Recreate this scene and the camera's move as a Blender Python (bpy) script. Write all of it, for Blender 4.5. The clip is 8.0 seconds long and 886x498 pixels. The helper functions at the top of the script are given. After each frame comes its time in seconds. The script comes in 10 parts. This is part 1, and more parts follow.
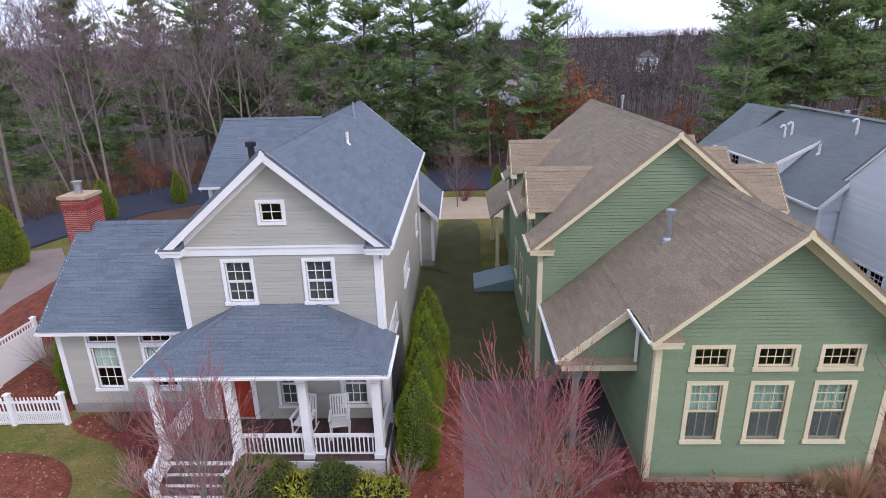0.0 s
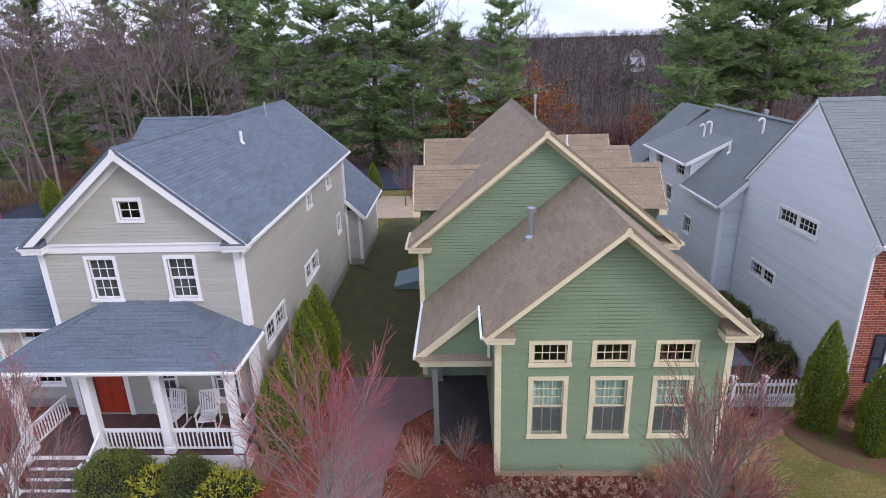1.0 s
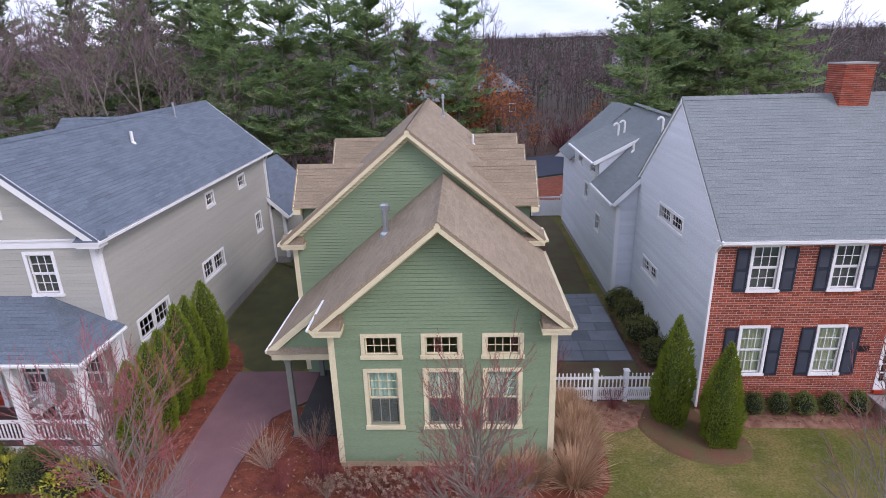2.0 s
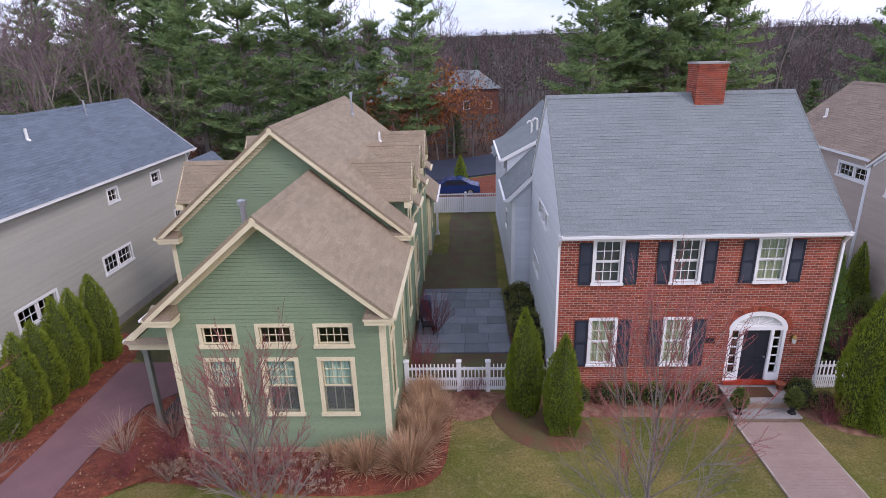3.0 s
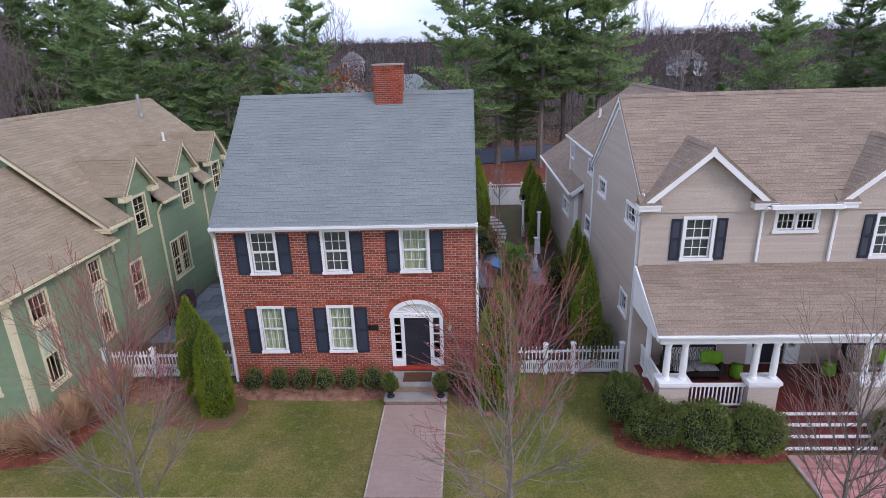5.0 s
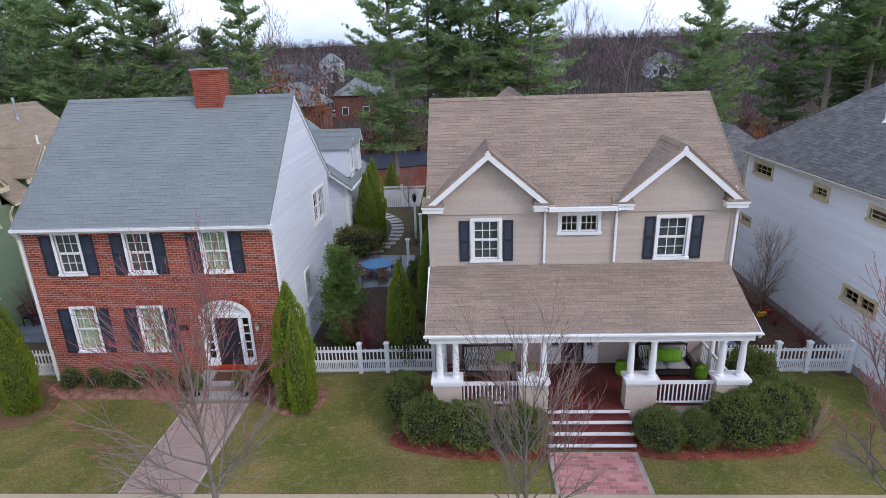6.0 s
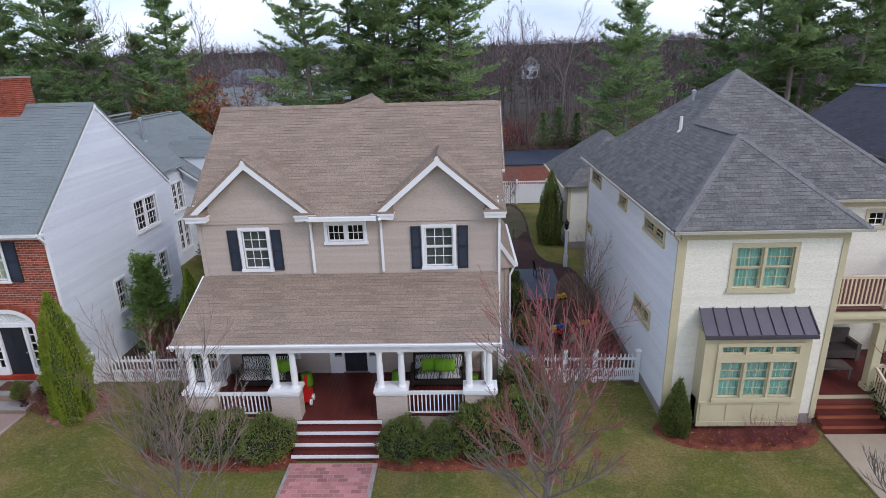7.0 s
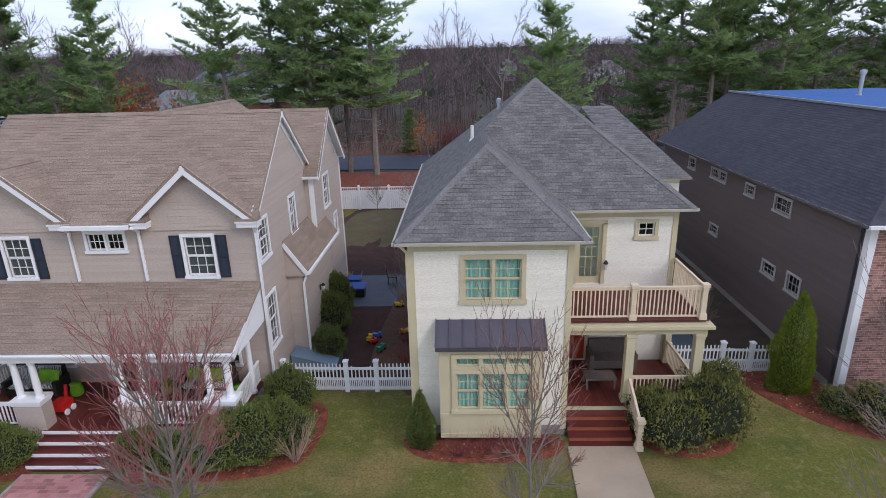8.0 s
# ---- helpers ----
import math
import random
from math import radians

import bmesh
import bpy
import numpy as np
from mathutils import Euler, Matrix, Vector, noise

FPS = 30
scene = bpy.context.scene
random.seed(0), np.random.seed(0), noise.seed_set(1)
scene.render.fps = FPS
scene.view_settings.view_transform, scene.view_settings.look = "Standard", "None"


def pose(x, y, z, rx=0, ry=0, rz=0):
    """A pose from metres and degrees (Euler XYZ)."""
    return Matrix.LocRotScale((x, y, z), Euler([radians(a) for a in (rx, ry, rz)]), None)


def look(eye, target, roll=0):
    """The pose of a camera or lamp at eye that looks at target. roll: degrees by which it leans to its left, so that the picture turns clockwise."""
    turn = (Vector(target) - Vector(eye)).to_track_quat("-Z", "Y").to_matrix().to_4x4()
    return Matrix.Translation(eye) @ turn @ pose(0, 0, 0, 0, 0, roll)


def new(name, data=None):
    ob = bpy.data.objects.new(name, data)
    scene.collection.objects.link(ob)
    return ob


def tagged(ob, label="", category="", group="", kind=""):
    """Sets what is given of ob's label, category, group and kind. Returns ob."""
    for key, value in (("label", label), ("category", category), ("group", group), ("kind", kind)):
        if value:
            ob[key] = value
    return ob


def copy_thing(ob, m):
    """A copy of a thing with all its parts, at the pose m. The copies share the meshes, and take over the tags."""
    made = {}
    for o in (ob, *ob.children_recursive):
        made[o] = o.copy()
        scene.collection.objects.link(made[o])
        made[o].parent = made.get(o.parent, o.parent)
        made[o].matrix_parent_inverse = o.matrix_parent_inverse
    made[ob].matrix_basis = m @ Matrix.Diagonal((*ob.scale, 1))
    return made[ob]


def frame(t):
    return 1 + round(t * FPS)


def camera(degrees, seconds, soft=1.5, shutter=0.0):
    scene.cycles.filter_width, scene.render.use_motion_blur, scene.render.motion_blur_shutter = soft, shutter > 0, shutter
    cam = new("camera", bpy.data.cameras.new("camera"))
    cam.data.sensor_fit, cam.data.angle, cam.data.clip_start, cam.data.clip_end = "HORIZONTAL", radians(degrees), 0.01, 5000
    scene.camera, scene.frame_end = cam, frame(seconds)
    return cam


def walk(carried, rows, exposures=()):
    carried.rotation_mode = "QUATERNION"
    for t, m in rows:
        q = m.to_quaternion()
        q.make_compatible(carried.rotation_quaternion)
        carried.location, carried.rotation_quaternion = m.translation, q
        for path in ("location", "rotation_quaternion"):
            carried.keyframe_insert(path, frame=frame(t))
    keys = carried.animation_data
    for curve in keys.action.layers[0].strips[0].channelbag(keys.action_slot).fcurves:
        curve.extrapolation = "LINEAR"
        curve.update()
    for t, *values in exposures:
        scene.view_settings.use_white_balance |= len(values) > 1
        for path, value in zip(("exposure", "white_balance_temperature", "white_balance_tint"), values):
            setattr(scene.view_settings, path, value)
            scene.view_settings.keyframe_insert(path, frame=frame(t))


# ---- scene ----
cam = camera(75.7, 8.0, soft=0.4)
PATH = [
    (0, (-0.31, -1.005, 11.94), (-0.376, 0.885, 11.29), -1.5),
    (0.5, (1.725, -1.02, 11.915), (1.662, 0.868, 11.261), -1.5),
    (1, (3.918, -1.133, 11.867), (3.852, 0.756, 11.214), -1.5),
    (1.5, (6.19, -1.276, 11.823), (6.122, 0.613, 11.171), -1.5),
    (1.7, (7.146, -1.362, 11.804), (7.076, 0.528, 11.152), -1.6),
    (2.8, (12.432, -1.772, 11.765), (12.35, 0.113, 11.103), -1.7),
    (3, (13.426, -1.912, 11.762), (13.343, -0.027, 11.099), -1.7),
    (3.5, (16.1, -2.177, 11.653), (16.011, -0.291, 10.992), -1.7),
    (4, (18.87, -2.371, 11.549), (18.783, -0.485, 10.889), -1.7),
    (4.5, (21.787, -2.486, 11.447), (21.702, -0.598, 10.793), -1.8),
    (5.8, (30.397, -2.776, 11.276), (30.309, -0.885, 10.631), -1.8),
    (6, (31.809, -2.734, 11.271), (31.724, -0.843, 10.627), -1.8),
    (6.5, (35.545, -2.619, 11.248), (35.462, -0.725, 10.611), -1.7),
    (7, (39.345, -2.407, 11.23), (39.27, -0.511, 10.598), -1.7),
    (7.5, (43.068, -2.204, 11.211), (42.992, -0.306, 10.585), -1.7),
    (8, (47.129, -2.029, 11.273), (47.056, -0.132, 10.645), -1.5),
]
walk(cam, [(t, look(eye, target, roll)) for t, eye, target, roll in PATH], [(0.0, 0.16, 5760, 25), (1.5, 0.16, 5770, 27), (3.5, 0.07, 5830, 29), (4.5, 0.04, 5700, 25), (6.0, 0.02, 5590, 19), (7.0, -0.11, 5640, 18), (8.0, -0.16, 5690, 20)])

# world: a bright overcast sky
world = bpy.data.worlds.new("world")
scene.world = world
world.use_nodes = True
SUN_ELEVATION, SUN_TURN = 40.0, 128.0
wn, wl = world.node_tree.nodes, world.node_tree.links
wn.clear()
sky = wn.new("ShaderNodeTexSky")
sky.sky_type, sky.sun_disc = "NISHITA", False
sky.sun_elevation, sky.sun_rotation = radians(SUN_ELEVATION), radians(SUN_TURN)
sky.air_density, sky.dust_density = 1.2, 2.0
wcoord = wn.new("ShaderNodeTexCoord")
wmap = wn.new("ShaderNodeMapping")
wmap.inputs["Scale"].default_value = (1.0, 1.0, 3.5)
wnoise = wn.new("ShaderNodeTexNoise")
wnoise.inputs["Scale"].default_value, wnoise.inputs["Detail"].default_value = 2.2, 6.0
wramp = wn.new("ShaderNodeValToRGB")
wramp.color_ramp.elements[0].position, wramp.color_ramp.elements[0].color = 0.35, (7.6, 9.0, 11.0, 1)
wramp.color_ramp.elements[1].position, wramp.color_ramp.elements[1].color = 0.6, (14.2, 14.5, 14.8, 1)
wmix = wn.new("ShaderNodeMix")
wmix.data_type = "RGBA"
wmix.inputs["Factor"].default_value = 0.6
wback = wn.new("ShaderNodeBackground")
wback.inputs["Strength"].default_value = 0.12
wout = wn.new("ShaderNodeOutputWorld")
wl.new(wcoord.outputs["Generated"], wmap.inputs["Vector"])
wl.new(wmap.outputs["Vector"], wnoise.inputs["Vector"])
wl.new(wnoise.outputs["Fac"], wramp.inputs["Fac"])
wl.new(sky.outputs["Color"], wmix.inputs["A"])
wl.new(wramp.outputs["Color"], wmix.inputs["B"])
wl.new(wmix.outputs["Result"], wback.inputs["Color"])
wl.new(wback.outputs["Background"], wout.inputs["Surface"])
sun_data = bpy.data.lights.new("sun", "SUN")
sun_data.energy, sun_data.angle, sun_data.color = 1.4, radians(16), (1.0, 0.9, 0.76)
sun = new("sun", sun_data)
sun.matrix_world = look((0, 0, 40), (0 - 40 * math.sin(radians(SUN_TURN)) / math.tan(radians(SUN_ELEVATION)), -40 * math.cos(radians(SUN_TURN)) / math.tan(radians(SUN_ELEVATION)), 0))


# ---- materials ----
def surface(name, color, second=None, size=0.5, rough=0.8, bump=0.2, fine=60.0, island=0.0, each=0.0, metal=0.0, streak=(1, 1, 1), amount=0.6, gloss=0.3, distance=0.01, speck=0.2, thin=0.0):
    """A node material: two colours mixed at a large scale, a fine grain, a fine relief, and variation from piece to piece. thin: the share of light that passes through, for leaves."""
    m = bpy.data.materials.new(name)
    m.use_nodes = True
    n, l = m.node_tree.nodes, m.node_tree.links
    b = n["Principled BSDF"]
    b.inputs["Roughness"].default_value, b.inputs["Metallic"].default_value = rough, metal
    b.inputs["Specular IOR Level"].default_value = gloss
    second = second or tuple(c * 0.75 for c in color)
    geo = n.new("ShaderNodeNewGeometry")
    mp = n.new("ShaderNodeMapping")
    mp.inputs["Scale"].default_value = streak
    l.new(geo.outputs["Position"], mp.inputs["Vector"])
    big = n.new("ShaderNodeTexNoise")
    big.inputs["Scale"].default_value, big.inputs["Detail"].default_value = 1 / size, 5.0
    l.new(mp.outputs["Vector"], big.inputs["Vector"])
    grain = n.new("ShaderNodeTexNoise")
    grain.inputs["Scale"].default_value, grain.inputs["Detail"].default_value = fine, 3.0
    l.new(mp.outputs["Vector"], grain.inputs["Vector"])
    ramp = n.new("ShaderNodeMapRange")
    ramp.inputs["From Min"].default_value, ramp.inputs["From Max"].default_value = 0.35, 0.65
    ramp.inputs["To Max"].default_value = amount
    l.new(big.outputs["Fac"], ramp.inputs["Value"])
    mix = n.new("ShaderNodeMix")
    mix.data_type = "RGBA"
    mix.inputs["A"].default_value, mix.inputs["B"].default_value = (*color, 1), (*second, 1)
    l.new(ramp.outputs["Result"], mix.inputs["Factor"])
    value = n.new("ShaderNodeMapRange")
    value.inputs["From Min"].default_value, value.inputs["From Max"].default_value = 0.25, 0.75
    value.inputs["To Min"].default_value, value.inputs["To Max"].default_value = 1 - speck, 1 + speck
    l.new(grain.outputs["Fac"], value.inputs["Value"])
    last = value.outputs["Result"]
    for source, share in ((geo.outputs["Random Per Island"], island), (None, each)):
        if share:
            if source is None:
                source = n.new("ShaderNodeObjectInfo").outputs["Random"]
            r = n.new("ShaderNodeMapRange")
            r.inputs["To Min"].default_value, r.inputs["To Max"].default_value = 1 - share, 1 + share
            l.new(source, r.inputs["Value"])
            mul = n.new("ShaderNodeMath")
            mul.operation = "MULTIPLY"
            l.new(last, mul.inputs[0])
            l.new(r.outputs["Result"], mul.inputs[1])
            last = mul.outputs["Value"]
    hsv = n.new("ShaderNodeHueSaturation")
    l.new(mix.outputs["Result"], hsv.inputs["Color"])
    l.new(last, hsv.inputs["Value"])
    l.new(hsv.outputs["Color"], b.inputs["Base Color"])
    bp = n.new("ShaderNodeBump")
    bp.inputs["Strength"].default_value, bp.inputs["Distance"].default_value = bump, distance
    l.new(grain.outputs["Fac"], bp.inputs["Height"])
    l.new(bp.outputs["Normal"], b.inputs["Normal"])
    if thin:
        leaf_light, blend = n.new("ShaderNodeBsdfTranslucent"), n.new("ShaderNodeMixShader")
        blend.inputs["Fac"].default_value = thin
        l.new(hsv.outputs["Color"], leaf_light.inputs["Color"])
        l.new(b.outputs["BSDF"], blend.inputs[1])
        l.new(leaf_light.outputs["BSDF"], blend.inputs[2])
        l.new(blend.outputs["Shader"], n["Material Output"].inputs["Surface"])
    return m


def glass_material(name, tint):
    m = bpy.data.materials.new(name)
    m.use_nodes = True
    n, l = m.node_tree.nodes, m.node_tree.links
    n.clear()
    clear = n.new("ShaderNodeBsdfTransparent")
    clear.inputs["Color"].default_value = (*tint, 1)
    shine = n.new("ShaderNodeBsdfGlossy")
    shine.inputs["Roughness"].default_value = 0.03
    fres = n.new("ShaderNodeFresnel")
    fres.inputs["IOR"].default_value = 1.7
    mix = n.new("ShaderNodeMixShader")
    out = n.new("ShaderNodeOutputMaterial")
    l.new(fres.outputs["Fac"], mix.inputs["Fac"])
    l.new(clear.outputs["BSDF"], mix.inputs[1])
    l.new(shine.outputs["BSDF"], mix.inputs[2])
    l.new(mix.outputs["Shader"], out.inputs["Surface"])
    return m


def screen_material(name, color, share):
    """A fine wire mesh that lets part of the view through."""
    m = bpy.data.materials.new(name)
    m.use_nodes = True
    n, l = m.node_tree.nodes, m.node_tree.links
    clear, mix = n.new("ShaderNodeBsdfTransparent"), n.new("ShaderNodeMixShader")
    b = n["Principled BSDF"]
    b.inputs["Base Color"].default_value, b.inputs["Roughness"].default_value = (*color, 1), 0.8
    mix.inputs["Fac"].default_value = share
    l.new(clear.outputs["BSDF"], mix.inputs[1])
    l.new(b.outputs["BSDF"], mix.inputs[2])
    l.new(mix.outputs["Shader"], n["Material Output"].inputs["Surface"])
    return m


SCREEN = screen_material("grey_insect_screen", (0.15, 0.175, 0.16), 0.5)
GLASS = glass_material("window_glass", (0.82, 0.9, 0.9))
WHITE = surface("white_paint", (0.8, 0.8, 0.79), (0.73, 0.73, 0.71), 0.8, 0.45, 0.03, speck=0.03)
CREAM = surface("cream_trim_paint", (0.7, 0.63, 0.42), (0.6, 0.53, 0.34), 0.6, 0.55, 0.08)
TANTRIM = surface("khaki_trim_paint", (0.56, 0.5, 0.32), (0.49, 0.43, 0.27), 0.6, 0.55, 0.08)
BLACKPAINT = surface("black_paint", (0.02, 0.022, 0.03), (0.03, 0.032, 0.04), 0.5, 0.4, 0.05)
NAVY = surface("shutter_paint", (0.022, 0.028, 0.042), (0.032, 0.038, 0.055), 0.4, 0.5, 0.05)
SIDING = {
    "grey": surface("warm_grey_siding", (0.42, 0.41, 0.35), (0.37, 0.36, 0.31), 1.6, 0.65, 0.08, 40, island=0.05, streak=(0.4, 0.4, 3)),
    "green": surface("sage_green_siding", (0.205, 0.272, 0.163), (0.174, 0.237, 0.14), 1.6, 0.65, 0.08, 40, island=0.05, streak=(0.4, 0.4, 3)),
    "pale": surface("pale_grey_siding", (0.68, 0.71, 0.745), (0.61, 0.64, 0.675), 1.6, 0.65, 0.08, 40, island=0.05, streak=(0.4, 0.4, 3)),
    "tan": surface("tan_siding", (0.47, 0.395, 0.33), (0.42, 0.35, 0.29), 1.6, 0.65, 0.08, 40, island=0.05, streak=(0.4, 0.4, 3)),
    "cream": surface("cream_white_siding", (0.8, 0.77, 0.64), (0.74, 0.7, 0.58), 1.6, 0.6, 0.08, 40, island=0.03, streak=(0.4, 0.4, 3)),
    # shaded copy of the cream siding, with the sky's blue put into it
    "cool": surface("cream_siding_skylit", (0.77, 0.81, 0.84), (0.69, 0.73, 0.76), 1.6, 0.65, 0.08, 40, island=0.04, streak=(0.4, 0.4, 3)),
    "umber": surface("grey_brown_siding", (0.122, 0.097, 0.094), (0.1, 0.08, 0.078), 1.6, 0.65, 0.08, 40, island=0.06, streak=(0.4, 0.4, 3)),
}
ROOF = {
    "slate": surface("slate_blue_shingle", (0.125, 0.152, 0.18), (0.103, 0.127, 0.152), 1.3, 0.9, 0.4, 22, island=0.11, speck=0.3),
    "beige": surface("weathered_tan_shingle", (0.28, 0.222, 0.15), (0.23, 0.182, 0.124), 1.3, 0.9, 0.4, 22, island=0.1, speck=0.3),
    "brown": surface("weathered_brown_shingle", (0.264, 0.203, 0.152), (0.217, 0.165, 0.125), 1.3, 0.9, 0.4, 22, island=0.12, speck=0.32),
    "silver": surface("silver_grey_shingle", (0.192, 0.214, 0.211), (0.165, 0.185, 0.184), 1.5, 0.9, 0.4, 22, island=0.055, speck=0.22),
    "charcoal": surface("charcoal_shingle", (0.15, 0.145, 0.136), (0.102, 0.1, 0.098), 0.5, 0.9, 0.4, 16, island=0.2, speck=0.35),
    "dusk": surface("dark_slate_shingle", (0.058, 0.056, 0.068), (0.042, 0.042, 0.054), 1.3, 0.9, 0.4, 22, island=0.14, speck=0.3),
}
# dark colour on shingle edges that draws the shadow line under each course
COURSESHADE = surface("course_shadow_edge", (0.095, 0.086, 0.082), (0.07, 0.064, 0.06), 0.5, 0.95, 0.3)
BRICK = surface("red_brick", (0.3, 0.07, 0.036), (0.2, 0.047, 0.028), 0.9, 0.85, 0.5, 80, island=0.34)
OLDBRICK = surface("weathered_pink_brick", (0.32, 0.17, 0.135), (0.23, 0.1, 0.08), 0.4, 0.85, 0.5, 80, island=0.45)
MORTAR = surface("mortar", (0.5, 0.42, 0.36), (0.42, 0.34, 0.29), 0.5, 0.9, 0.5)
STONE = surface("foundation_stone", (0.32, 0.3, 0.28), (0.24, 0.22, 0.2), 0.4, 0.9, 0.5)
BLUESTONE = surface("bluestone", (0.085, 0.098, 0.125), (0.06, 0.07, 0.092), 0.6, 0.7, 0.4, each=0.2)
DECK = surface("painted_deck", (0.1, 0.06, 0.055), (0.075, 0.045, 0.042), 0.7, 0.55, 0.2, each=0.15)
REDDECK = surface("red_stained_deck", (0.12, 0.028, 0.022), (0.09, 0.02, 0.017), 0.7, 0.45, 0.2, each=0.15)
REDDOOR = surface("red_door_paint", (0.36, 0.045, 0.018), (0.3, 0.035, 0.015), 0.5, 0.4, 0.05)
METAL = surface("galvanised_metal", (0.5, 0.53, 0.56), (0.4, 0.42, 0.45), 0.2, 0.35, 0.1, metal=0.8)
PVC = surface("white_plastic_pipe", (0.78, 0.77, 0.72), (0.7, 0.69, 0.64), 0.3, 0.4, 0.03)
STANDING = surface("dark_bronze_metal_roof", (0.1, 0.09, 0.105), (0.08, 0.072, 0.085), 0.6, 0.4, 0.05, metal=0.3)
BLIND = surface("white_blind", (0.68, 0.68, 0.64), (0.6, 0.6, 0.56), 0.3, 0.7, 0.05)
SHADE = surface("green_grey_shade", (0.74, 0.87, 0.76), (0.68, 0.81, 0.7), 0.4, 0.8, 0.05)
DIMBLIND = surface("grey_blind", (0.2, 0.21, 0.205), (0.16, 0.17, 0.165), 0.3, 0.7, 0.05)
AQUA = surface("aqua_curtain", (0.62, 0.86, 0.76), (0.54, 0.77, 0.68), 0.15, 0.8, 0.2, streak=(4, 4, 0.3))
BUFF = surface("buff_curtain", (0.74, 0.75, 0.55), (0.64, 0.66, 0.48), 0.15, 0.8, 0.2, streak=(4, 4, 0.3))
# near black that stands in for the dark of unlit rooms
DARKROOM = surface("unlit_room_dark", (0.05, 0.05, 0.05), (0.04, 0.04, 0.04), 0.6, 0.9, 0.05)


# ---- mesh helpers ----
V = Vector
UP = V((0, 0, 1))


class Build:
    def __init__(self):
        self.v, self.f, self.m = [], [], []

    def add(self, verts, faces, mi=0):
        k = len(self.v)
        self.v.extend(tuple(p) for p in verts)
        self.f.extend(tuple(k + i for i in f) for f in faces)
        self.m.extend([mi] * len(faces))
        return self

    def quad(self, a, b, c, d, mi=0):
        return self.add((a, b, c, d), ((0, 1, 2, 3),), mi)

    def box(self, a, b, mi=0):
        (x0, y0, z0), (x1, y1, z1) = a, b
        return self.add([(x, y, z) for z in (z0, z1) for x, y in ((x0, y0), (x1, y0), (x1, y1), (x0, y1))],
                        ((3, 2, 1, 0), (4, 5, 6, 7), (0, 1, 5, 4), (1, 2, 6, 5), (2, 3, 7, 6), (3, 0, 4, 7)), mi)

    def beam(self, p0, p1, w, h, mi=0, up=UP):
        """A bar from p0 to p1, w wide across and h high along up."""
        p0, p1 = V(p0), V(p1)
        d = (p1 - p0).normalized()
        s = d.cross(up)
        s = s.normalized() if s.length > 1e-4 else V((1, 0, 0))
        t = s.cross(d).normalized()
        s, t = s * w / 2, t * h / 2
        return self.add([p + a * s + b * t for p in (p0, p1) for a, b in ((-1, -1), (1, -1), (1, 1), (-1, 1))],
                        ((0, 1, 2, 3), (7, 6, 5, 4), (1, 0, 4, 5), (2, 1, 5, 6), (3, 2, 6, 7), (0, 3, 7, 4)), mi)

    def tube(self, p0, p1, r0, r1, n=8, mi=0, caps=True):
        p0, p1 = V(p0), V(p1)
        d = (p1 - p0).normalized()
        s = d.cross(UP)
        s = s.normalized() if s.length > 1e-3 else V((1, 0, 0))
        t = s.cross(d)
        ring = [(math.cos(2 * math.pi * i / n), math.sin(2 * math.pi * i / n)) for i in range(n)]
        k = [p0 + (s * c + t * q) * r0 for c, q in ring] + [p1 + (s * c + t * q) * r1 for c, q in ring]
        f = [(i, (i + 1) % n, n + (i + 1) % n, n + i) for i in range(n)]
        if caps:
            f += [tuple(range(n - 1, -1, -1)), tuple(range(n, 2 * n))]
        return self.add(k, f, mi)

    def lathe(self, c, profile, n=12, mi=0):
        c = V(c)
        k = [c + V((r * math.cos(2 * math.pi * i / n), r * math.sin(2 * math.pi * i / n), z)) for r, z in profile for i in range(n)]
        f = [(j * n + i, j * n + (i + 1) % n, (j + 1) * n + (i + 1) % n, (j + 1) * n + i) for j in range(len(profile) - 1) for i in range(n)]
        f += [tuple(range(n - 1, -1, -1)), tuple(range((len(profile) - 1) * n, len(profile) * n))]
        return self.add(k, f, mi)

    def prism(self, pts, vec, mi=0, mside=None):
        """A flat polygon drawn out along vec."""
        n, vec = len(pts), V(vec)
        k = [V(p) for p in pts] + [V(p) + vec for p in pts]
        self.add(k, [tuple(range(n - 1, -1, -1)), tuple(range(n, 2 * n))], mi)
        return self.add(k, [(i, (i + 1) % n, n + (i + 1) % n, n + i) for i in range(n)], mi if mside is None else mside)


def shape(name, b, mats, smooth=False):
    me = bpy.data.meshes.new(name)
    me.from_pydata(b.v, [], b.f)
    for m in mats if isinstance(mats, (list, tuple)) else (mats,):
        me.materials.append(m)
    me.polygons.foreach_set("material_index", b.m)
    if smooth:
        me.polygons.foreach_set("use_smooth", [True] * len(me.polygons))
    me.update()
    return me


def thing(name, at, label, category, group="", kind=""):
    """A top-level thing: an Empty at its base, which parents its parts."""
    ob = new(name)
    ob.location, ob.empty_display_size = at, 0.3
    return tagged(ob, label, category, group, kind)


def part(name, b, mats, parent, label="", smooth=False, at=None, kind=""):
    """One mesh object under a thing or under a part. Places are the world's."""
    ob = new(name, b if isinstance(b, bpy.types.Mesh) else shape(name, b, mats, smooth))
    ob.parent = parent
    if parent.type == "EMPTY":
        ob.matrix_parent_inverse = Matrix.Translation(-parent.location)
    if at is not None:
        ob.matrix_basis = at if isinstance(at, Matrix) else Matrix.Translation(at)
    return tagged(ob, label, kind=kind)


def solo(name, b, mats, label, category, group="", kind="", smooth=False):
    return tagged(new(name, shape(name, b, mats, smooth)), label, category, group, kind)


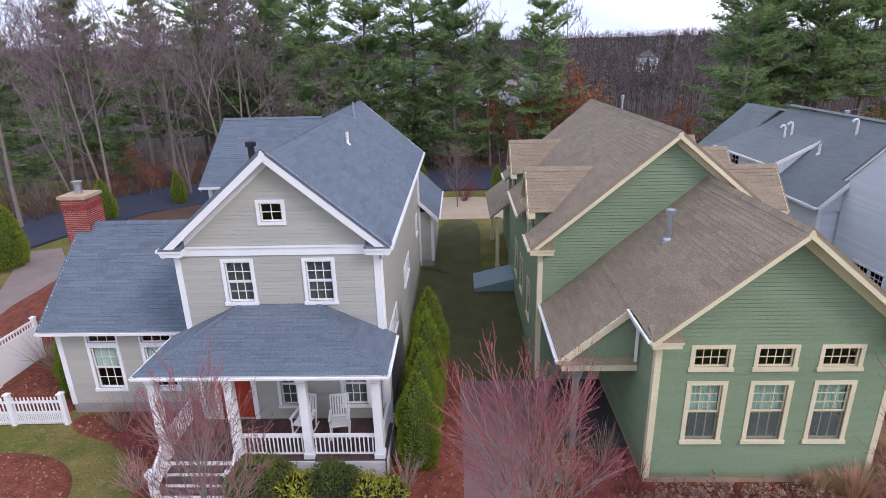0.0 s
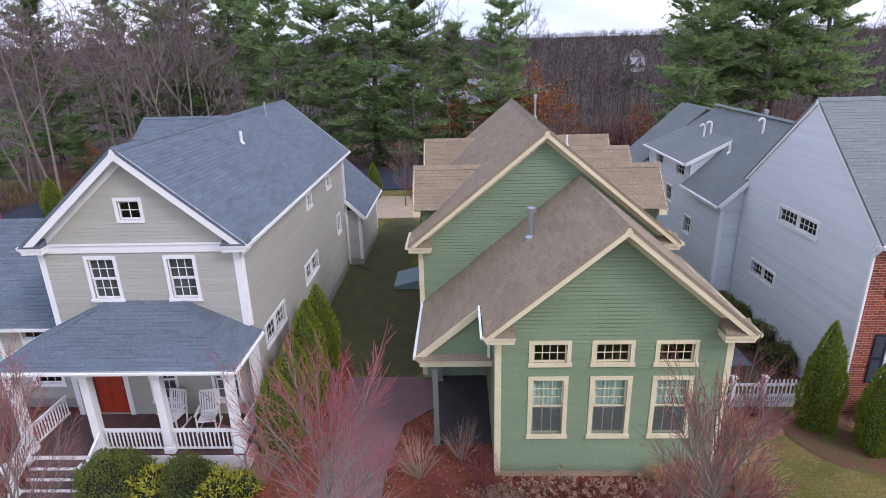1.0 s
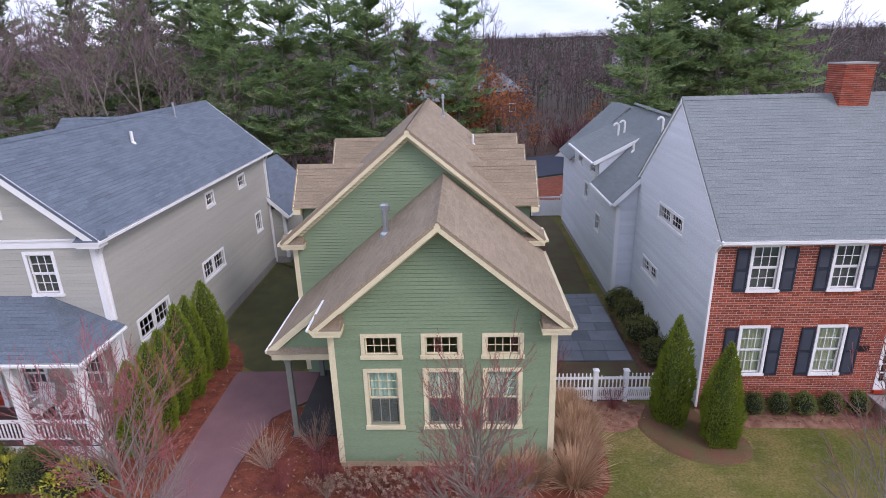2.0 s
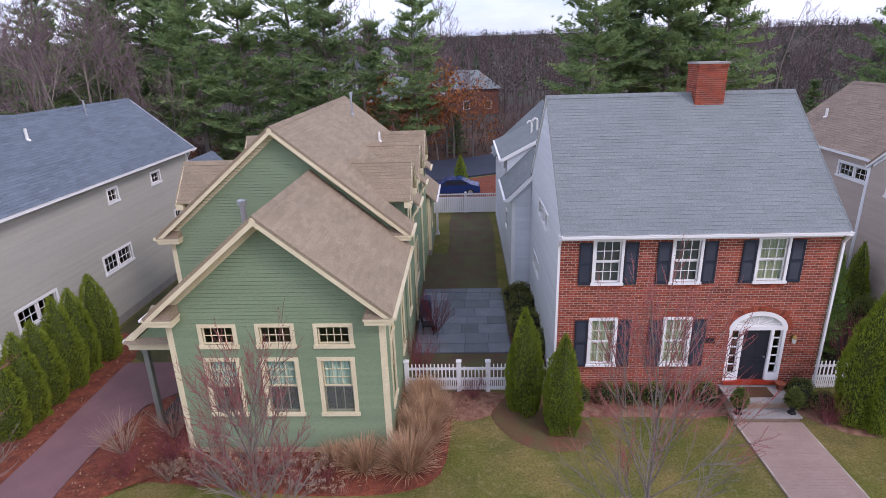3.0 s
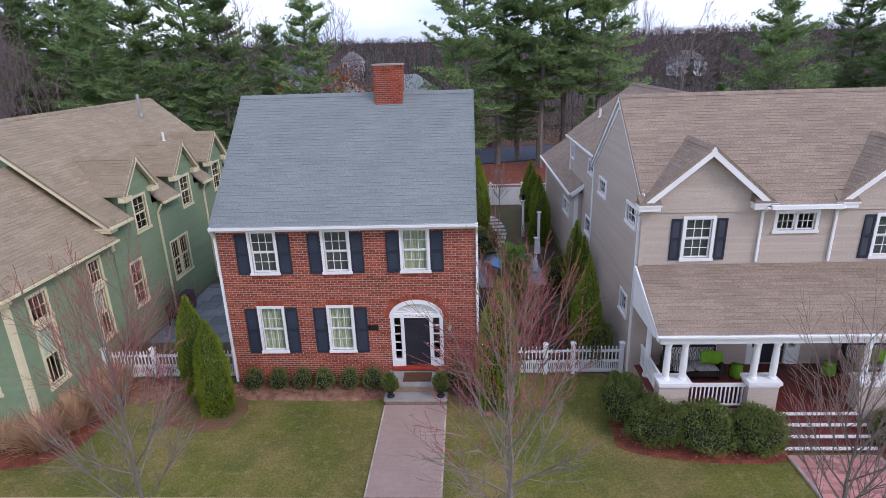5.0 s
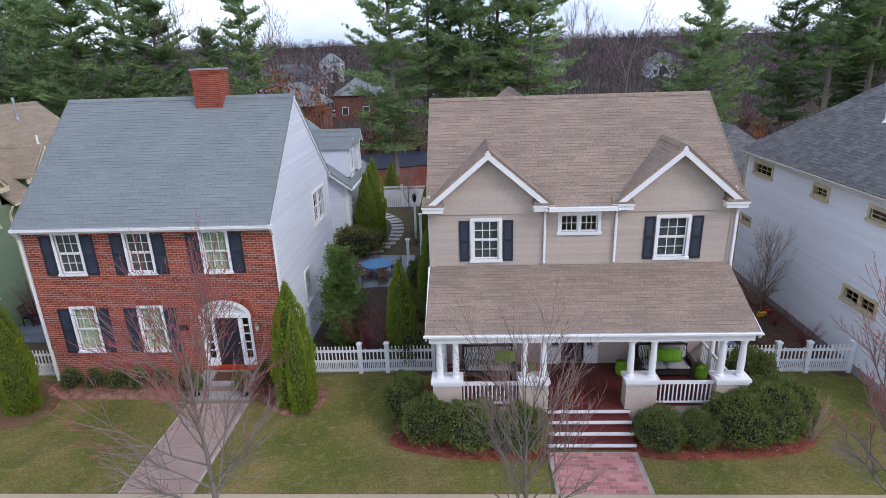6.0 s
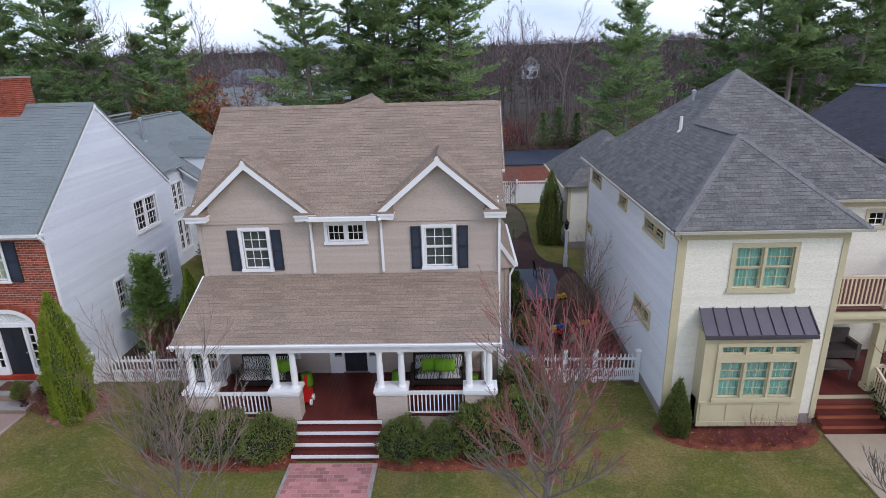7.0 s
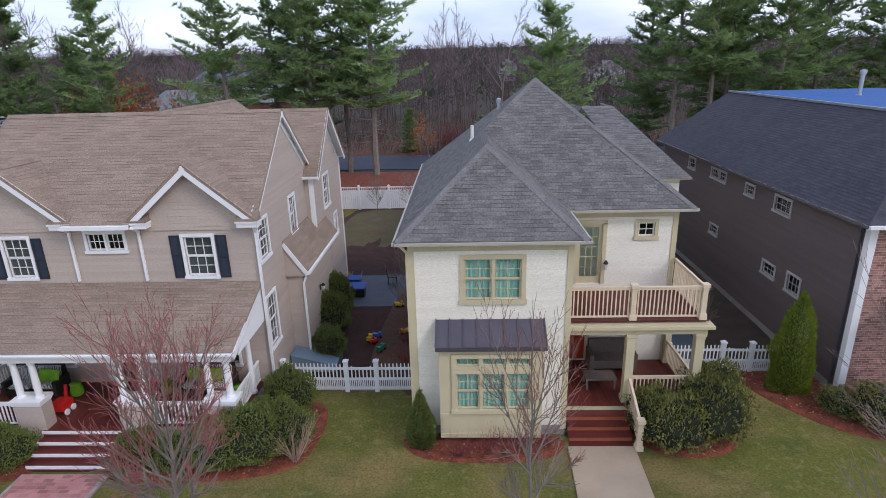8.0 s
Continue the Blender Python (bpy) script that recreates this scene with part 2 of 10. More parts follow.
def span(poly, v):
    """The stretch of a convex polygon at the height v."""
    us = []
    for (u0, v0), (u1, v1) in zip(poly, poly[1:] + poly[:1]):
        if min(v0, v1) - 1e-9 <= v <= max(v0, v1) + 1e-9:
            us += [u0, u1] if abs(v1 - v0) < 1e-9 else [u0 + (u1 - u0) * (v - v0) / (v1 - v0)]
    return (min(us), max(us)) if us else None


def cut_band(poly, rects, v0, v1):
    """Trapezoids (a0, b0, a1, b1) of the polygon between two heights, less the rectangles that lie across it."""
    e = (v1 - v0) * 1e-3
    lo, hi = span(poly, v0 + e), span(poly, v1 - e)
    if not lo or not hi:
        return []
    pieces, (a0, b0), (a1, b1), mid = [], lo, hi, (v0 + v1) / 2
    for r in sorted(r for r in rects if r[1] < mid < r[3]):
        if r[0] > max(a0, a1):
            pieces.append((a0, r[0], a1, r[0]))
        a0 = a1 = max(r[2], min(a0, a1))
    pieces.append((a0, b0, a1, b1))
    return [p for p in pieces if p[1] - p[0] > 0.004 or p[3] - p[2] > 0.004]


class Face:
    """A wall's plane: origin o, u along it (to the right, seen from outside), z up."""

    def __init__(self, o, u):
        self.o, self.u = V(o), V(u).normalized()
        self.n = self.u.cross(UP)

    def at(self, a, b, d=0.0):
        return self.o + self.u * a + UP * b + self.n * d

    def box(self, bl, r, d0, d1, mi=0):
        """A box over the rectangle r between the depths d0 and d1."""
        a0, b0, a1, b1 = r
        bl.prism([self.at(a0, b0, d0), self.at(a1, b0, d0), self.at(a1, b1, d0), self.at(a0, b1, d0)], self.n * (d1 - d0), mi)


def wall(parent, fc, poly, holes, skins, mat, kind="clap", step=0.115, thick=0.16, label="", bare=0.0):
    """A wall with its openings, and its boards or bricks in front of it. holes: openings; skins: what the boards leave free."""
    b = Build()
    vs = sorted({round(p[1], 4) for p in poly} | {round(x, 4) for r in holes for x in (r[1], r[3])})
    for v0, v1 in zip(vs, vs[1:]):
        for a0, b0, a1, b1 in cut_band(poly, holes, v0, v1):
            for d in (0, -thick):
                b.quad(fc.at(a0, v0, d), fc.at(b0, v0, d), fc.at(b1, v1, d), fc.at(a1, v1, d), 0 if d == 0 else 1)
    for a0, b0, a1, b1 in holes:
        c = [(a0, b0), (a1, b0), (a1, b1), (a0, b1)]
        for p, q in zip(c, c[1:] + c[:1]):
            b.quad(fc.at(*p, 0), fc.at(*q, 0), fc.at(*q, -thick), fc.at(*p, -thick))
    for p, q in zip(poly, poly[1:] + poly[:1]):
        if abs(p[0] - q[0]) > 0.01:
            b.quad(fc.at(*p, 0), fc.at(*q, 0), fc.at(*q, -thick), fc.at(*p, -thick))
    back = MORTAR if kind == "brick" else mat
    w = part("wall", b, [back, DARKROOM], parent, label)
    s = Build()
    lo, hi = min(p[1] for p in poly) + bare, max(p[1] for p in poly)
    if kind == "clap":
        k = 0
        flush = abs(fc.u.x) < 0.5 and mat != SIDING["green"]
        lip = 0.008 if flush else 0.03 if mat == SIDING["green"] else 0.024 if mat == SIDING["umber"] else 0.01 if mat in (SIDING["cream"], SIDING["pale"], SIDING["cool"]) else 0.014
        while lo + k * step < hi:
            c0, c1 = lo + k * step, min(lo + (k + 1) * step, hi)
            cuts = sorted({c0, c1} | {x for r in skins for x in (r[1], r[3]) if c0 < x < c1} | {p[1] for p in poly if c0 < p[1] < c1})
            for v0, v1 in zip(cuts, cuts[1:]):
                d0, d1 = (lip - 0.5 * lip * (v - c0) / step for v in (v0, v1))
                for a0, b0, a1, b1 in cut_band(poly, skins, v0, v1):
                    # the board, and above it the slot under the next board's lip
                    vm = v1 - (0.009 if lip > 0.02 else 0.003 if flush else 0.005) if v1 == c1 and v1 - v0 > 0.03 else v1
                    am, bm_ = (a0 + (a1 - a0) * (vm - v0) / (v1 - v0), b0 + (b1 - b0) * (vm - v0) / (v1 - v0))
                    p = [fc.at(a0, v0, 0), fc.at(b0, v0, 0), fc.at(a0, v0, d0), fc.at(b0, v0, d0), fc.at(bm_, vm, d1), fc.at(am, vm, d1), fc.at(bm_, vm, 0.003), fc.at(am, vm, 0.003), fc.at(b1, v1, 0.003), fc.at(a1, v1, 0.003)]
                    s.add(p, ((0, 1, 3, 2), (2, 3, 4, 5)) if vm == v1 else ((0, 1, 3, 2), (2, 3, 4, 5), (5, 4, 6, 7), (7, 6, 8, 9)))
            k += 1
        part("siding", s, mat, w, kind="stuff")
    elif kind == "brick":
        k = 0
        while lo + k * 0.086 < hi:
            v0, v1 = lo + k * 0.086, lo + k * 0.086 + 0.07
            for a0, b0, a1, b1 in cut_band(poly, skins, v0, v1):
                x = a0 - (0.125 if k % 2 else 0)
                x = a0 + ((x - a0) % 0.25) - 0.25
                while x < b0:
                    q0, q1 = max(x, a0), min(x + 0.234, b0)
                    if q1 - q0 > 0.03:
                        d = 0.006 + random.uniform(-0.002, 0.002)
                        p = [fc.at(q, v, e) for e in (0, d) for q, v in ((q0, v0), (q1, v0), (q1, v1), (q0, v1))]
                        s.add(p, ((4, 5, 6, 7), (0, 1, 5, 4), (1, 2, 6, 5), (2, 3, 7, 6), (3, 0, 4, 7)))
                    x += 0.25
            k += 1
        part("brickwork", s, mat, w, kind="stuff")
    return w


def window(parent, fc, r, trim=WHITE, sash=WHITE, units=1, cols=3, rows=(2, 2), case=0.1, cover=None, drop=1.0, head=0.0, label="", sill=True, split=0.5):
    """A window in its opening: casing and sill, then for each unit its sashes with glazing bars, a pane, and a blind or curtain behind.
    r: the outer edge of the casing. rows: panes high, lower sash first. drop: how far down the cover reaches."""
    a0, b0, a1, b1 = r
    i0, j0, i1, j1 = a0 + case, b0 + case, a1 - case, b1 - case
    b = Build()
    for q in ((a0, j0, i0, j1), (i1, j0, a1, j1), (a0, j1, a1, b1 + head)):
        fc.box(b, q, -0.02, 0.045)
    fc.box(b, (a0 - (0.03 if sill else 0), b0, a1 + (0.03 if sill else 0), j0), -0.02, 0.075 if sill else 0.045)
    gap = 0.07
    wide = (i1 - i0 - gap * (units - 1)) / units
    for k in range(1, units):
        x = i0 + k * (wide + gap)
        fc.box(b, (x - gap, j0, x, j1), -0.05, 0.035)
    w = part("window", b, trim, parent, label)
    for k in range(units):
        x0 = i0 + k * (wide + gap)
        x1 = x0 + wide
        cutv = [j0 + (j1 - j0) * (0 if not s else split if s == 1 and len(rows) == 2 else 1) for s in range(len(rows) + 1)] if len(rows) < 3 else [j0 + (j1 - j0) * s / len(rows) for s in range(len(rows) + 1)]
        for s, n in enumerate(rows):
            y0, y1, d = cutv[s], cutv[s + 1], -0.05 if s == 0 and len(rows) > 1 else -0.025
            g = Build()
            t = 0.045
            for q in ((x0, y0, x0 + t, y1), (x1 - t, y0, x1, y1), (x0 + t, y0, x1 - t, y0 + t), (x0 + t, y1 - t, x1 - t, y1)):
                fc.box(g, q, d - 0.035, d)
            for c in range(1, cols):
                x = x0 + t + (x1 - x0 - 2 * t) * c / cols
                fc.box(g, (x - 0.011, y0 + t, x + 0.011, y1 - t), d - 0.022, d - 0.006)
            for c in range(1, n):
                y = y0 + t + (y1 - y0 - 2 * t) * c / n
                fc.box(g, (x0 + t, y - 0.011, x1 - t, y + 0.011), d - 0.0215, d - 0.0065)
            part("sash", g, sash, w)
            p = Build()
            p.quad(fc.at(x0 + t, y0 + t, d - 0.028), fc.at(x1 - t, y0 + t, d - 0.028), fc.at(x1 - t, y1 - t, d - 0.028), fc.at(x0 + t, y1 - t, d - 0.028))
            pane = part("pane", p, GLASS, w)
            pane.visible_shadow = False
        if cover:
            c = Build()
            bottom = j1 - (j1 - j0) * drop
            if cover in (BLIND, DIMBLIND):
                y = j1
                while y > bottom:
                    c.quad(fc.at(x0, y, -0.13), fc.at(x1, y, -0.13), fc.at(x1, y - 0.045, -0.105), fc.at(x0, y - 0.045, -0.105))
                    y -= 0.05
                part("blind", c, cover, w)
            else:
                n = max(4, int(wide / 0.06))
                for q in range(n):
                    e0, e1 = (-0.12 - 0.03 * math.cos(math.pi * z) for z in (q, q + 1))
                    z0, z1 = (x0 + wide * z / n for z in (q, q + 1))
                    c.quad(fc.at(z0, bottom, e0), fc.at(z1, bottom, e1), fc.at(z1, j1, e1), fc.at(z0, j1, e0))
                part("curtain", c, cover, w)
    return w


def facade(parent, fc, poly, mat, wins=(), kind="clap", trim=WHITE, holes=(), bare=0.0, label=""):
    """A wall with its windows. wins: (rectangle, settings of window())."""
    opened, skins = list(holes), list(holes)
    for r, kw in wins:
        c = kw.get("case", 0.1)
        opened.append((r[0] + c, r[1] + c, r[2] - c, r[3] - c))
        skins.append((r[0] + 0.01, r[1] + 0.01, r[2] - 0.01, r[3] - 0.01))
    wall(parent, fc, poly, opened, skins, mat, kind, bare=bare, label=label)
    for r, kw in wins:
        window(parent, fc, r, **{"trim": trim, "sash": trim, **kw})


def slope(parent, pts, mat, trim=WHITE, step=0.142, tab=0.3, thick=0.07):
    """One roof slope, the polygon pts with its eave first: a deck with its edges, and courses of shingles on it."""
    pts = [V(p) for p in pts]
    n = (pts[1] - pts[0]).cross(pts[2] - pts[0])
    if n.z < 0:
        pts = [pts[1], pts[0]] + pts[:1:-1]
        n = -n
    n.normalize()
    u = (pts[1] - pts[0]).normalized()
    v = n.cross(u)
    o = pts[0]
    b = Build()
    k = len(pts)
    low = [p - n * thick for p in pts]
    b.add(pts + low, [tuple(range(k))], 0)
    b.add(pts + low, [tuple(range(2 * k - 1, k - 1, -1)), (0, k, k + 1, 1)], 1)
    b.add(pts + low, [(i, k + i, k + (i + 1) % k, (i + 1) % k) for i in range(1, k)], 0)
    deck = part("roof", b, [mat, trim], parent)
    poly = [((p - o).dot(u), (p - o).dot(v)) for p in pts]
    top = max(q for _, q in poly)
    tab, joint = (tab, 0.006) if mat in (ROOF["charcoal"], ROOF["dusk"]) else (tab * 1.8, 0.002)
    s = Build()
    row = 0
    while row * step < top - 0.02:
        v0, v1 = row * step, min((row + 1) * step, top)
        lo, hi = span(poly, v0 + 1e-4), span(poly, v1 - 1e-4)
        if lo and hi:
            x = min(lo[0], hi[0]) - random.uniform(0, tab)
            end = max(lo[1], hi[1])
            while x < end:
                x1 = x + tab * random.uniform(0.75, 1.25)
                a0, b0, a1, b1 = max(x, lo[0]), min(x1 - joint, lo[1]), max(x, hi[0]), min(x1 - joint, hi[1])
                a0, b0 = min(a0, lo[1]), max(b0, lo[0])
                a1, b1 = min(a1, hi[1]), max(b1, hi[0])
                if b0 - a0 > 0.01 or b1 - a1 > 0.01:
                    b0, b1 = max(a0, b0), max(a1, b1)
                    e = 0.012 + random.uniform(-0.004, 0.005)
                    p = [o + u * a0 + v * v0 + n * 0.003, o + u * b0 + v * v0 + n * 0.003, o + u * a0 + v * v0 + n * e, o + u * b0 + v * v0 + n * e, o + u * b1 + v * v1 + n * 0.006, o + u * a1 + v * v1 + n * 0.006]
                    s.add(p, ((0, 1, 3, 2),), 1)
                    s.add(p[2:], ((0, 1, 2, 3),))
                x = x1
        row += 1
    part("shingling", s, [mat, COURSESHADE if mat in (ROOF["charcoal"], ROOF["dusk"]) else mat], deck, kind="stuff")
    return deck


def caps(parent, p0, p1, mat, fall=0.8, w=0.15):
    """Folded cap shingles along a ridge or a hip."""
    p0, p1 = V(p0), V(p1)
    d = p1 - p0
    n = max(1, int(d.length / 0.22))
    s = V((d.y, -d.x, 0)).normalized() * w
    b = Build()
    for i in range(n):
        a, c = p0 + d * (i / n), p0 + d * ((i + 1) / n)
        h = V((0, 0, 0.034))
        g = V((0, 0, 0.026))
        k = V((0, 0, -fall * w + 0.03))
        b.add([a + h, c + g, c + s + k, a + s + k + (h - g), a - s + k + (h - g), c - s + k], ((0, 1, 2, 3), (1, 0, 4, 5)))
    return part("ridge_cap", b, mat, parent, kind="stuff")


def gable_roof(parent, s, d, length, half, z0, z1, mat, trim=WHITE, ends=(True, True), gutters=(True, True), rake=0.2, over=0.36, eave=None):
    """A roof with two slopes. s: the ridge's start in plan; d: its direction; half: from ridge to eave; z0, z1: eave and ridge; eave: the eaves' length, where they end sooner than the ridge."""
    d = V((d[0], d[1], 0)).normalized()
    side = V((-d.y, d.x, 0))
    a = V((s[0], s[1], 0))
    e = a + d * length
    up0, up1 = UP * z0, UP * z1
    for g in (1, -1):
        slope(parent, [a + side * half * g + up0, a + d * (eave or length) + side * half * g + up0, e + up1, a + up1], mat, trim)
        if gutters[0 if g == 1 else 1]:
            b = Build()
            off = side * (half + 0.05) * g + UP * (z0 - 0.065)
            b.beam(a + off, e + off, 0.1, 0.065)
            b.beam(a + off + side * g * 0.045 + UP * 0.045, e + off + side * g * 0.045 + UP * 0.045, 0.02, 0.03)
            part("gutter", b, WHITE if trim != CREAM and trim != TANTRIM else trim, parent)
    caps(parent, a + up1, e + up1, mat, (z1 - z0) / half)
    for p, sg, on in ((a, -1, ends[0]), (e, 1, ends[1])):
        if on:
            for g in (1, -1):
                b = Build()
                q = d * sg * (-0.031 + 0.002 * (g + 1))
                foot, head = p + side * half * g + up0 + q - UP * (0.02 + rake / 2), p + up1 + q - UP * (0.02 + rake / 2)
                run = (head - foot).normalized()
                b.beam(foot, head + run * 0.06, 0.05, rake, up=UP)
                if over > 0.1:
                    sink = d * sg * (over - 0.03 + 0.003 * g) + UP * (rake * 0.5 + 0.08)
                    b.beam(foot - sink + run * 0.3, head - sink + run * 0.08, 0.06, 0.2, up=UP)
                if g == 1:
                    b.beam(p + up1 - d * sg * 0.3 - UP * 0.16, p + up1 + d * sg * 0.002 - UP * 0.16, 0.16, 0.13)
                    b.beam(p + up1 - d * sg * 0.3 - UP * 0.07, p + up1 + d * sg * 0.001 - UP * 0.07, 0.09, 0.08)
                part("rake_board", b, trim, parent)
                b = Build()
                b.beam(p + side * half * g + up0 - d * sg * (0.012 + 0.003 * g) + UP * 0.012, p + up1 - d * sg * (0.012 + 0.003 * g) + UP * 0.012, 0.036, 0.03)
                part("drip_edge", b, mat, parent)


def returns(parent, x0, x1, y, z, mat, trim, deep=0.45):
    """A cornice return at the foot of a gable that faces the street: a boxed ledge with a little sloping cover."""
    b = Build()
    b.box((x0, y, z - 0.24), (x1, y + deep, z - 0.04), 0)
    b.box((x0 - 0.03, y - 0.04, z - 0.1), (x1 + 0.03, y + deep, z - 0.03), 0)
    b.prism([(x0 - 0.03, y - 0.05, z - 0.03), (x1 + 0.03, y - 0.05, z - 0.03), (x1 + 0.03, y + deep, z - 0.03), (x0 - 0.03, y + deep, z - 0.03)], (0, 0.02, 0.03), 1)
    b.prism([(x0, y - 0.05, z), (x0, y + deep, z), (x0, y + deep, z + 0.24)], (x1 - x0, 0, 0), 1)
    return part("cornice_return", b, [trim, mat], parent)


def corner_board(parent, x, y, z0, z1, sx, sy, mat, w=0.14):
    b = Build()
    b.box((min(x, x - sx * w), min(y + sy * 0.035, y), z0), (max(x, x - sx * w), max(y + sy * 0.035, y), z1))
    b.box((min(x, x + sx * 0.035), min(y - sy * w, y + sy * 0.035), z0), (max(x, x + sx * 0.035), max(y - sy * w, y + sy * 0.035), z1))
    return part("corner_board", b, mat, parent)


def downspout(parent, pts, mat=WHITE, w=0.075):
    b = Build()
    for p, q in zip(pts, pts[1:]):
        b.beam(p, q, w, w, up=UP if abs(V(q).z - V(p).z) < 0.9 * (V(q) - V(p)).length else V((0, 1, 0)))
    return part("downspout", b, mat, parent)


def post(parent, x, y, z0, z1, w, mat, name="post"):
    b = Build()
    b.box((x - w / 2, y - w / 2, z0 + 0.004), (x + w / 2, y + w / 2, z1 - 0.006))
    for q0, q1, e in ((z0, z0 + 0.16, 0.035), (z0 + 0.16, z0 + 0.2, 0.018), (z1 - 0.1, z1, 0.035), (z1 - 0.18, z1 - 0.14, 0.02)):
        b.box((x - w / 2 - e, y - w / 2 - e, q0), (x + w / 2 + e, y + w / 2 + e, q1))
    return part(name, b, mat, parent)


SHAPES = {}


def shared(key, make, mats):
    if key not in SHAPES:
        b = Build()
        make(b)
        SHAPES[key] = shape(key[0], b, mats)
    return SHAPES[key]


def railing(parent, p0, p1, h, mat, gap=0.125, low=0.1, w=0.035):
    """A rail between two points of its foot line: top and bottom rail, and each baluster under it."""
    p0, p1 = V(p0), V(p1)
    b = Build()
    b.beam(p0 + UP * h, p1 + UP * h, 0.075, 0.05)
    b.beam(p0 + UP * (h - 0.06), p1 + UP * (h - 0.06), 0.045, 0.05)
    b.beam(p0 + UP * low, p1 + UP * low, 0.05, 0.05)
    r = part("railing", b, mat, parent)
    n = max(1, round((p1 - p0).length / gap))
    tall = round(h - low - 0.1, 3)
    me = shared(("baluster", tall, w, mat.name), lambda k: k.box((-w / 2, -w / 2, 0), (w / 2, w / 2, tall)), mat)
    for i in range(n):
        part("baluster", me, None, r, at=p0.lerp(p1, (i + 0.5) / n) + UP * (low + 0.02))
    return r


def pipe(parent, x, y, z, h, r, mat, name="vent_pipe", cap=False):
    b = Build()
    b.lathe((x, y, z), [(r * 2.2, -0.15), (r * 2.0, 0.02), (r, 0.08), (r, h)] + ([(r * 1.6, h), (r * 1.6, h + 0.16), (r * 0.6, h + 0.2)] if cap else [(r * 0.8, h + 0.005)]), 10)
    return part(name, b, mat, parent, smooth=False)


def shutter(parent, fc, r, mat=NAVY):
    a0, b0, a1, b1 = r
    b = Build()
    fc.box(b, r, 0.012, 0.03)
    for q in ((a0, b0, a0 + 0.06, b1), (a1 - 0.06, b0, a1, b1), (a0 + 0.06, b0, a1 - 0.06, b0 + 0.09), (a0 + 0.06, b1 - 0.07, a1 - 0.06, b1), (a0 + 0.06, (b0 + b1) / 2 - 0.04, a1 - 0.06, (b0 + b1) / 2 + 0.04)):
        fc.box(b, q, 0.02, 0.05)
    y = b0 + 0.1
    while y < b1 - 0.08:
        if abs(y - (b0 + b1) / 2) > 0.06:
            b.prism([fc.at(a0 + 0.06, y, 0.03), fc.at(a0 + 0.06, y + 0.03, 0.03), fc.at(a0 + 0.06, y, 0.043)], fc.u * (a1 - a0 - 0.12))
        y += 0.035
    return part("shutter", b, mat, parent)


FRONT = (1, 0, 0)
LEFTSIDE, RIGHTSIDE, REAR = (0, -1, 0), (0, 1, 0), (-1, 0, 0)


def lside(y0, z0, y1, z1):
    return (-y1, z0, -y0, z1)


def block(parent, x0, x1, y0, y1, top, mat, faces="FLRB", wins=None, gable=None, kind="clap", trim=WHITE, front_mat=None, front_kind=None, bare=0.4, low=0.0, corners=True, holes=(), base=None):
    """Four outer walls of a block. gable: ('y' or 'x', height of the ridge): the ends that rise to a point. wins: face -> windows."""
    wins = wins or {}
    mid_x, mid_y = (x0 + x1) / 2, (y0 + y1) / 2
    ends = "FB" if gable and gable[0] == "y" else "LR" if gable else ""
    for f in faces:
        if f == "F":
            fc, a0, a1, mid = Face((0, y0, 0), FRONT), x0, x1, mid_x
        elif f == "B":
            fc, a0, a1, mid = Face((0, y1, 0), REAR), -x1, -x0, -mid_x
        elif f == "L":
            fc, a0, a1, mid = Face((x0, 0, 0), LEFTSIDE), -y1, -y0, -mid_y
        else:
            fc, a0, a1, mid = Face((x1, 0, 0), RIGHTSIDE), y0, y1, mid_y
        poly = [(a0, low), (a1, low), (a1, top)] + ([(mid, gable[1])] if f in ends else []) + [(a0, top)]
        m, k = (front_mat or mat, front_kind or kind) if f == "F" else (mat, kind)
        facade(parent, fc, poly, m, wins.get(f, ()), k, trim, bare=bare, holes=holes if f == "F" else ())
        if bare:
            b = Build()
            for q0, q1 in [(a0, a1)] if not (f == "F" and holes) else [(a0, holes[0][0]), (holes[0][2], a1)]:
                fc.box(b, (q0, low - 0.2, q1, low + bare), 0.0, 0.012)
            part("foundation", b, base or STONE, parent)
    if corners:
        for x, y, sx, sy, f in ((x0, y0, -1, -1, "FL"), (x1, y0, 1, -1, "FR"), (x0, y1, -1, 1, "BL"), (x1, y1, 1, 1, "BR")):
            if f[0] in faces and f[1] in faces:
                corner_board(parent, x, y, low + bare - 0.05, top, sx, sy, trim)


def steps(parent, x0, x1, y_top, z_top, n, run, rise, mat, riser=None, name="step"):
    """Steps that go down towards the street: each tread a part."""
    for i in range(n):
        b = Build()
        z = z_top - rise * (i + 1)
        b.box((x0, y_top - run * (i + 1), max(-0.05, z - rise - 0.02)), (x1, y_top - run * i, z - 0.035), 1)
        b.box((x0 - 0.02, y_top - run * (i + 1) - 0.03, z - 0.035), (x1 + 0.02, y_top - run * i, z), 0)
        part(name, b, [mat, riser or mat], parent)


def planks(parent, x0, x1, y0, y1, z, mat, wide=0.14, thick=0.035):
    """A deck of boards that run towards the street, each one a part."""
    n = round((x1 - x0) / wide)
    w = (x1 - x0) / n
    me = shared(("deck_board", round(w, 4), round(y1 - y0, 3), mat.name), lambda b: b.box((0.004, 0, -thick), (w - 0.004, y1 - y0, 0)), mat)
    for i in range(n):
        part("deck_board", me, None, parent, at=(x0 + i * w, y0, z + (0.001 if i % 2 else 0)))


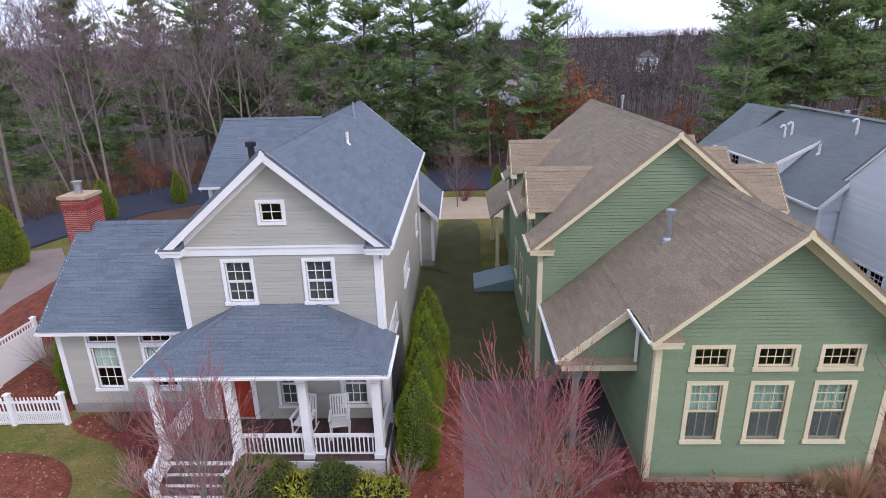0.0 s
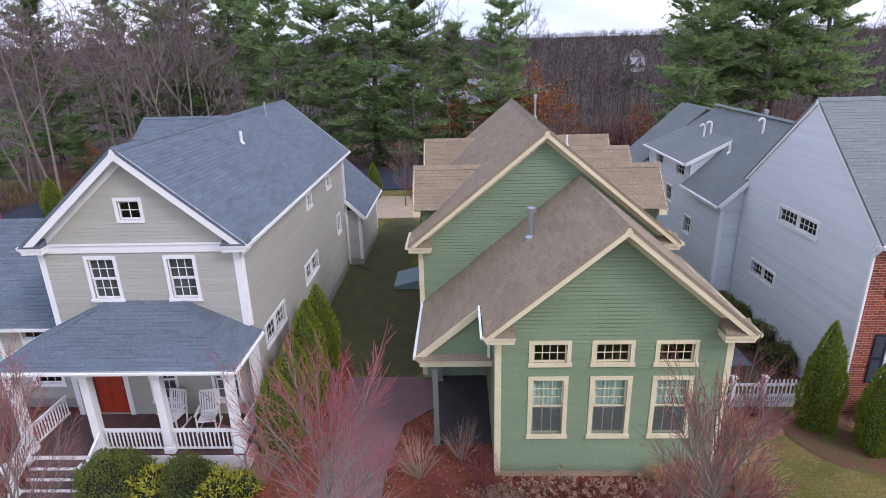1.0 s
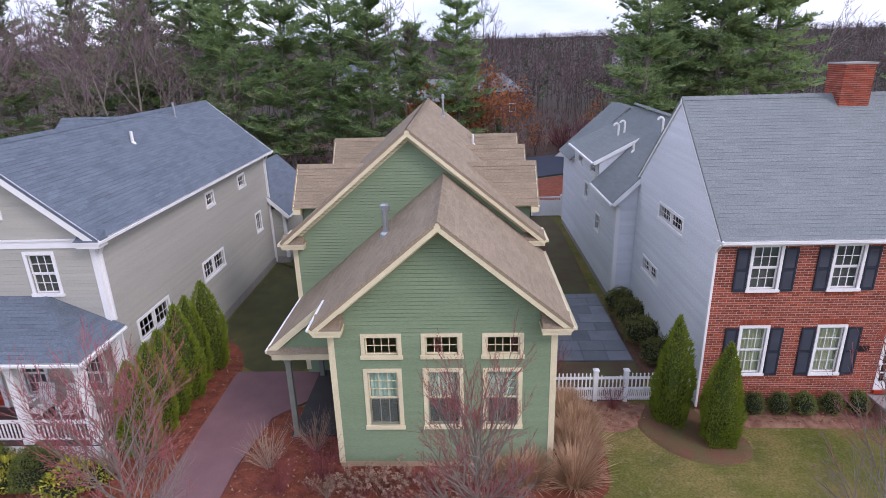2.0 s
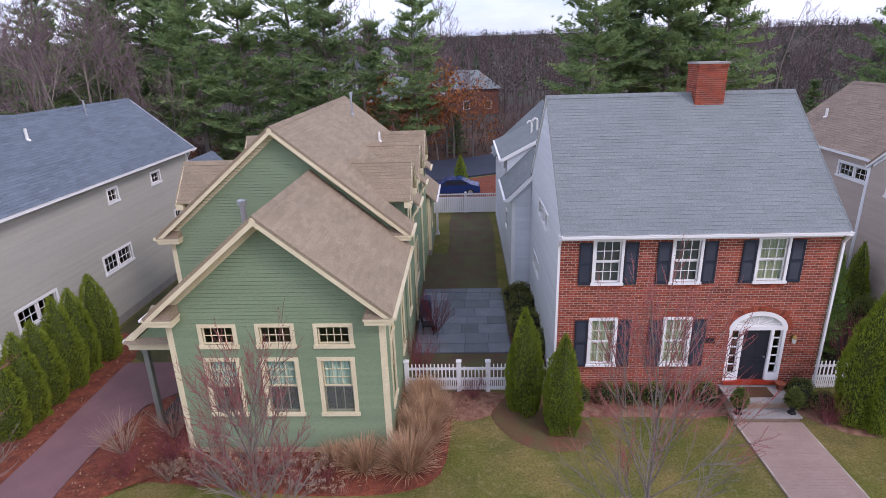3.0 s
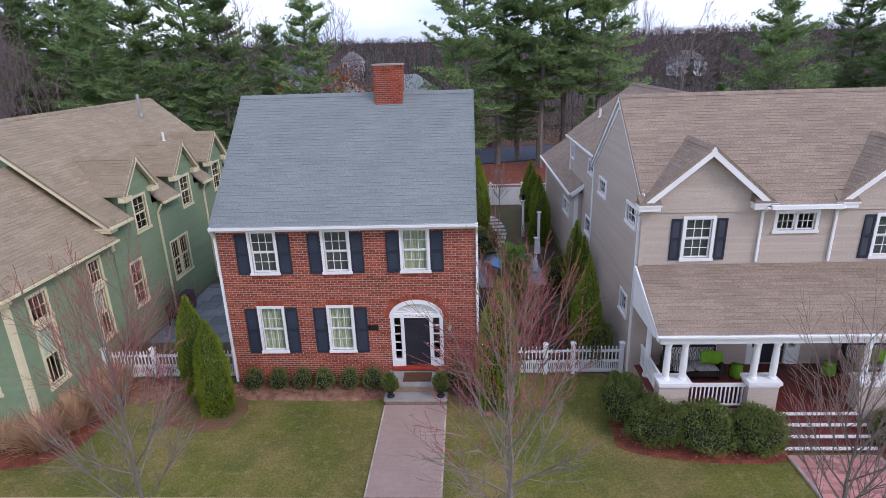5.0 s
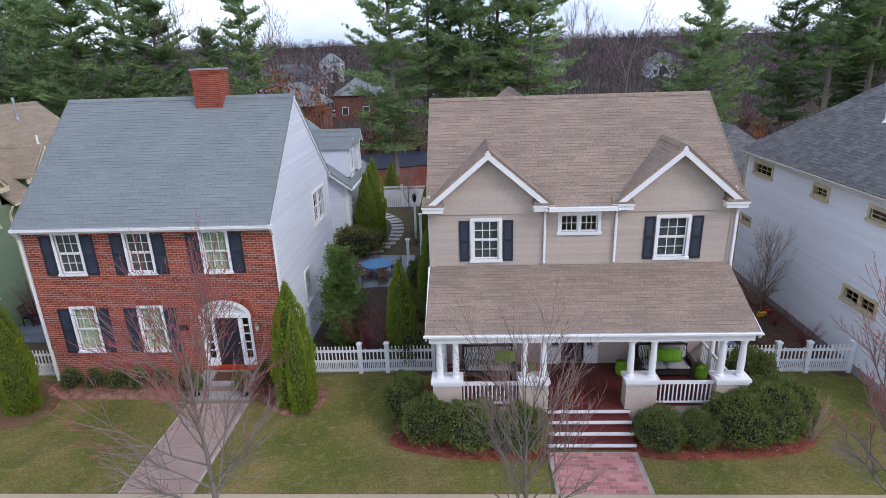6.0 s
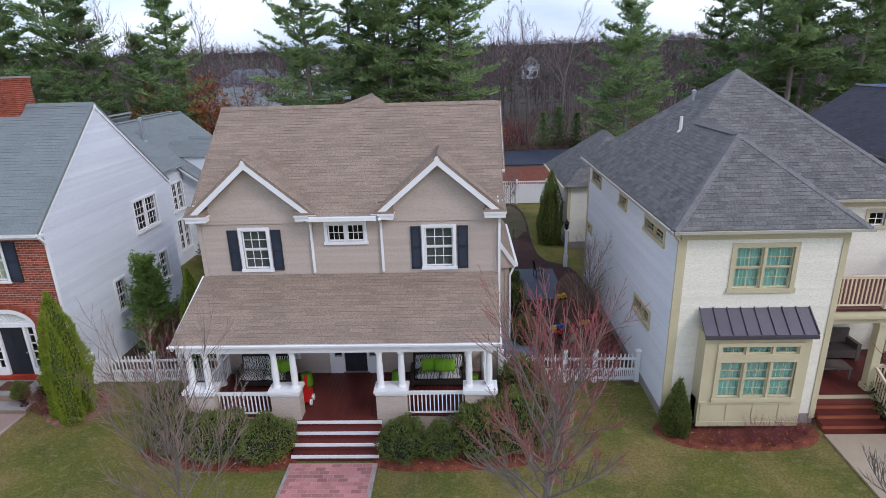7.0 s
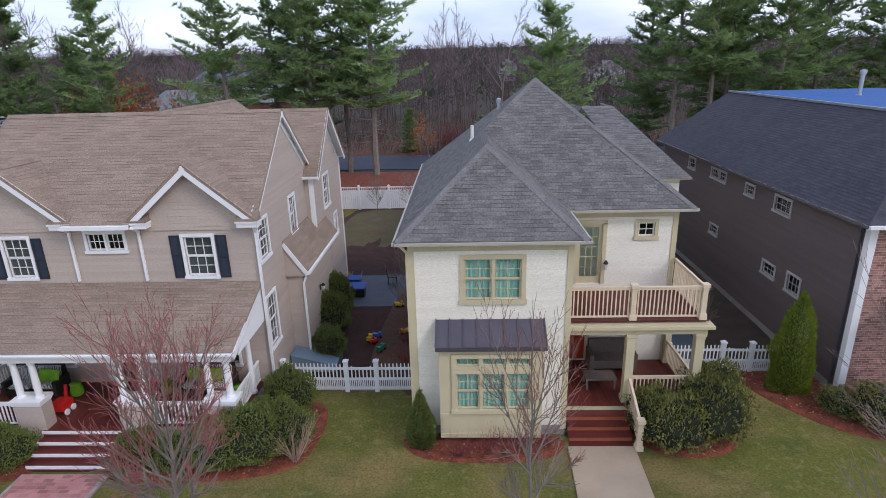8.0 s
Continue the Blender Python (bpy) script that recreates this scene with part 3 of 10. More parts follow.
def panel_door(parent, fc, a0, b0, a1, b1, mat, knob=METAL, depth=-0.06):
    b = Build()
    fc.box(b, (a0, b0, a1, b1), depth - 0.045, depth)
    w, h = a1 - a0, b1 - b0
    for u0, v0, u1, v1 in ((0.14, 0.1, 0.46, 0.4), (0.54, 0.1, 0.86, 0.4), (0.14, 0.46, 0.46, 0.92), (0.54, 0.46, 0.86, 0.92)):
        fc.box(b, (a0 + u0 * w, b0 + v0 * h, a0 + u1 * w, b0 + v1 * h), depth - 0.01, depth + 0.012)
    d = part("door", b, mat, parent)
    k = Build()
    c = fc.at(a0 + 0.9 * w, b0 + 0.46 * h, depth + 0.03)
    k.tube(c - fc.n * 0.03, c + fc.n * 0.03, 0.03, 0.03, 8)
    part("door_knob", k, knob, d)
    return d


# ---- the grey house with the wrapped porch ----
def grey_house():
    h = thing("grey_house", (-5.8, 14.7, 0), "warm grey clapboard house with slate roof and white front porch", "house", "row of houses")
    S, R = SIDING["grey"], ROOF["slate"]
    bl = dict(cover=DIMBLIND, drop=1.0)
    x0, x1, y0, y1, top = -8.85, -2.78, 14.76, 30.6, 6.78
    door = (-8.15, 0.72, -7.2, 2.85)
    front = [((-7.51, 4.82, -6.52, 6.31), bl), ((-5.07, 4.82, -4.08, 6.31), bl), ((-6.22, 7.34, -5.37, 8.1), dict(cols=2, rows=(2,), sill=False)),
             ((-6.3, 1.15, -5.35, 2.85), bl), ((-4.25, 1.15, -3.3, 2.85), bl)]
    right = [((21.3, 2.5, 23.6, 3.42), dict(units=2, cols=3, rows=(2,))), ((22.6, 5.48, 23.5, 6.22), dict(cols=2, rows=(2,))), ((26.4, 5.48, 27.4, 6.2), dict(cols=2, rows=(2,))),
             ((28.1, 2.6, 29.0, 3.75), dict(cols=2, rows=(2,))), ((16.0, 2.4, 18.25, 3.3), dict(units=2, cols=3, rows=(2,)))]
    block(h, x0, x1, y0, y1, top, S, "FRLB", {"F": front, "R": right}, ("y", 9.38), holes=[(-8.25, 0.72, -7.1, 2.95)])
    fc = Face((0, y0, 0), FRONT)
    b = Build()
    fc.box(b, (x0 - 0.02, 6.42, x1 + 0.02, 6.7), -0.01, 0.05)
    fc.box(b, (x0 - 0.04, 6.66, x1 + 0.04, 6.72), 0.05, 0.09)
    part("frieze_board", b, WHITE, h)
    gable_roof(h, (-5.75, 14.4), (0, 1), 16.6, 3.37, 6.72, 9.58, R, rake=0.28)
    returns(h, -9.12, -8.5, 14.42, 6.72, R, WHITE)
    returns(h, -3.1, -2.38, 14.42, 6.72, R, WHITE)
    # the red door and its casing
    for q in ((-8.36, 0.72, -8.2, 2.9), (-7.15, 0.72, -6.99, 2.9), (-8.36, 2.9, -6.99, 3.08)):
        b = Build()
        fc.box(b, q, -0.02, 0.05)
        part("door_casing", b, WHITE, h)
    panel_door(h, fc, -8.2, 0.74, -7.15, 2.9, REDDOOR)
    # rear wings
    block(h, -12.0, x0, 24.6, 32.0, 6.45, S, "FLB", {}, ("x", 8.88))
    gable_roof(h, (-12.3, 28.3), (1, 0), 5.0, 4.0, 6.4, 9.05, R, ends=(True, False))
    block(h, -6.0, -1.95, 30.6, 37.0, 3.3, S, "FRB", {}, None)
    slope(h, [(-1.6, 30.3, 3.0), (-1.6, 37.3, 3.0), (-4.2, 37.3, 5.5), (-4.2, 30.3, 5.5)], R)
    b = Build()
    b.beam((-1.55, 30.3, 2.95), (-1.55, 37.3, 2.95), 0.09, 0.07)
    part("gutter", b, WHITE, h)
    b = Build()
    b.beam((-1.62, 30.3, 2.9), (-4.2, 30.3, 5.4), 0.05, 0.2)
    part("rake_board", b, WHITE, h)
    downspout(h, [(x1 + 0.3, 30.5, 6.55), (x1 + 0.08, 30.5, 6.2), (x1 + 0.08, 30.5, 0.1)])
    downspout(h, [(x1 + 0.3, 14.9, 6.6), (x1 + 0.07, 14.9, 6.2), (x1 + 0.07, 14.9, 3.9)])
    # left wing
    wx0, wy0 = -14.3, 16.2
    tr = dict(cover=SHADE, drop=0.5, rows=(2, 2), cols=3, case=0.11)
    tt = dict(rows=(1,), cols=3, case=0.06, sill=False)
    block(h, wx0, x0, wy0, 22.4, 3.58, S, "FLB", {"F": [((-13.32, 0.9, -12.17, 2.73), tr), ((-11.42, 0.9, -10.27, 2.73), tr), ((-13.32, 2.735, -12.17, 3.2), tt), ((-11.42, 2.735, -10.27, 3.2), tt)]}, ("x", 6.08))
    gable_roof(h, (wx0 - 0.35, 19.3), (1, 0), 5.8, 3.5, 3.4, 6.25, R, ends=(True, False))
    # chimney
    CHIMBRICK = surface("deep_red_brick", (0.3, 0.06, 0.05), (0.2, 0.04, 0.035), 0.5, 0.85, 0.4, 80, island=0.3)
    cx0, cx1, cy0, cy1 = -15.02, -14.12, 18.95, 19.95
    b = Build()
    b.box((cx0, cy0, 0), (cx1, cy1, 7.2))
    c = part("chimney", b, surface("pale_mortar", (0.62, 0.55, 0.5), (0.52, 0.45, 0.4), 0.5, 0.9, 0.4), h, "red brick chimney with a tan cap and metal flue")
    s = Build()
    for f, o, a, e in ((FRONT, (0, cy0, 0), cx0, cx1), (LEFTSIDE, (cx0, 0, 0), -cy1, -cy0), (RIGHTSIDE, (cx1, 0, 0), cy0, cy1)):
        g = Face(o, f)
        for k in range(99):
            x = a - (0.107 if k % 2 else 0)
            while x < e:
                q0, q1 = max(a, x), min(e, x + 0.2)
                if q1 - q0 > 0.03:
                    g.box(s, (q0, 0.05 + 0.072 * k, q1, 0.05 + 0.072 * k + 0.06), -0.02, (0.04 if 93 < k < 97 else 0.008))
                x += 0.214
    part("brickwork", s, CHIMBRICK, c, kind="stuff")
    b = Build()
    b.box((cx0 - 0.06, cy0 - 0.06, 7.2), (cx1 + 0.06, cy1 + 0.06, 7.32))
    part("chimney_cap", b, surface("tan_cap_stone", (0.45, 0.33, 0.22), (0.38, 0.27, 0.18), 0.3, 0.9, 0.3), c)
    b = Build()
    b.tube((-14.57, 19.45, 7.3), (-14.57, 19.45, 7.62), 0.13, 0.13, 12)
    b.tube((-14.57, 19.45, 7.62), (-14.57, 19.45, 7.78), 0.1, 0.19, 12)
    part("flue", b, METAL, c)
    pipe(h, -7.7, 19.0, 8.0, 1.0, 0.12, BLACKPAINT, "flue", True)
    pipe(h, -5.3, 26.3, 9.1, 0.75, 0.05, METAL)
    pipe(h, -4.71, 21.3, 8.65, 0.48, 0.06, PVC)
    # porch
    eave = 3.75
    slope(h, [(-9.4, 12.4, eave), (-2.38, 12.4, eave), (-4.68, 14.8, 4.85), (-7.1, 14.8, 4.85)], R)
    slope(h, [(-2.38, 12.4, eave), (-2.38, 14.8, eave), (-4.68, 14.8, 4.85)], R)
    slope(h, [(-9.4, 14.8, eave), (-9.4, 12.4, eave), (-7.1, 14.8, 4.85)], R)
    caps(h, (-2.4, 12.42, eave), (-4.68, 14.75, 4.84), R, 0.45, 0.1)
    caps(h, (-9.38, 12.42, eave), (-7.1, 14.75, 4.84), R, 0.45, 0.1)
    b = Build()
    for p, q in (((-9.45, 12.35, eave - 0.06), (-2.33, 12.35, eave - 0.06)), ((-2.33, 12.35, eave - 0.06), (-2.33, 14.75, eave - 0.06)), ((-9.45, 12.35, eave - 0.06), (-9.45, 14.75, eave - 0.06))):
        b.beam(p, q, 0.08, 0.055)
    part("gutter", b, WHITE, h)
    b = Build()
    b.box((-9.3, 12.75, 3.38), (-2.55, 13.0, 3.64))
    b.box((-9.3, 13.0, 3.38), (-9.1, 14.7, 3.64))
    b.box((-2.75, 13.0, 3.38), (-2.55, 14.7, 3.64))
    part("porch_beam", b, WHITE, h)
    b = Build()
    b.box((-9.3, 12.5, 3.64), (-2.5, 14.75, 3.67))
    part("porch_ceiling", b, WHITE, h)
    b = Build()
    b.box((-9.32, 12.7, 0.1), (-2.6, 12.76, 0.68))
    b.box((-2.64, 12.7, 0.1), (-2.58, 14.7, 0.68))
    b.box((-9.34, 12.7, 0.1), (-9.28, 14.7, 0.68))
    part("porch_skirt", b, WHITE, h)
    planks(h, -9.3, -2.6, 12.72, 14.74, 0.72, DECK)
    for x in (-9.2, -7.0, -4.89, -2.8):
        post(h, x, 12.9, 0.72, 3.4, 0.24, WHITE)
    post(h, -2.72, 14.6, 0.72, 3.4, 0.2, WHITE)
    railing(h, (-6.85, 12.9, 0.72), (-5.03, 12.9, 0.72), 0.75, WHITE)
    railing(h, (-4.75, 12.9, 0.72), (-2.94, 12.9, 0.72), 0.75, WHITE)
    railing(h, (-2.74, 13.05, 0.72), (-2.72, 14.5, 0.72), 0.75, WHITE)
    railing(h, (-9.2, 13.05, 0.72), (-9.2, 14.7, 0.72), 0.75, WHITE)
    steps(h, -9.0, -6.95, 12.7, 0.72, 4, 0.26, 0.17, DECK, WHITE)
    for x in (-9.1, -6.88):
        post(h, x, 11.8, 0, 1.08, 0.18, WHITE, "newel_post")
        railing(h, (x, 12.75, 0.72), (x, 11.9, 0.24), 0.75, WHITE)
    downspout(h, [(-2.36, 14.75, 3.7), (-2.66, 14.9, 3.5), (-2.66, 14.9, 0.1)])
    return h


# ---- the green house with two gables ----
def green_house():
    h = thing("green_house", (7.9, 12.5, 0), "sage green clapboard house with cream trim and weathered brown roof", "house", "row of houses")
    S, R, T = SIDING["green"], ROOF["beige"], CREAM
    lite = dict(cols=4, rows=(2,), case=0.11, cover=None)
    tall = dict(cols=3, rows=(1, 3), case=0.12, cover=SHADE, drop=0.55)
    fw = [((5.68, 3.76, 6.81, 4.54), lite), ((7.35, 3.76, 8.49, 4.54), lite), ((9.03, 3.75, 10.17, 4.53), lite),
          ((5.68, 1.46, 6.77, 3.45), tall), ((7.36, 1.46, 8.5, 3.45), tall), ((9.04, 1.46, 10.15, 3.45), tall)]
    sidewin = [((13.25, 3.46, 14.2, 4.52), dict(cols=3, rows=(2,), case=0.1)), ((16.3, 3.5, 17.15, 4.58), dict(cols=3, rows=(2,), case=0.1)),
               ((13.27, 1.13, 14.22, 3.4), tall), ((16.25, 1.3, 17.13, 3.45), tall)]
    for q, k in fw[3:]:
        b = Build()
        b.quad((q[0] + 0.13, 12.525, q[1] + 0.13), (q[2] - 0.13, 12.525, q[1] + 0.13), (q[2] - 0.13, 12.525, q[1] + 0.99), (q[0] + 0.13, 12.525, q[1] + 0.99))
        part("insect_screen", b, SCREEN, h)
    block(h, 4.8, 11.05, 12.49, 17.95, 5.08, S, "FLR", {"F": fw, "R": sidewin}, ("y", 7.68), trim=T, bare=0.32, base=surface("tan_parged_base", (0.42, 0.33, 0.22), (0.33, 0.25, 0.16), 0.5, 0.9, 0.3))
    gable_roof(h, (7.92, 11.95), (0, 1), 6.0, 3.47, 4.95, 7.84, R, T, ends=(True, False), gutters=(False, True), over=0.54)
    returns(h, 4.5, 5.25, 12.0, 4.92, R, T)
    returns(h, 10.6, 11.35, 12.0, 4.92, R, T)
    # the roof runs on over the side entry
    slope(h, [(2.5, 13.9, 3.28), (2.5, 18.0, 3.28), (4.5, 18.0, 4.95), (4.5, 13.9, 4.95)], R, T)
    b = Build()
    b.beam((2.45, 13.9, 3.2), (2.45, 18.0, 3.2), 0.1, 0.09)
    part("gutter", b, WHITE, h)
    b = Build()
    b.beam((4.38, 11.95, 4.9), (4.38, 13.9, 4.9), 0.06, 0.06)
    part("gutter", b, WHITE, h)
    b = Build()
    b.beam((2.5, 13.9, 3.16), (4.75, 13.9, 5.04), 0.06, 0.2)
    part("rake_board", b, T, h)
    b = Build()
    b.prism([(2.75, 13.98, 3.2), (4.78, 13.98, 3.2), (4.78, 13.98, 4.85)], (0, 0.1, 0))
    part("porch_gable", b, S, h)
    b = Build()
    b.box((2.6, 13.85, 2.95), (4.8, 14.12, 3.2))
    b.prism([(2.5, 13.75, 3.2), (4.78, 13.75, 3.2), (4.78, 14.0, 3.32), (2.5, 14.0, 3.32)], (0, 0.02, 0.03), 1)
    b.box((2.62, 14.1, 2.95), (2.8, 18.0, 3.2))
    part("porch_beam", b, [T, R], h)
    # grey-green of the posts holds the porch's shade in their colour
    for y in (14.0, 17.6):
        post(h, 3.05, y, 0.0, 2.98, 0.16, surface("shaded_post_grey", (0.2, 0.21, 0.18), (0.16, 0.17, 0.145), 0.4, 0.6, 0.1))
    # floor stone darkened in colour for the shade under the entry roof
    b = Build()
    b.box((2.9, 13.9, 0), (4.8, 17.9, 0.16))
    part("porch_floor", b, surface("shaded_flagstone", (0.06, 0.055, 0.055), (0.045, 0.042, 0.042), 0.5, 0.8, 0.3), h)
    downspout(h, [(4.4, 13.8, 4.85), (4.66, 13.7, 4.4), (4.66, 13.7, 3.35)])
    # the taller block behind
    x0, x1, y0, y1 = 2.4, 11.08, 17.95, 30.4
    dw = dict(cols=2, rows=(2, 2), case=0.1)
    right = [((22.05, 1.5, 23.85, 3.45), dict(units=2, cols=3, rows=(3, 1), case=0.1)), ((18.7, 1.6, 19.7, 3.6), dw),
             ((19.75, 4.5, 20.85, 6.1), dw), ((23.85, 4.55, 24.95, 6.15), dw), ((27.55, 4.6, 28.6, 6.2), dw)]
    left = [(lside(20.0, 1.5, 21.0, 3.2), dw), (lside(22.6, 1.5, 23.8, 3.2), dw), (lside(25.0, 1.4, 26.2, 3.2), dw)]
    # the walls stop at the eaves; the dormers' fronts stand on them
    for fc, poly, ws in ((Face((x1, 0, 0), RIGHTSIDE), [(y0, 0), (y1, 0), (y1, 5.45), (y0, 5.45)], right[:2]), (Face((x0, 0, 0), LEFTSIDE), [(-y1, 0), (-y0, 0), (-y0, 5.45), (-y1, 5.45)], left)):
        lower = [(w[0], w[1]) for w in ws]
        cut = [(yc - 0.62, 4.4, yc + 0.62, 5.46) for yc in (20.3, 24.4, 28.1)] if fc.u.y > 0 else []
        facade(h, fc, poly, S, lower, "clap", T, holes=cut, bare=0.4)
    facade(h, Face((0, y0, 0), FRONT), [(x0, 0), (x1, 0), (x1, 5.64), (6.74, 9.25), (x0, 5.64)], S, (), "clap", T)
    facade(h, Face((0, y1, 0), REAR), [(-x1, 0), (-x0, 0), (-x0, 5.64), (-6.74, 9.25), (-x1, 5.64)], S, (), "clap", T)
    corner_board(h, x0, y0, 0.2, 5.4, -1, -1, T)
    corner_board(h, x1, y0, 4.4, 5.4, 1, -1, T)
    corner_board(h, x1, y1, 0.2, 5.4, 1, 1, T)
    # its roof: whole above the dormers' feet, in strips between them below
    ya, yb, fall = 17.55, 30.75, 3.91 / 4.7
    for sg, gaps in ((1, ((19.05, 21.55), (23.15, 25.65), (26.85, 29.35))), (-1, ((19.3, 21.8), (26.35, 28.85)))):
        xk = 6.74 + sg * 3.72
        zk = 9.41 - 3.72 * fall
        slope(h, [(xk, ya, zk), (xk, yb, zk), (6.74, yb, 9.41), (6.74, ya, 9.41)], R, T)
        cuts = [ya] + [v for gap in gaps for v in gap] + [yb]
        for y2, y3 in zip(cuts[::2], cuts[1::2]):
            xe = 6.74 + sg * 4.7
            slope(h, [(xe, y2, 5.5), (xe, y3, 5.5), (xk, y3, zk), (xk, y2, zk)], R, T)
            b = Build()
            b.beam((xe + sg * 0.05, y2, 5.44), (xe + sg * 0.05, y3, 5.44), 0.1, 0.09)
            part("gutter", b, T, h)
    caps(h, (6.74, ya, 9.41), (6.74, yb, 9.41), R, fall)
    for yy, sg in ((ya, -1), (yb, 1)):
        for g in (-1, 1):
            b = Build()
            foot, head = V((6.74 + g * 4.7, yy + sg * (-0.03 + 0.002 * g), 5.38)), V((6.74, yy + sg * (-0.03 + 0.002 * g), 9.29))
            run = (head - foot).normalized()
            b.beam(foot, head + run * 0.1, 0.05, 0.2)
            if g == 1:
                b.beam((6.74, yy - sg * 0.3, 9.3), (6.74, yy + sg * 0.002, 9.3), 0.16, 0.13)
            b.beam(foot - UP * 0.18 - V((0, sg * 0.37, 0)) + run * 0.3, head - UP * 0.18 - V((0, sg * 0.37, 0)) + run * 0.08, 0.06, 0.2)
            part("rake_board", b, T, h)
            b = Build()
            b.beam((6.74 + g * 4.7, yy - sg * (0.012 + 0.003 * g), 5.512), (6.74, yy - sg * (0.012 + 0.003 * g), 9.422), 0.036, 0.03)
            part("drip_edge", b, R, h)
    returns(h, 2.05, 2.85, 17.6, 5.48, R, T)
    returns(h, 10.65, 11.42, 17.6, 5.48, R, T)

    def dormer(yc, sgn, xw):
        """A gabled wall dormer with its window, on the side sgn of the ridge."""
        z0, z1, half = 6.35, 7.75, 1.3
        fc = Face((xw, 0, 0), RIGHTSIDE if sgn > 0 else LEFTSIDE)
        c = yc * sgn
        poly = [(c - 0.95, 4.4), (c + 0.95, 4.4), (c + 0.95, 6.56), (c, z1 - 0.14), (c - 0.95, 6.56)]
        r = (c - 0.55, 4.55, c + 0.55, 6.15)
        facade(h, Face((xw + 0.02 * sgn, 0, 0), RIGHTSIDE if sgn > 0 else LEFTSIDE), poly, S, [(r, dw)], "clap", T)
        deep = abs(xw - 8.9) if sgn > 0 else abs(4.6 - xw)
        gable_roof(h, (xw + 0.3 * sgn, yc), (-sgn, 0), deep + 0.4, half, z0, z1, R, T, ends=(True, False), gutters=(False, False), rake=0.16, over=0.0)
        for y in (-1, 1):
            b = Build()
            b.box((min(xw, xw + 0.28 * sgn), yc + y * 1.05 - 0.28, z0 - 0.26), (max(xw, xw + 0.28 * sgn), yc + y * 1.05 + 0.28, z0 - 0.06))
            part("cornice_return", b, T, h)
        for y in (-0.95, 0.95):
            b = Build()
            b.box((min(xw, xw - 2.6 * sgn), yc + y - 0.03, 5.5), (max(xw, xw - 2.6 * sgn), yc + y + 0.03, z0 + 0.1))
            part("dormer_cheek", b, S, h)

    for yc in (20.3, 24.4, 28.1):
        dormer(yc, 1, x1)
    for yc in (20.55, 27.6):
        dormer(yc, -1, x0)
    for y in (21.5, 26.2):
        downspout(h, [(11.4, y, 5.4), (11.16, y, 5.0), (11.16, y, 0.1)], T)
    pipe(h, 6.08, 16.0, 6.3, 0.8, 0.1, METAL, "flue", True)
    pipe(h, 7.64, 27.9, 8.7, 0.9, 0.05, METAL, cap=True)
    pipe(h, 9.1, 27.0, 7.4, 0.5, 0.06, PVC)
    # rear wings
    block(h, 6.5, 11.3, 30.4, 34.2, 3.6, S, "FRB", {"R": [((31.2, 1.5, 32.2, 3.0), dw)]}, None, trim=T)
    slope(h, [(11.7, 30.2, 3.4), (11.7, 34.6, 3.4), (9.0, 34.6, 5.7), (9.0, 30.2, 5.7)], R, T)
    b = Build()
    b.beam((11.75, 30.2, 3.35), (11.75, 34.6, 3.35), 0.1, 0.09)
    part("gutter", b, WHITE, h)
    post(h, 11.5, 34.45, 0, 3.35, 0.16, WHITE)
    slope(h, [(1.3, 30.0, 3.1), (1.3, 36.0, 3.1), (3.6, 36.0, 4.9), (3.6, 30.0, 4.9)], R, T)
    for y in (30.3, 35.6):
        post(h, 1.75, y, 0, 3.0, 0.2, T)
    block(h, 2.6, 6.5, 30.4, 37.0, 4.0, S, "L", {}, None, trim=T)
    return h


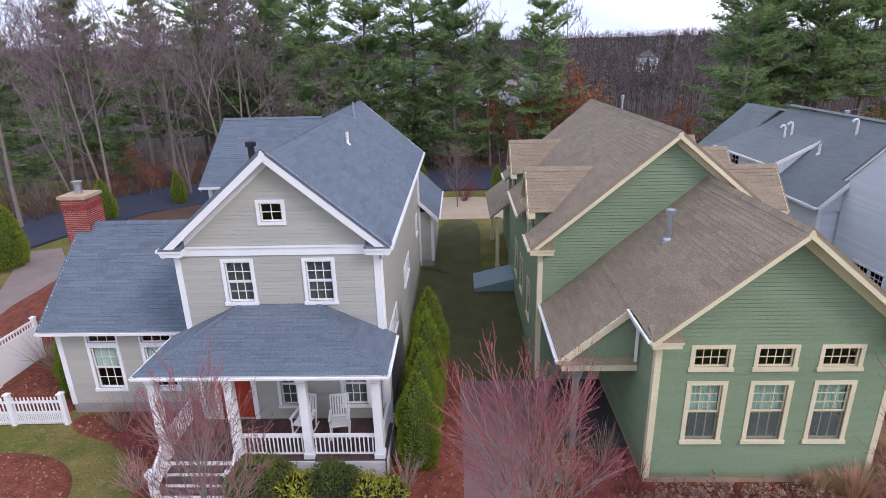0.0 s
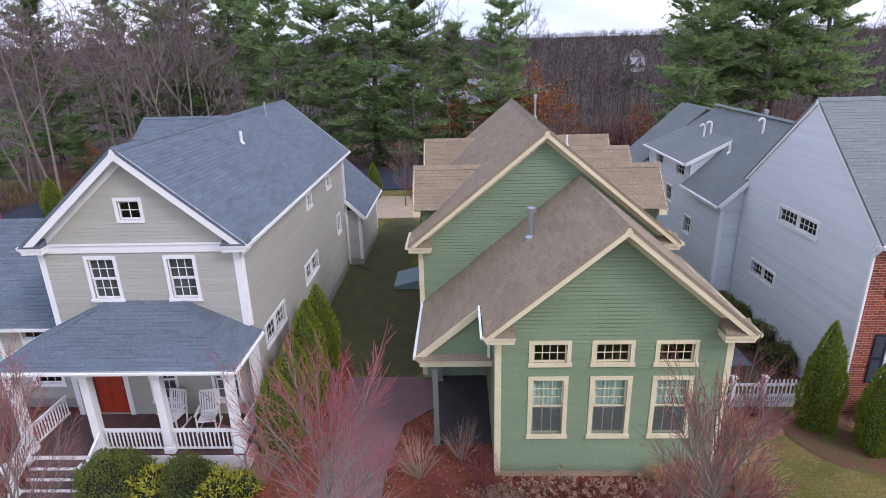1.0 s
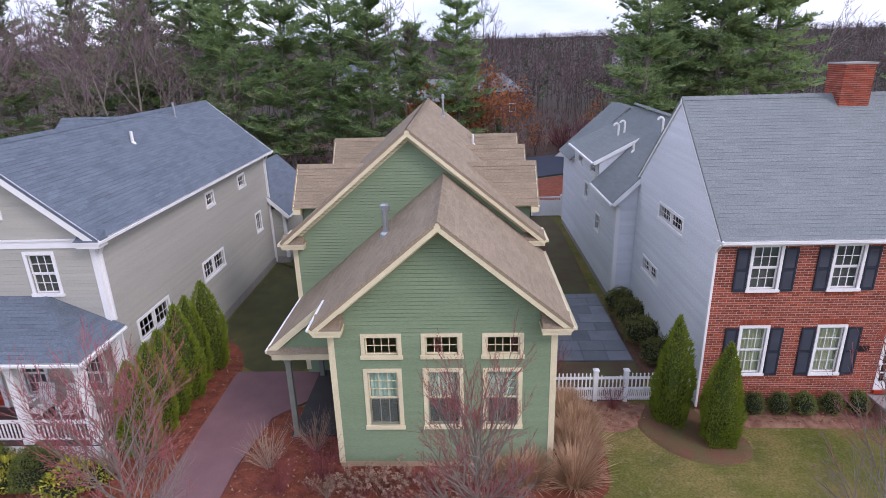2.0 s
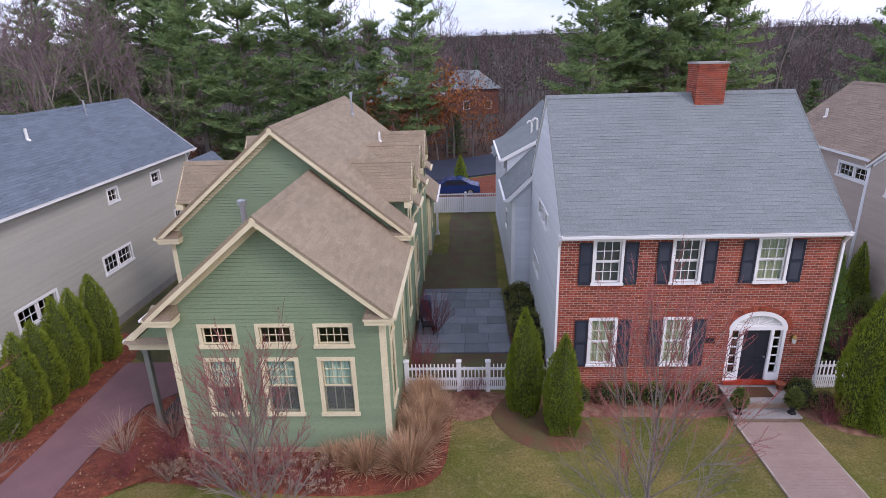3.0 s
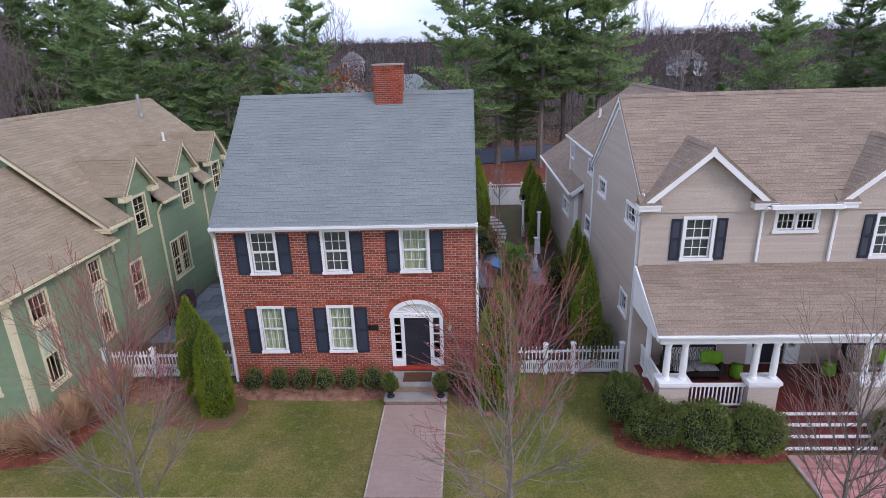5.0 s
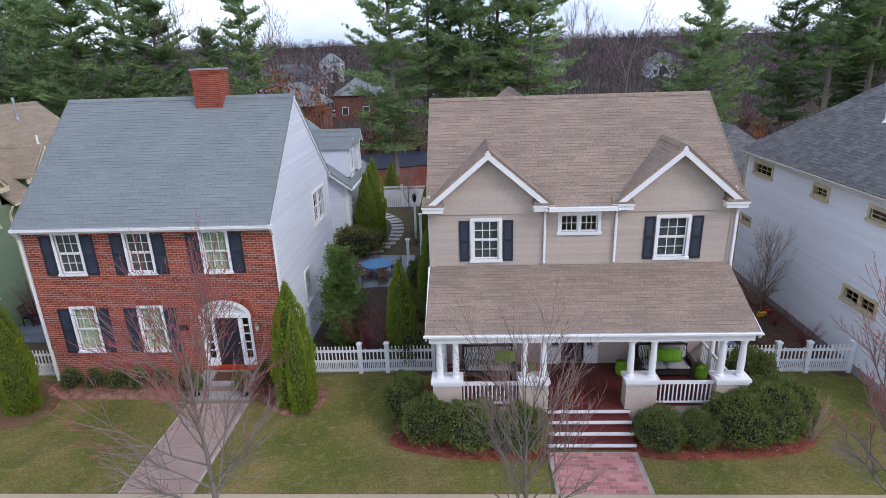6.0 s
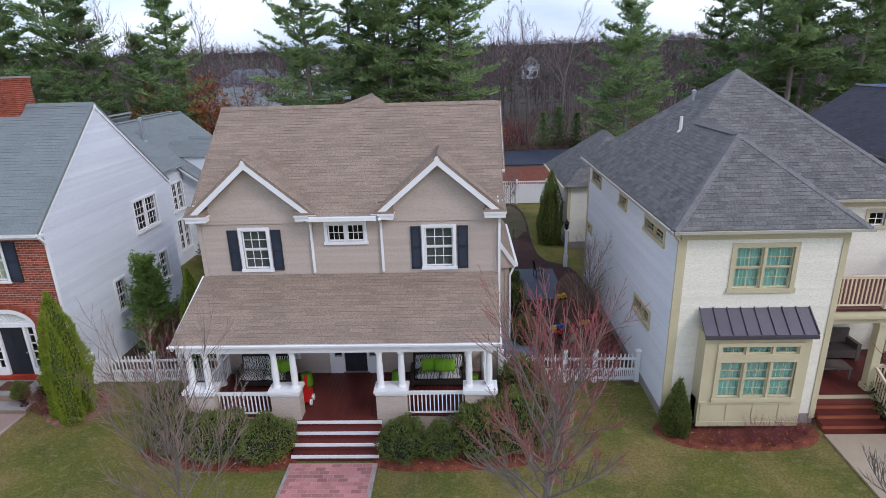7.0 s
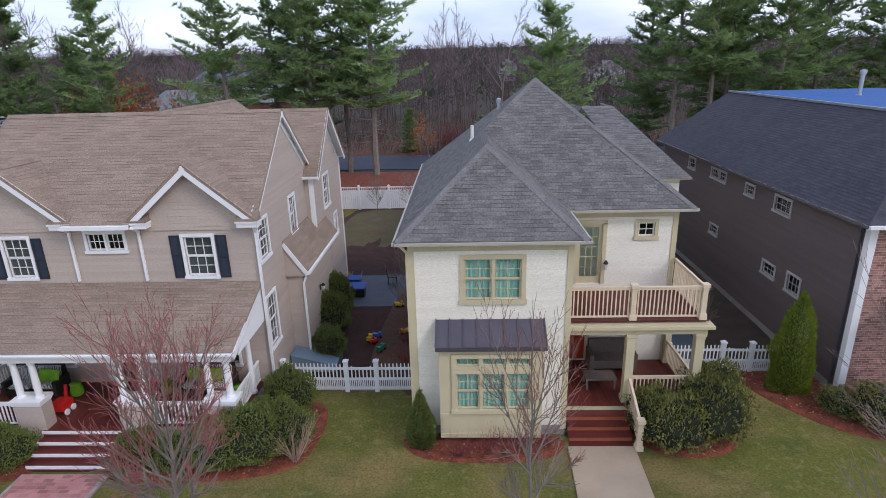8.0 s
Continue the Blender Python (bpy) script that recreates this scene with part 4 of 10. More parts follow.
# ---- the red brick house ----
def brick_house():
    h = thing("brick_house", (20.8, 15.5, 0), "red brick colonial house with grey roof, black shutters and arched doorway", "house", "row of houses")
    S, R = SIDING["pale"], ROOF["silver"]
    x0, x1, y0, y1 = 16.45, 25.2, 15.5, 23.85
    up, low = dict(rows=(2, 2), cols=3, case=0.09, cover=DIMBLIND, drop=1.0), dict(rows=(2, 2), cols=3, case=0.09, cover=BUFF)
    wins = [((17.48, 4.3, 18.48, 5.92), up), ((19.99, 4.3, 20.98, 5.92), up), ((22.66, 4.3, 23.68, 5.92), dict(up, cover=BUFF, drop=1.0)),
            ((17.48, 1.27, 18.45, 3.12), low), ((19.95, 1.27, 20.91, 3.12), low)]
    fc = Face((0, y0, 0), FRONT)
    arch = (22.18, 0.62, 24.04, 3.28)
    facade(h, fc, [(x0, 0), (x1, 0), (x1, 6.05), (x0, 6.05)], BRICK, wins, "brick", holes=[arch])
    left = [(lside(18.3, 5.2, 20.95, 5.92), dict(units=2, cols=4, rows=(2,))), (lside(20.4, 2.45, 22.4, 3.18), dict(units=2, cols=3, rows=(2,)))]
    right = [((20.8, 4.35, 22.8, 5.86), dict(units=2, cols=3, rows=(2, 2))), ((18.5, 1.65, 19.35, 3.14), dict(cols=3, rows=(2, 2))), ((22.0, 1.65, 22.9, 3.14), dict(cols=3, rows=(2, 2)))]
    facade(h, Face((x0, 0, 0), LEFTSIDE), [(-y1, 0), (-y0, 0), (-y0, 6.24), (-19.67, 9.86), (-y1, 6.24)], S, left, bare=0.3)
    facade(h, Face((x1, 0, 0), RIGHTSIDE), [(y0, 0), (y1, 0), (y1, 6.24), (19.67, 9.86), (y0, 6.24)], S, right, bare=0.3)
    facade(h, Face((0, y1, 0), REAR), [(-x1, 0), (-x0, 0), (-x0, 6.05), (-x1, 6.05)], S, ())
    gable_roof(h, (x0 - 0.06, 19.67), (1, 0), x1 - x0 + 0.12, 4.5, 6.13, 10.02, R, rake=0.16, over=0.0)
    b = Build()
    fc.box(b, (x0, 5.86, x1, 6.08), -0.01, 0.06)
    fc.box(b, (x0 - 0.1, 5.98, x1 + 0.1, 6.08), 0.06, 0.3)
    part("cornice", b, WHITE, h)
    for r in ((17.05, 4.32, 17.46, 5.78), (18.5, 4.32, 18.93, 5.78), (19.54, 4.33, 19.96, 5.78), (21.0, 4.33, 21.42, 5.78), (22.2, 4.34, 22.64, 5.79), (23.7, 4.34, 24.13, 5.79),
              (17.04, 1.28, 17.45, 3.03), (18.48, 1.28, 18.9, 3.03), (19.48, 1.28, 19.92, 3.03), (20.94, 1.28, 21.38, 3.03)):
        shutter(h, fc, r)
    # flat arches of upright bricks over and under the openings
    s = Build()
    for a, z, w in ((17.48, 4.3, 1.0), (19.99, 4.3, 1.0), (22.66, 4.3, 1.02), (17.48, 1.27, 0.97), (19.95, 1.27, 0.96)):
        n = round(w / 0.075)
        for i in range(n):
            fc.box(s, (a + w * i / n + 0.005, z - 0.115, a + w * (i + 1) / n - 0.005, z - 0.012), 0, 0.03)
    for a, z, w in ((17.48, 3.12, 0.97), (19.95, 3.12, 0.96)):
        n = round(w / 0.075)
        for i in range(n):
            fc.box(s, (a + w * i / n + 0.005, z + 0.01, a + w * (i + 1) / n - 0.005, z + 0.2), 0, 0.014)
    # the arch over the door
    cx, zc = 23.11, 2.62
    for i in range(28):
        t0, t1 = math.pi * i / 28 + 0.01, math.pi * (i + 1) / 28 - 0.01
        q = [(cx - 0.97 * math.cos(t), zc + 0.68 * math.sin(t)) for t in (t0, t1)] + [(cx - 1.12 * math.cos(t), zc + 0.86 * math.sin(t)) for t in (t1, t0)]
        s.prism([fc.at(*p, 0) for p in q], fc.n * 0.02)
    part("brick_arch", s, BRICK, h, kind="stuff")
    # brick above the fan light, round the arch
    s = Build()
    k = 0
    for i in range(14):
        t0, t1 = math.pi * i / 14, math.pi * (i + 1) / 14
        p = [(cx - 0.95 * math.cos(t0), zc + 0.66 * math.sin(t0)), (cx - 0.95 * math.cos(t1), zc + 0.66 * math.sin(t1))]
        s.prism([fc.at(*p[0], -0.1), fc.at(*p[1], -0.1), fc.at(p[1][0], 3.29, -0.1), fc.at(p[0][0], 3.29, -0.1)], fc.n * 0.104)
    part("arch_wall", s, BRICK, h)
    # doorway
    b = Build()
    for q in ((22.18, 0.62, 22.28, 2.6), (23.94, 0.62, 24.04, 2.6), (22.56, 0.7, 22.66, 2.6), (23.56, 0.7, 23.66, 2.6), (22.28, 0.62, 22.56, 0.95), (23.66, 0.62, 23.94, 0.95), (22.18, 2.6, 24.04, 2.74)):
        fc.box(b, q, -0.12, 0.024)
    for i in range(20):
        t0, t1 = math.pi * i / 20, math.pi * (i + 1) / 20
        q = [(cx - ra * math.cos(t), zc + rb * math.sin(t)) for ra, rb, t in ((0.8, 0.52, t0), (0.8, 0.52, t1), (0.96, 0.67, t1), (0.96, 0.67, t0))]
        b.prism([fc.at(*p, -0.12) for p in q], fc.n * 0.15)
    for i in range(1, 8):
        t = math.pi * i / 8
        b.beam(fc.at(cx - 0.2 * math.cos(t), 2.72 + 0.12 * math.sin(t), -0.06), fc.at(cx - 0.82 * math.cos(t), zc + 0.54 * math.sin(t), -0.06), 0.025, 0.025, up=V((0, 1, 0)))
    dc = part("door_casing", b, WHITE, h, "white arched door surround with fan light")
    b = Build()
    b.prism([fc.at(cx - 0.85 * math.cos(math.pi * i / 16), zc + 0.56 * math.sin(math.pi * i / 16), -0.1) for i in range(17)], fc.n * 0.02)
    part("fan_light", b, BLIND, dc)
    for a0, a1 in ((22.28, 22.56), (23.66, 23.94)):
        b = Build()
        b.quad(fc.at(a0, 0.95, -0.08), fc.at(a1, 0.95, -0.08), fc.at(a1, 2.6, -0.08), fc.at(a0, 2.6, -0.08))
        part("side_light", b, GLASS, dc)
        b = Build()
        for i in range(1, 5):
            fc.box(b, (a0, 0.95 + 0.33 * i - 0.02, a1, 0.95 + 0.33 * i + 0.02), -0.09, -0.05)
        for a in (a0, a1 - 0.03):
            fc.box(b, (a, 0.95, a + 0.03, 2.6), -0.09, -0.05)
        part("glazing_bar", b, WHITE, dc)
    b = Build()
    fc.box(b, (22.18, 0.55, 24.04, 0.68), -0.3, 0.1)
    part("threshold", b, REDDOOR, h)
    panel_door(h, fc, 22.66, 0.68, 23.56, 2.62, BLACKPAINT)
    # chimney
    b = Build()
    ch = part("chimney", b.box((21.6, 19.2, 8.6), (22.6, 20.15, 11.0)), MORTAR, h, "red brick chimney on the ridge")
    s = Build()
    for f, o, a, e in ((FRONT, (0, 19.2, 0), 21.6, 22.6), (LEFTSIDE, (21.6, 0, 0), -20.15, -19.2), (RIGHTSIDE, (22.6, 0, 0), 19.2, 20.15)):
        g = Face(o, f)
        for k in range(33):
            v = 8.65 + 0.072 * k
            x = a - (0.107 if k % 2 else 0)
            while x < e:
                q0, q1 = max(a, x), min(e, x + 0.203)
                if q1 - q0 > 0.03:
                    g.box(s, (q0, v, q1, v + 0.062), -0.02, (0.035 if k > 30 else 0.01) + random.uniform(0, 0.004))
                x += 0.214
    part("brickwork", s, BRICK, ch, kind="stuff")
    b = Build()
    b.box((21.55, 19.15, 11.0), (22.65, 20.2, 11.06))
    part("chimney_cap", b, STONE, ch)
    # entry steps of stone
    b = Build()
    riser = surface("tan_stone_riser", (0.3, 0.21, 0.15), (0.22, 0.15, 0.105), 0.15, 0.9, 0.5, 40)
    b = Build()
    b.box((22.1, 14.52, 0), (24.07, 15.5, 0.43))
    b.box((22.05, 14.47, 0.43), (24.12, 15.5, 0.5), 1)
    part("landing", b, [riser, STONE], h)
    b = Build()
    b.box((22.05, 14.05, 0), (24.12, 14.5, 0.16))
    b.box((22.0, 14.0, 0.16), (24.17, 14.5, 0.22), 1)
    part("step", b, [riser, STONE], h)
    downspout(h, [(x1 + 0.06, y0 - 0.3, 6.0), (x1 + 0.06, y0 - 0.05, 5.7), (x1 + 0.06, y0 - 0.05, 0.1)])
    downspout(h, [(x0 - 0.06, y0 - 0.3, 6.0), (x0 - 0.06, y0 - 0.05, 5.7), (x0 - 0.06, y0 - 0.05, 0.1)])
    # rear wing to the left
    sq = dict(cols=2, rows=(2,), case=0.09)
    block(h, 15.6, 24.0, 24.0, 38.0, 5.1, S, "FLB", {"L": [(lside(30, 3.6, 31, 4.6), sq), (lside(27, 2.6, 28, 3.6), sq)]}, None, bare=0.3)
    slope(h, [(15.25, 23.6, 5.15), (15.25, 28.0, 5.15), (18.75, 28.0, 8.5), (18.75, 23.6, 8.5)], R)
    slope(h, [(15.3, 27.9, 6.2), (15.3, 34.6, 6.2), (17.6, 33.9, 7.4), (17.6, 27.9, 7.4)], R)
    slope(h, [(17.55, 27.98, 7.37), (17.55, 33.9, 7.37), (18.75, 33.2, 8.46), (18.75, 27.98, 8.46)], R)
    slope(h, [(15.25, 34.4, 5.15), (15.25, 38.4, 5.15), (18.75, 38.4, 8.3), (18.75, 34.4, 8.3)], R)
    slope(h, [(25.0, 30.5, 3.9), (25.0, 37.4, 3.9), (19.2, 38.7, 8.2), (19.2, 30.5, 8.2)], R)
    slope(h, [(25.0, 37.4, 3.9), (15.3, 40.2, 4.4), (19.2, 38.7, 8.2)], R)
    slope(h, [(22.85, 23.6, 5.75), (22.85, 30.6, 5.75), (18.75, 30.6, 8.5), (18.75, 23.6, 8.5)], R)
    caps(h, (19.2, 30.5, 8.22), (19.2, 38.7, 8.22), R, 0.6)
    caps(h, (19.2, 38.7, 8.22), (25.0, 37.4, 3.94), R, 0.5)
    caps(h, (18.75, 23.6, 8.55), (18.75, 33.2, 8.65), R, 0.6)
    facade(h, Face((15.6, 0, 0), LEFTSIDE), [(-34.4, 5.0), (-28.0, 5.0), (-28.0, 6.15), (-34.4, 6.15)], S, [(lside(28.5, 5.3, 29.8, 6.08), sq), (lside(31.8, 5.3, 33.1, 6.08), sq)])
    b = Build()
    b.prism([(15.62, 27.98, 5.4), (15.62, 27.98, 6.28), (17.58, 27.98, 7.32), (17.58, 27.98, 7.25)], (0, 0.05, 0))
    part("dormer_cheek", b, S, h)
    facade(h, Face((0, 23.88, 0), FRONT), [(15.6, 4.9), (17.0, 4.9), (17.0, 6.7), (15.6, 5.36)], S, ())
    for p, q in (((15.2, 23.6, 5.07), (15.2, 28.0, 5.07)), ((15.24, 27.9, 6.14), (15.24, 34.6, 6.14)), ((25.05, 30.5, 3.84), (25.05, 37.4, 3.84))):
        b = Build()
        b.beam(p, q, 0.1, 0.1)
        part("gutter", b, WHITE, h)
    for p, q in (((15.3, 23.58, 5.05), (18.75, 23.58, 8.36)), ((15.3, 27.87, 6.13), (17.55, 27.87, 7.3)), ((25.0, 30.53, 3.78), (19.2, 30.53, 8.08))):
        b = Build()
        b.beam(p, q, 0.05, 0.18)
        part("rake_board", b, WHITE, h)
    for x, y, z in ((17.15, 30.5, 7.15), (17.45, 30.4, 7.3), (18.1, 26.3, 7.9)):
        b = Build()
        b.tube((x, y, z - 0.2), (x, y, z + 0.55), 0.055, 0.055, 8)
        for k in range(6):
            t0, t1 = math.pi * k / 6, math.pi * (k + 1) / 6
            b.tube((x - 0.13 + 0.13 * math.cos(t0), y, z + 0.55 + 0.13 * math.sin(t0)), (x - 0.13 + 0.13 * math.cos(t1), y, z + 0.55 + 0.13 * math.sin(t1)), 0.055, 0.055, 8)
        part("vent_pipe", b, PVC, h)
    pipe(h, 17.05, 27.1, 6.85, 0.5, 0.055, PVC)
    pipe(h, 20.55, 31.0, 7.1, 1.2, 0.09, METAL, cap=True)
    # rear wing to the right, with two dormers, and the link between
    pair = dict(units=2, cols=2, rows=(2, 2))
    facade(h, Face((22.5, 0, 0), RIGHTSIDE), [(23.85, 0), (30.95, 0), (30.95, 5.85), (23.85, 5.85)], S, [((29.3, 3.1, 30.75, 4.9), pair), ((29.3, 0.7, 30.8, 2.7), pair)])
    facade(h, Face((0, 30.9, 0), FRONT), [(22.5, 0), (24.6, 0), (24.6, 4.1), (22.5, 5.65)], S, ())
    facade(h, Face((24.6, 0, 0), RIGHTSIDE), [(30.9, 0), (37.2, 0), (37.2, 4.1), (30.9, 4.1)], S, [((31.7, 0.5, 32.6, 2.6), dict(cols=2, rows=(2, 2))), ((34.4, 0.9, 35.6, 2.6), pair)])
    corner_board(h, 24.6, 30.9, 0.2, 4.0, 1, -1, WHITE, 0.14)
    for yc in (32.5, 35.1):
        facade(h, Face((24.68, 0, 0), RIGHTSIDE), [(yc - 0.6, 4.2), (yc + 0.6, 4.2), (yc + 0.6, 6.15), (yc, 6.72), (yc - 0.6, 6.15)], WHITE, [((yc - 0.42, 4.5, yc + 0.42, 6.05), dict(cols=2, rows=(2, 2)))])
        gable_roof(h, (24.9, yc), (-1, 0), 3.6, 0.8, 6.05, 6.85, R, ends=(True, False), gutters=(False, False), rake=0.14, over=0.0)
        for y in (-0.6, 0.6):
            b = Build()
            b.box((21.4, yc + y - 0.03, 4.3), (24.67, yc + y + 0.03, 6.12))
            part("dormer_cheek", b, S, h)
    return h


# ---- the tan house with the full porch ----
def tan_house():
    h = thing("tan_house", (35.5, 15.3, 0), "tan clapboard house with brown roof, twin gables and full front porch", "house", "row of houses")
    S, R = SIDING["tan"], ROOF["brown"]
    x0, x1, y0, y1 = 30.62, 40.42, 15.33, 22.75
    W = dict(rows=(2, 2), cols=3, case=0.1, cover=DIMBLIND, drop=1.0)
    low = dict(rows=(2, 2), cols=3, case=0.1)
    wins = [((31.92, 4.64, 32.96, 6.17), W), ((37.96, 4.63, 39.08, 6.17), W), ((34.78, 5.55, 36.18, 6.32), dict(units=2, cols=3, rows=(2,))),
            ((31.7, 1.35, 33.5, 3.1), dict(low, units=2)), ((37.6, 1.35, 39.4, 3.1), dict(low, units=2))]
    left = [(lside(15.9, 5.5, 17.2, 6.3), dict(cols=3, rows=(2,))), (lside(20.2, 5.5, 21.5, 6.28), dict(cols=3, rows=(2,))), (lside(16.2, 2.1, 17.2, 3.0), dict(cols=3, rows=(2,)))]
    right = [((15.45, 5.02, 16.55, 6.5), low), ((15.45, 1.82, 16.5, 3.85), low), ((19.0, 4.9, 19.9, 6.5), low)]
    doorhole = (34.6, 0.75, 36.3, 2.95)
    block(h, x0, x1, y0, y1, 6.55, S, "F", {"F": wins}, None, holes=[doorhole], bare=0.3)
    block(h, x0, x1, y0, y1, 6.74, S, "LRB", {"L": left, "R": right}, ("x", 9.5), bare=0.3)
    corner_board(h, x0, y0, 0.3, 6.5, -1, -1, S, 0.1)
    corner_board(h, x1, y0, 0.3, 6.5, 1, -1, S, 0.1)
    fc = Face((0, y0, 0), FRONT)
    for xc in (32.5, 38.55):
        facade(h, Face((0, y0 - 0.03, 0), FRONT), [(xc - 1.75, 6.3), (xc + 1.75, 6.3), (xc + 1.75, 6.8), (xc, 8.28), (xc - 1.75, 6.8)], S, ())
        gable_roof(h, (xc, 14.98), (0, 1), 2.6, 2.05, 6.7, 8.45, R, ends=(True, False), gutters=(False, False), rake=0.25, eave=0.42)
        for sx in (-1, 1):
            a, c = sorted((xc + sx * 1.45, xc + sx * 2.12))
            returns(h, a, c, 14.98, 6.68, R, WHITE, 0.35)
    zc = 6.6 + 0.43 * 3.14 / 3.95
    slope(h, [(30.5, 15.36, zc), (40.63, 15.36, zc), (40.63, 18.88, 9.74), (30.5, 18.88, 9.74)], R)
    slope(h, [(34.4, 14.93, 6.6), (36.6, 14.93, 6.6), (36.6, 15.36, zc), (34.4, 15.36, zc)], R)
    slope(h, [(30.5, 22.83, 6.6), (40.63, 22.83, 6.6), (40.63, 18.88, 9.74), (30.5, 18.88, 9.74)], R)
    caps(h, (30.5, 18.88, 9.74), (40.63, 18.88, 9.74), R)
    for x in (30.53, 40.6):
        for y, z in ((15.2, 6.82), (22.83, 6.6)):
            b = Build()
            b.beam((x, y, z - 0.1), (x, 18.88, 9.64), 0.05, 0.16)
            part("rake_board", b, WHITE, h)
            b = Build()
            off = (0.012 if y < 20 else 0.016) * (-1 if x < 35 else 1)
            b.beam((x + off, y, z + 0.012), (x + off, 18.88, 9.752), 0.036, 0.03)
            part("drip_edge", b, R, h)
    for x in (30.53, 40.6):
        part("ridge_end", Build().box((x - 0.033, 18.78, 9.46), (x + 0.033, 18.98, 9.69)), WHITE, h)
    for x in (30.6, 40.44):
        for y in (15.25, 22.55):
            b = Build()
            b.beam((x, y, 6.72 if y < 20 else 6.66), (x, 18.88 + (0.05 if y < 20 else -0.05), 9.52), 0.03, 0.24)
            part("frieze_board", b, WHITE, h)
    b = Build()
    b.beam((34.42, 14.88, 6.52), (36.58, 14.88, 6.52), 0.12, 0.12)
    fc.box(b, (34.35, 6.42, 36.65, 6.54), 0.0, 0.35)
    part("cornice", b, WHITE, h)
    for x in (34.36, 36.66):
        downspout(h, [(x, 14.9, 6.5), (x, 15.26, 6.3), (x, 15.26, 4.6)])
    for r in ((31.55, 4.68, 31.88, 6.09), (33.0, 4.68, 33.33, 6.09), (37.6, 4.66, 37.93, 6.12), (39.12, 4.66, 39.47, 6.12)):
        shutter(h, fc, r)
    # doorway
    for q in ((34.55, 0.75, 34.72, 2.85), (36.18, 0.75, 36.35, 2.85), (34.98, 0.8, 35.06, 2.85), (35.86, 0.8, 35.94, 2.85), (34.72, 0.75, 34.98, 1.4), (35.94, 0.75, 36.18, 1.4)):
        b = Build()
        fc.box(b, q, -0.1, 0.04)
        part("door_casing", b, WHITE, h)
    b = Build()
    fc.box(b, (34.55, 2.85, 36.35, 3.02), -0.1, 0.042)
    dc = part("door_casing", b, WHITE, h)
    for a0, a1 in ((34.72, 34.98), (35.94, 36.18)):
        b = Build()
        b.quad(fc.at(a0, 1.4, -0.08), fc.at(a1, 1.4, -0.08), fc.at(a1, 2.85, -0.08), fc.at(a0, 2.85, -0.08))
        part("side_light", b, GLASS, dc)
        b = Build()
        for i in range(1, 4):
            fc.box(b, (a0, 1.4 + 0.36 * i - 0.02, a1, 1.4 + 0.36 * i + 0.02), -0.09, -0.05)
        part("glazing_bar", b, WHITE, dc)
    panel_door(h, fc, 35.06, 0.78, 35.86, 2.85, BLACKPAINT)
    # porch roof
    slope(h, [(30.5, 12.55, 3.35), (40.35, 12.55, 3.35), (40.45, 15.36, 4.52), (30.55, 15.36, 4.52)], R)
    b = Build()
    b.beam((30.45, 12.5, 3.305), (40.4, 12.5, 3.305), 0.09, 0.05)
    part("gutter", b, WHITE, h)
    for x in (30.52, 40.36):
        b = Build()
        b.beam((x, 12.55, 3.22), (x, 15.36, 4.4), 0.06, 0.22)
        b.prism([(x - 0.02, 12.9, 3.1), (x - 0.02, 15.3, 3.1), (x - 0.02, 15.3, 4.3)], (0.04, 0, 0))
        part("porch_gable", b, WHITE, h)
    b = Build()
    b.box((30.6, 12.62, 3.02), (40.25, 12.86, 3.26))
    b.box((30.6, 12.86, 3.02), (30.8, 15.3, 3.2))
    b.box((40.05, 12.86, 3.02), (40.25, 15.3, 3.2))
    part("porch_beam", b, WHITE, h)
    b = Build()
    b.box((30.6, 12.62, 3.22), (40.25, 15.32, 3.25))
    part("porch_ceiling", b, WHITE, h)
    planks(h, 30.75, 40.1, 12.75, 15.32, 0.75, REDDECK)
    for lo, hi in (((30.75, 12.78, 0.05), (34.1, 12.84, 0.71)), ((36.7, 12.78, 0.05), (40.1, 12.84, 0.71)), ((40.04, 12.84, 0.05), (40.1, 15.3, 0.71)), ((30.75, 12.84, 0.05), (30.81, 15.3, 0.71))):
        part("porch_skirt", Build().box(lo, hi), S, h)
    for pa, pb, ca, cb in ((30.7, 31.55, 30.9, 31.4), (33.35, 34.2, 33.5, 34.08), (36.6, 37.5, 36.72, 37.38), (39.3, 40.2, 39.42, 40.02)):
        b = Build()
        b.box((pa, 12.55, 0), (pb, 12.98, 1.68), 0)
        pr = part("pier", b, S, h)
        k = 0
        while k * 0.115 < 1.5:
            z = 0.05 + k * 0.115
            part("clapboard", Build().prism([(pa - 0.02, 12.53, z), (pb + 0.02, 12.53, z), (pb + 0.02, 12.55, z + 0.11), (pa - 0.02, 12.55, z + 0.11)], (0, 0.44, 0)), S, pr)
            k += 1
        b = Build()
        b.box((pa - 0.07, 12.46, 1.68), (pb + 0.07, 13.06, 1.78))
        b.box((pa - 0.03, 12.5, 1.6), (pb + 0.03, 13.02, 1.68))
        part("pier_cap", b, WHITE, pr)
        for x in (ca, cb):
            b = Build()
            b.lathe((x, 12.76, 1.78), [(0.13, 0), (0.13, 0.06), (0.1, 0.08), (0.105, 0.5), (0.085, 1.12), (0.11, 1.14), (0.12, 1.18), (0.12, 1.26)], 14)
            part("column", b, WHITE, h, smooth=False)
    for x in (30.95, 39.95):
        b = Build()
        b.lathe((x, 14.6, 0.75), [(0.13, 0), (0.13, 0.06), (0.1, 0.08), (0.085, 2.15), (0.12, 2.2), (0.12, 2.28)], 14)
        part("column", b, WHITE, h)
        railing(h, (x, 13.05, 0.75), (x, 15.3, 0.75), 0.8, WHITE)
